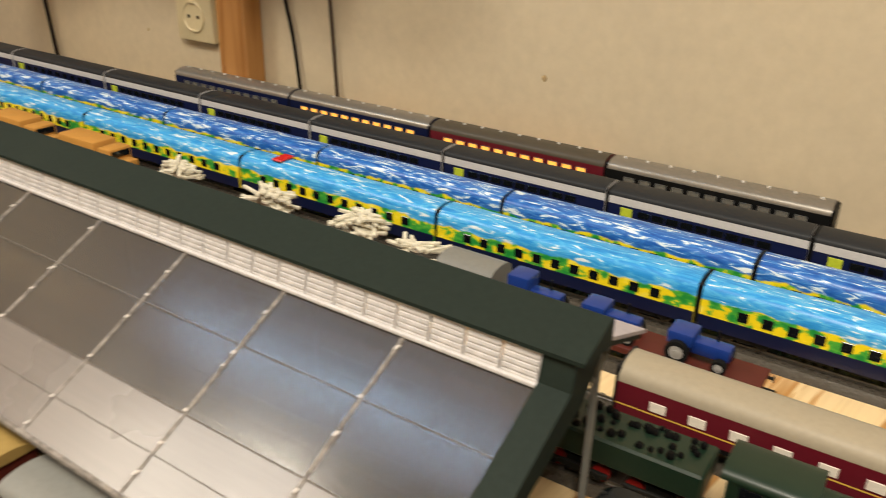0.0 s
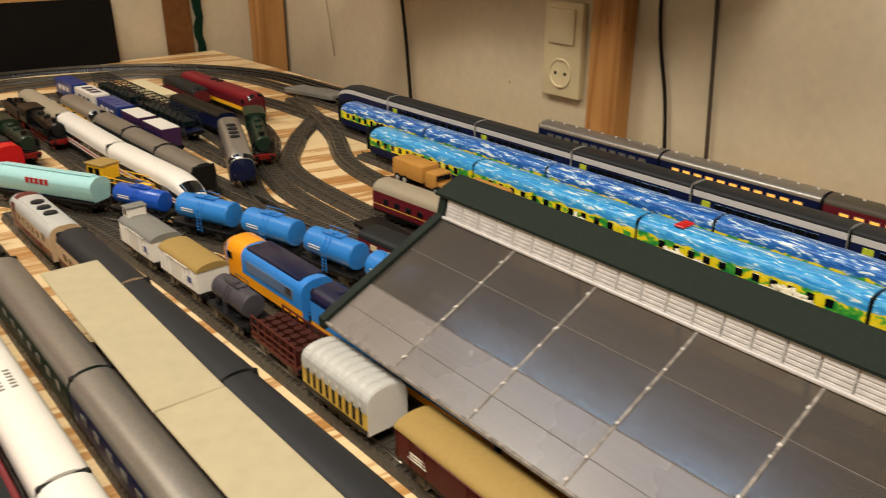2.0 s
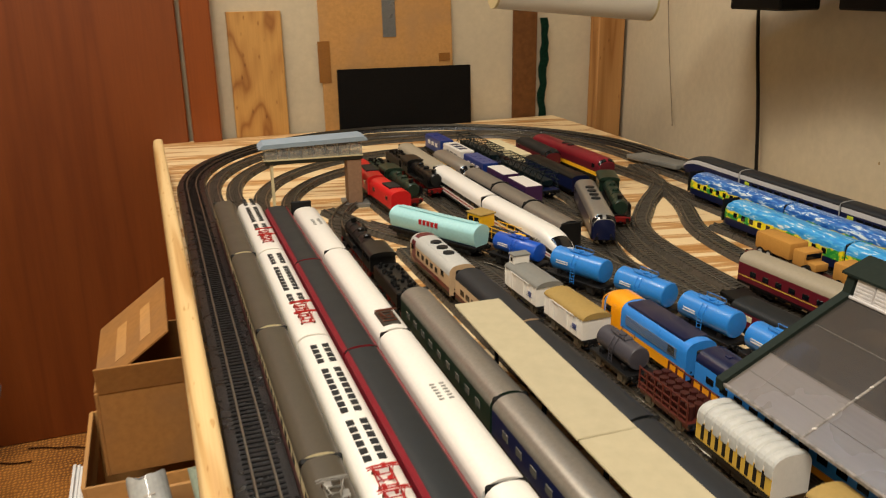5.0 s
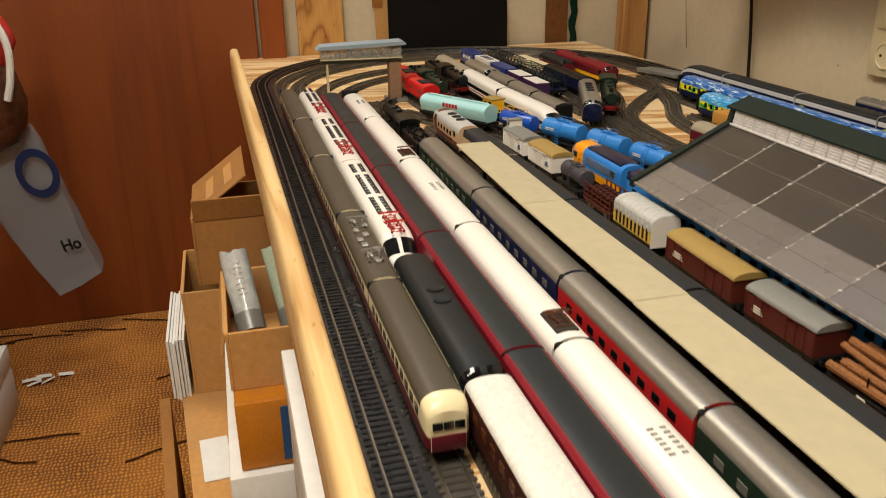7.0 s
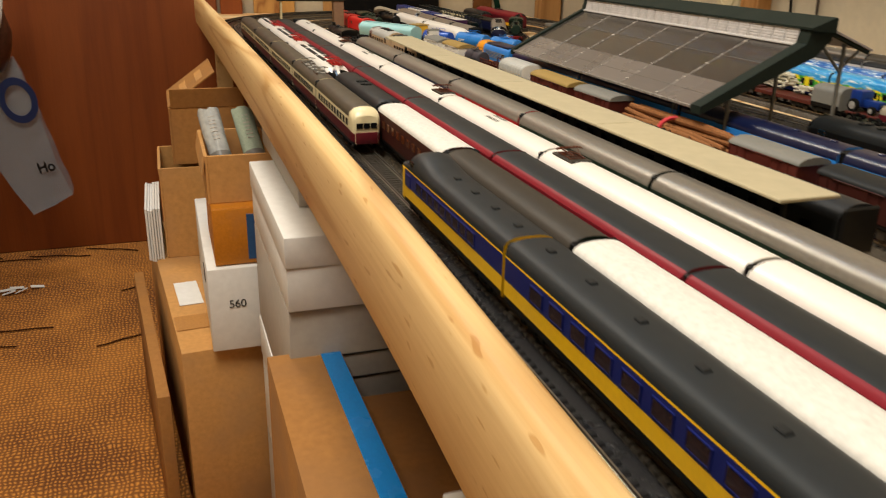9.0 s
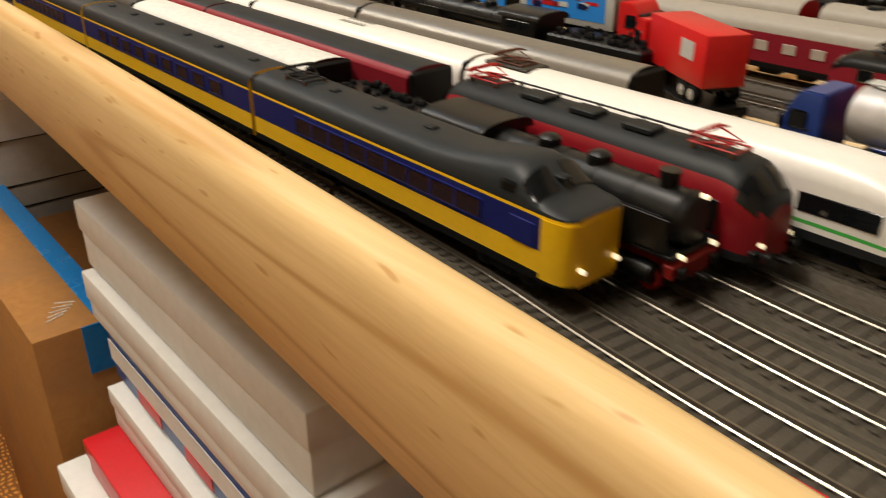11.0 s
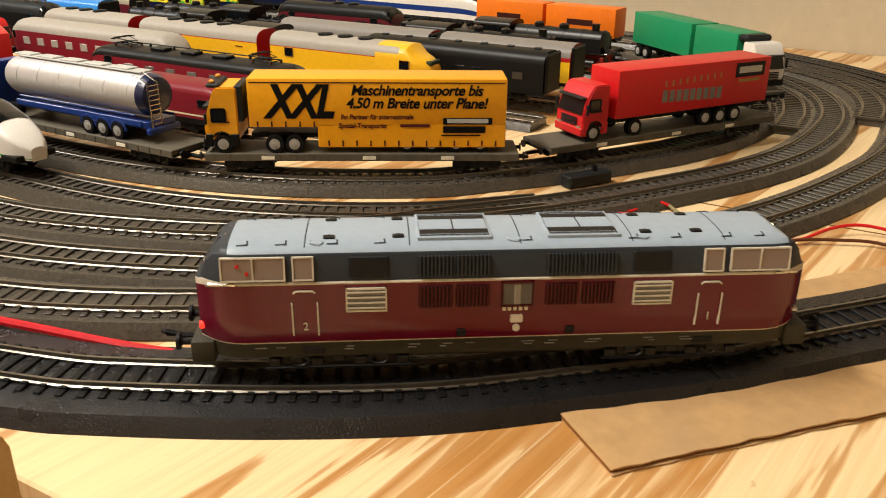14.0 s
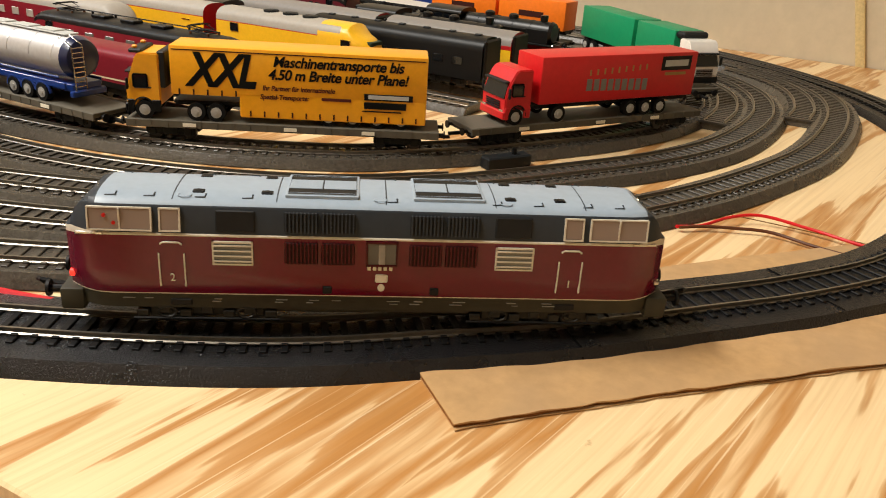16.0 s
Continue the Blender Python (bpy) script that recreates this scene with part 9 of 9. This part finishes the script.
pane_glass = glassy("box_glass", "b9b6ae", 0.08, alpha=0.3)
clear_bar = paint("clear_bar", "8e9090", 0.3)
for s_ in (-1, 1):
    for k in range(8):
        piece("pane", ("sb_pane",), pn, pane_glass, sb, (-0.069 + k * 0.0197, s_ * 0.019, 0.1135))
    for k in range(9):
        piece("mullion", ("sb_mullion",), mu, clear_bar, sb, (-0.079 + k * 0.0197, s_ * 0.0192, 0.1140))
for s_ in (-1, 1):
    bm = newbm()
    box(bm, (s_ * 0.079, 0, 0.114), (0.0012, 0.038, 0.022), 0.0002)
    part("end_pane", bm, pane_glass, sb)
bm = newbm()
for k in range(5):
    box(bm, (-0.045 + k * 0.022, 0.006, 0.108), (0.012, 0.008, 0.009), 0.001)
part("lever_desk", bm, C("dkgrey"), sb)
bm = newbm()
box(bm, (0.066, 0, 0.057), (0.024, 0.034, 0.082), 0.001)
part("pillar", bm, paint("pillar_tan", "8f735c", 0.8, grain=200, bump=0.3), sb)
bm = newbm()
box(bm, (0.068, 0, 0.0175), (0.044, 0.050, 0.007), 0.001)
part("plinth", bm, C("grey"), sb)
for y in (-0.014, 0.014):
    bm = newbm()
    box(bm, (-0.068, y, 0.055), (0.0035, 0.0035, 0.082), 0.0004)
    part("post", bm, C("beige"), sb)

# ---------------------------------------------------------------- baseboard clutter
cs = thing("cardboard_strip", Matrix(), "torn strip of corrugated cardboard on the plywood", "cardboard")
rr = random.Random(21)
card_pale = paint("card_pale", "bb9768", 0.8, grain=150, vary=0.1, bump=0.15, dust=0.2)
edge = smooth_line([(-0.087, -1.452, 0), (-0.030, -1.503, 0), (0.044, -1.573, 0), (0.16, -1.69, 0)], 14)
for nm, z0, z1, inset, mt in (("lower_liner", 0.0003, 0.0007, 0.0, card_pale), ("flute", 0.0007, 0.0019, 0.0008, carton_dark), ("upper_liner", 0.0019, 0.0024, 0.0002, card_pale)):
    bm = newbm()
    lo, hi = [], []
    for k, p in enumerate(edge):
        ragged = rr.uniform(-0.0006, 0.0005)
        near = Vector((p.x + 0.68 * (inset + ragged), p.y + 0.73 * (inset + ragged)))
        far = Vector((p.x + 0.046 + 0.0004 * k, p.y + 0.056 + 0.001 * k ))
        wave = 0.0002 * math.sin(k * 1.3)
        lo.append([bm.verts.new((q.x, q.y, z0)) for q in (near, far)])
        hi.append([bm.verts.new((q.x, q.y, z1 + wave * (nm == "upper_liner"))) for q in (near, far)])
    for k in range(len(edge) - 1):
        for a_, b_ in ((hi[k], hi[k + 1]), (lo[k], lo[k + 1])):
            bm.faces.new((a_[0], a_[1], b_[1], b_[0]))
        for q in (0, 1):
            bm.faces.new((lo[k][q], lo[k + 1][q], hi[k + 1][q], hi[k][q]))
    for k in (0, -1):
        bm.faces.new((lo[k][0], lo[k][1], hi[k][1], hi[k][0]))
    part(nm, bm, mt, cs)
for pts, k in (([(0.140, -1.466, 0.003), (0.150, -1.477, 0.003), (0.169, -1.489, 0.005), (0.180, -1.504, 0.006), (0.181, -1.53, 0.004), (0.174, -1.567, 0.003), (0.182, -1.62, 0.002)], "d01d22"),
               ([(0.140, -1.468, 0.003), (0.150, -1.479, 0.003), (0.158, -1.494, 0.003), (0.164, -1.512, 0.003), (0.159, -1.54, 0.002), (0.150, -1.60, 0.002)], "5a3520"),
               ([(0.130, -1.362, 0.003), (0.138, -1.384, 0.003), (0.141, -1.395, 0.002), (0.146, -1.408, 0.002)], "d01d22"),
               ([(0.132, -1.364, 0.003), (0.143, -1.384, 0.003), (0.156, -1.389, 0.004), (0.163, -1.394, 0.005), (0.165, -1.402, 0.003)], "d01d22"),
               ([(0.146, -1.408, 0.002), (0.152, -1.410, 0.004), (0.158, -1.404, 0.005), (0.165, -1.402, 0.003)], "8c8360"),
               ([(-0.1390, -0.99, 0.0080), (-0.1400, -1.07, 0.0085), (-0.1365, -1.15, 0.0085), (-0.1300, -1.195, 0.0080), (-0.1220, -1.230, 0.0070), (-0.1130, -1.265, 0.0055), (-0.1030, -1.292, 0.0040), (-0.0930, -1.310, 0.0035)], "c8202a")):
    bm = newbm()
    tube(bm, smooth_line(pts, 8), 0.0019 if pts[0][0] < 0 else 0.0009, 8)
    tagged(part("connecting_wire", bm, paint("wire_" + k, k, 0.4)), "loose insulated connecting wire on the plywood", "wire", "wires")
bm = newbm()
box(bm, (0.188, -1.49, 0.0001), (0.0009, 0.30, 0.0004))
tagged(part("board_joint", bm, paint("joint_brown", "6b4a26", 0.8)), "thin joint line between two plywood boards", "joint")
for x, y, a in ((0.091, -1.361, -46), (0.185, -1.343, -32)):
    t = thing("point_motor", pose(x, y, 0.0004, 0, 0, a), "small dark turnout motor beside the track", "switch", "turnout motors")
    bm = newbm()
    box(bm, (0, 0, 0.004), (0.034, 0.010, 0.008), 0.001)
    part("housing", bm, C("dkgrey"), t)
    bm = newbm()
    cyl(bm, (0.006, 0, 0.008), (0.006, 0, 0.012), 0.0016, n=8)
    part("lever", bm, C("black"), t)

# ---------------------------------------------------------------- cartons and boxes stacked in the aisle beside the table
def carton_box(name, x0, x1, y0, y1, z0, z1, mat, label, group="stacked boxes", seams=True, lid=0.0, bev=0.0015, category="box"):
    """A closed box with a lid or seam, standing at its base."""
    t = thing(name, pose((x0 + x1) / 2, (y0 + y1) / 2, z0), label, category, group)
    sx, sy, sz = x1 - x0, y1 - y0, z1 - z0
    bm = newbm()
    box(bm, (0, 0, (sz - lid) / 2), (sx, sy, sz - lid), bev, 2)
    part("body", bm, mat, t)
    if lid:
        bm = newbm()
        box(bm, (0, 0, sz - lid / 2), (sx + 0.003, sy + 0.003, lid), bev, 2)
        part("lid", bm, mat, t)
    elif seams:
        bm = newbm()
        box(bm, (0, 0, sz + 0.0004), (0.0015, sy * 0.995, 0.0012))
        part("flap_seam", bm, carton_dark, t)
    return t


def open_carton(name, x0, x1, y0, y1, z0, z1, mat, label, flaps=(), wall=0.004):
    t = thing(name, pose((x0 + x1) / 2, (y0 + y1) / 2, z0), label, "box", "stacked boxes")
    sx, sy, sz = x1 - x0, y1 - y0, z1 - z0
    for dx, dy, wx, wy in ((-sx / 2 + wall / 2, 0, wall, sy), (sx / 2 - wall / 2, 0, wall, sy), (0, -sy / 2 + wall / 2, sx - 2 * wall, wall), (0, sy / 2 - wall / 2, sx - 2 * wall, wall)):
        bm = newbm()
        box(bm, (dx, dy, sz / 2), (wx, wy, sz), 0.0008)
        part("side", bm, mat, t)
    bm = newbm()
    box(bm, (0, 0, wall / 2), (sx - 2 * wall, sy - 2 * wall, wall))
    part("bottom", bm, mat, t)
    for edge, length, angle in flaps:
        bm = newbm()
        if edge in "LR":
            box(bm, (length / 2, 0, 0), (length, sy * 0.96, 0.003), 0.0006)
        else:
            box(bm, (0, length / 2, 0), (sx * 0.94, length, 0.003), 0.0006)
        o = part("flap", bm, mat, t)
        if edge == "L":
            o.matrix_basis = pose(-sx / 2, 0, sz, 0, 180 - angle, 0) @ pose(0, 0, 0, 0, 0, 0)
        elif edge == "R":
            o.matrix_basis = pose(sx / 2, 0, sz, 0, angle, 0)
        elif edge == "F":
            o.matrix_basis = pose(0, sy / 2, sz, -angle, 0, 0)
        else:
            o.matrix_basis = pose(0, -sy / 2, sz, angle, 0, 180)
    return t


Z0 = FLOOR
blue_tape = paint("blue_tape", "1676c0", 0.25, vary=0.08, bump=0.2)
t = carton_box("long_carton", -0.335, -0.15, 0.335, 1.00, Z0, -0.380, carton_pale, "long pale brown carton closed with paper tape")
t.matrix_world = t.matrix_world @ Matrix.Rotation(radians(4.5), 4, "Z")
h0 = -0.380 - Z0
for y, x, wx, wy, mt, nm in ((-0.10, -0.055, 0.040, 0.105, white_card, "paper_label"), (-0.225, -0.02, 0.14, 0.055, paint("paper_tape", "a87840", 0.45), "paper_tape")):
    bm = newbm()
    box(bm, (x, y, h0 + 0.0012), (wx, wy, 0.0008))
    part(nm, bm, mt, t)
t = carton_box("tall_carton", -0.372, -0.353, 0.33, 0.88, Z0, -0.45, carton, "flattened brown cardboard standing against the boxes", seams=False)
t.matrix_world = t.matrix_world @ Matrix.Rotation(radians(4.5), 4, "Z")
t = thing("magazine_stack", pose(-0.340, 0.85, -0.380), "row of white printed magazines standing on a carton", "magazines", "stacked boxes")
rr = random.Random(12)
for k in range(6):
    bm = newbm()
    box(bm, (-0.012 + k * 0.0048, rr.uniform(-0.006, 0.006), 0.052 + rr.uniform(-0.004, 0.002)), (0.0040, 0.200, 0.104), 0.0004)
    m_ = part("magazine", bm, white_card, t)
    bm = newbm()
    for z, l in ((0.085, 0.05), (0.062, 0.03), (0.040, 0.06)):
        box(bm, (-0.0142 + k * 0.0048, -0.05, z), (0.0006, l, 0.010))
    part("cover_print", bm, C("wine") if k % 2 == 0 else C("grey"), m_)
open_carton("tall_open_carton", -0.321, -0.16, 0.755, 0.95, -0.380, -0.199, carton_pale, "tall open brown carton with a torn edge", flaps=(("L", 0.05, 95),))
t = open_carton("flap_carton", -0.293, -0.150, 0.77, 0.97, -0.197, -0.088, carton, "brown carton with its flap standing open", flaps=(("L", 0.110, 216), ("N", 0.04, 70)))
lid = [c for c in t.children if c.name.startswith("flap")][0]
for x in (0.040, 0.078):
    bm = newbm()
    box(bm, (x, -0.01, 0.0019), (0.016, 0.105, 0.0006), 0.0002)
    part("peeled_patch", bm, carton_pale, lid, "pale torn paper patch")
t = open_carton("bottle_carton", -0.250, -0.150, 0.36, 0.55, -0.157, -0.085, carton_pale, "open carton holding two white wrapped rolls", flaps=(("L", 0.03, 80),))
roll_white = paint("roll_plastic", "a4a6a4", 0.18, grain=70, vary=0.2, bump=1.0, coat=0.3)
for x, k in ((-0.224, "white"), (-0.172, "greenish")):
    t = thing("wrapped_roll", pose(x, 0.462, -0.100, -46, -6, 4), "%s roll wrapped in clear plastic film" % k, "roll", "wrapped rolls")
    bm = newbm()
    cyl(bm, (0, 0, -0.030), (0, 0, 0.070), 0.0170, n=24)
    bmesh.ops.subdivide_edges(bm, edges=bm.edges[:], cuts=3, use_grid_fill=True)
    for v in bm.verts:
        v.co *= 1.0 + 0.10 * noise.noise(v.co * 90.0 + Vector((x * 50, 0, 0)))
    part("wrap", bm, roll_white if k == "white" else paint("roll_green", "98a696", 0.15, coat=0.4), t)
    bm = newbm()
    cyl(bm, (0, 0, -0.036), (0, 0, -0.012), 0.0178, n=24)
    part("end_cap", bm, paint("roll_end", "6c6a66", 0.3), t)
    bm = newbm()
    for q in range(7):
        box(bm, (0, -0.0170, 0.01 + q * 0.007), (0.010, 0.0010, 0.0016))
    part("print_bars", bm, grey_card, t)
ORC = paint("orange_card", "b5711c", 0.5, dust=0.15)
t = carton_box("orange_carton", -0.248, -0.178, 0.330, 0.50, -0.244, -0.158, ORC, "worn orange carton with a blue label", seams=False)
bm = newbm()
box(bm, (0.020, -0.0856, 0.042), (0.013, 0.0012, 0.070), 0.0003)
part("blue_label", bm, paint("label_blue", "2b4d78", 0.5), t)
bm = newbm()
box(bm, (-0.0006, 0.0, 0.0864), (0.066, 0.165, 0.0010), 0.0003)
part("top_flap", bm, ORC, t)
t = carton_box("number_box", -0.262, -0.150, 0.320, 0.700, -0.379, -0.246, white_card, "white box with a printed number", seams=False)
lettered("560", t, pose(-0.028, -0.1908, 0.070, 90, 0, 0), 0.018, C("dkgrey"))
bm = newbm()
for k in range(9):
    box(bm, (-0.0563, -0.10 + k * 0.004, 0.09), (0.0008, 0.0018, 0.022))
part("barcode_bars", bm, C("black"), t)
bm = newbm()
box(bm, (-0.030, -0.06, 0.1334), (0.003, 0.18, 0.0010))
part("lid_slot", bm, C("black"), t)
# white boxes below the board
for y0, y1, z0, z1, l in ((-0.037, 0.295, -0.165, -0.080, 0.035), (-0.033, 0.290, -0.310, -0.167, 0.0), (-0.035, 0.290, -0.50, -0.312, 0.06), (-0.035, 0.29, Z0, -0.502, 0.0)):
    t = carton_box("white_box", -0.192, 0.10, y0, y1, z0, z1, white_card if l else grey_card, "white lidded cardboard box below the table edge", lid=l, seams=False)
    if not l:
        bm = newbm()
        for z in (0.02, 0.055, 0.085):
            box(bm, (-0.03, -(y1 - y0) / 2 - 0.0006, z), (0.20, 0.0008, 0.0014))
        part("printed_lines", bm, C("dkgrey"), t)
carton_box("grey_box", -0.162, 0.10, 0.06, 0.40, -0.078, -0.030, grey_card, "flat grey-white carton on top of the lidded box", seams=False)
# tall carton with blue tape
t = carton_box("taped_carton", -0.216, -0.135, -0.440, -0.020, Z0, -0.222, carton, "tall brown carton closed with bright blue tape", seams=False)
h = Z0 + 0.222
bm = newbm()
box(bm, (0.028, 0.0, -h + 0.0008), (0.022, 0.421, 0.0016), 0.0003)
part("tape", bm, blue_tape, t)
bm = newbm()
box(bm, (0.020, -0.2108, -h - 0.025), (0.038, 0.0014, 0.050), 0.0003)
part("tape", bm, blue_tape, t)
bm = newbm()
for k in range(5):
    box(bm, (-0.012 + k * 0.004, -0.18 + 0.006 * k, -h + 0.0006), (0.018, 0.0010, 0.0010), 0, rot=pose(0, 0, 0, 0, 0, 20 - 12 * k))
part("clear_tape", bm, paint("clear_tape", "d8d4cc", 0.1), t)
carton_box("brown_carton", -0.128, 0.10, -0.46, -0.07, Z0, -0.26, carton_dark, "dark brown carton behind the taped one")
# flat white model boxes
STK = [(-0.163, -0.825, -0.470, -0.150, -0.092, white_card), (-0.170, -0.835, -0.475, -0.196, -0.152, white_card)]
for k, (x0, y0, y1, z0, z1, mt) in enumerate(STK):
    carton_box("flat_white_box", x0, 0.10, y0, y1, z0, z1, mt, "flat white carton in a stack below the table", seams=False, lid=0.026)
DB = paint("box_blue", "1c4d96", 0.35, vary=0.1)
RB = paint("box_red", "c01420", 0.35, vary=0.06)
t = carton_box("blue_model_box", -0.165, 0.10, -0.975, -0.49, -0.250, -0.198, DB, "blue and white printed model box in a stack", seams=False)
bm = newbm()
box(bm, (-0.1335, 0.0, 0.028), (0.001, 0.484, 0.020))
part("white_band", bm, white_card, t)
for k in range(5):
    bm = newbm()
    box(bm, (-0.1342, -0.20 + k * 0.09, 0.012), (0.001, 0.045, 0.012))
    part("picture_bar", bm, RB, t)
bm = newbm()
box(bm, (-0.02, -0.2432, 0.026), (0.10, 0.001, 0.014))
part("picture_bar", bm, RB, t)
carton_box("white_box", -0.176, 0.10, -0.93, -0.50, -0.292, -0.252, white_card, "flat white carton in a stack below the table", seams=False, lid=0.018)
carton_box("red_model_box", -0.205, 0.10, -0.90, -0.50, -0.330, -0.294, RB, "glossy red flat model box in a stack", seams=False, lid=0.016)
carton_box("white_box", -0.225, 0.10, -0.88, -0.47, -0.420, -0.332, white_card, "white carton in a stack below the table", seams=False, lid=0.03)
carton_box("blue_model_box", -0.215, 0.10, -0.95, -0.47, -0.56, -0.422, DB, "blue model box low in the stack", seams=False)
carton_box("base_carton", -0.220, 0.12, -0.95, -0.47, Z0, -0.562, carton, "brown carton under the model boxes")
# boxes on the other side of the aisle
for k, (z0, z1, y1) in enumerate(((Z0, -0.56, 1.42), (-0.558, -0.40, 1.40), (-0.398, -0.25, 1.41), (-0.248, -0.10, 1.38))):
    carton_box("white_box", -1.25, -0.775 - 0.012 * (k % 2), 0.55, y1, z0, z1, white_card, "white lidded box stacked across the aisle", lid=0.05, seams=False, group="boxes across the aisle")

# bags hanging on the door side
t = thing("hanging_bag", pose(-0.722, 1.58, -0.045, 4, -10, 0) @ Matrix.Diagonal((0.85, 1, 1, 1)), "translucent plastic carrier bag with a blue ring print", "bag")
bm = newbm()
prof = [(-0.130, -0.10), (0.055, -0.05), (0.066, -0.09), (0.090, -0.44), (-0.040, -0.47), (-0.105, -0.30)]
a_ = [bm.verts.new((x, -0.012 - 0.03 * (z < -0.3), z)) for x, z in prof]
b_ = [bm.verts.new((x, 0.012 + 0.03 * (z < -0.3), z)) for x, z in prof]
for k in range(len(prof)):
    bm.faces.new((a_[k], a_[(k + 1) % 6], b_[(k + 1) % 6], b_[k]))
bm.faces.new(a_)
bm.faces.new(b_)
bmesh.ops.subdivide_edges(bm, edges=bm.edges[:], cuts=4, use_grid_fill=True)
bmesh.ops.subdivide_edges(bm, edges=bm.edges[:], cuts=2, use_grid_fill=True)
for v in bm.verts:
    v.co.y += 0.012 * noise.noise(v.co * 16.0) + 0.005 * noise.noise(v.co * 47.0)
    v.co.x += 0.006 * noise.noise(v.co * 13.0 + Vector((3, 1, 0)))
part("bag_body", bm, glassy("bag_film", "8e979f", 0.14, alpha=0.52), t)
bm = newbm()
box(bm, (0.0, 0, -0.05), (0.05, 0.008, 0.05), 0.002)
part("handle", bm, white_card, t)
bm = newbm()
for k in range(32):
    q0, q1 = 2 * math.pi * k / 32, 2 * math.pi * (k + 1) / 32
    vs = [bm.verts.new((0.036 + r_ * math.cos(q), -0.036, -0.155 + 1.15 * r_ * math.sin(q))) for r_, q in ((0.036, q0), (0.054, q0), (0.054, q1), (0.036, q1))]
    bm.faces.new(vs)
bmesh.ops.remove_doubles(bm, verts=bm.verts[:], dist=0.0001)
bmesh.ops.solidify(bm, geom=bm.faces[:], thickness=0.001)
part("printed_ring", bm, paint("print_blue", "1d2a52", 0.4), t)
lettered("Ho", t, pose(0.022, -0.050, -0.355, 90, 0, 0), 0.042, C("black"), bold=0.001)
t = thing("hanging_bag", pose(-0.735, 1.55, 0.08), "full red and brown printed gift bag hanging above", "bag")
for nm, c, r, mt, sz_ in (("bag_body", (0, 0, -0.10), 0.085, paint("bag_brown", "4a2a1c", 0.3, grain=60, vary=0.6), 1.35), ("bag_top", (0.02, -0.01, 0.03), 0.070, paint("bag_red", "b2302a", 0.35, grain=30, vary=0.2), 0.8)):
    bm = newbm()
    ball(bm, c, r, 1.0, 0.7, sz_, n=20)
    for v in bm.verts:
        v.co += v.co.normalized() * 0.018 * noise.noise(v.co * 18.0)
    part(nm, bm, mt, t)
bm = newbm()
tube(bm, smooth_line([(0.05, -0.055, 0.10), (0.075, -0.06, 0.03), (0.07, -0.062, -0.04), (0.055, -0.060, -0.09)], 6), 0.008, 8)
part("white_trim", bm, white_card, t)
# scraps on the carpet
t = thing("paper_scrap", pose(-0.73, 1.52, Z0 + 0.001), "crumpled white paper scrap on the carpet", "paper")
bm = newbm()
r = random.Random(4)
for k in range(6):
    box(bm, (r.uniform(-0.05, 0.05), r.uniform(-0.02, 0.02), 0.006), (0.035, 0.012, 0.001), 0, rot=pose(0, 0, 0, r.uniform(-20, 20), r.uniform(-20, 20), r.uniform(0, 90)))
part("scrap", bm, white_card, t)
rr = random.Random(41)
for k in range(9):
    x0, y0 = rr.uniform(-0.86, -0.45), 1.80 + rr.uniform(-0.05, 0.03) - (0.0 if k < 5 else rr.uniform(0.2, 0.8))
    pts, a_ = [], rr.uniform(-0.6, 0.6) + (0 if rr.random() < 0.5 else math.pi)
    p_ = Vector((x0, y0, Z0 + 0.004))
    for q in range(6):
        pts.append(tuple(p_))
        a_ += rr.uniform(-0.5, 0.5)
        p_ = p_ + Vector((math.cos(a_), 0.5 * math.sin(a_), 0)) * rr.uniform(0.02, 0.05)
    bm = newbm()
    tube(bm, smooth_line(pts, 5), 0.0020, 6)
    tagged(part("carpet_thread", bm, paint("thread_brown", "3c2008", 0.9)), "loose dark brown thread frayed from the carpet", "thread", "carpet threads")
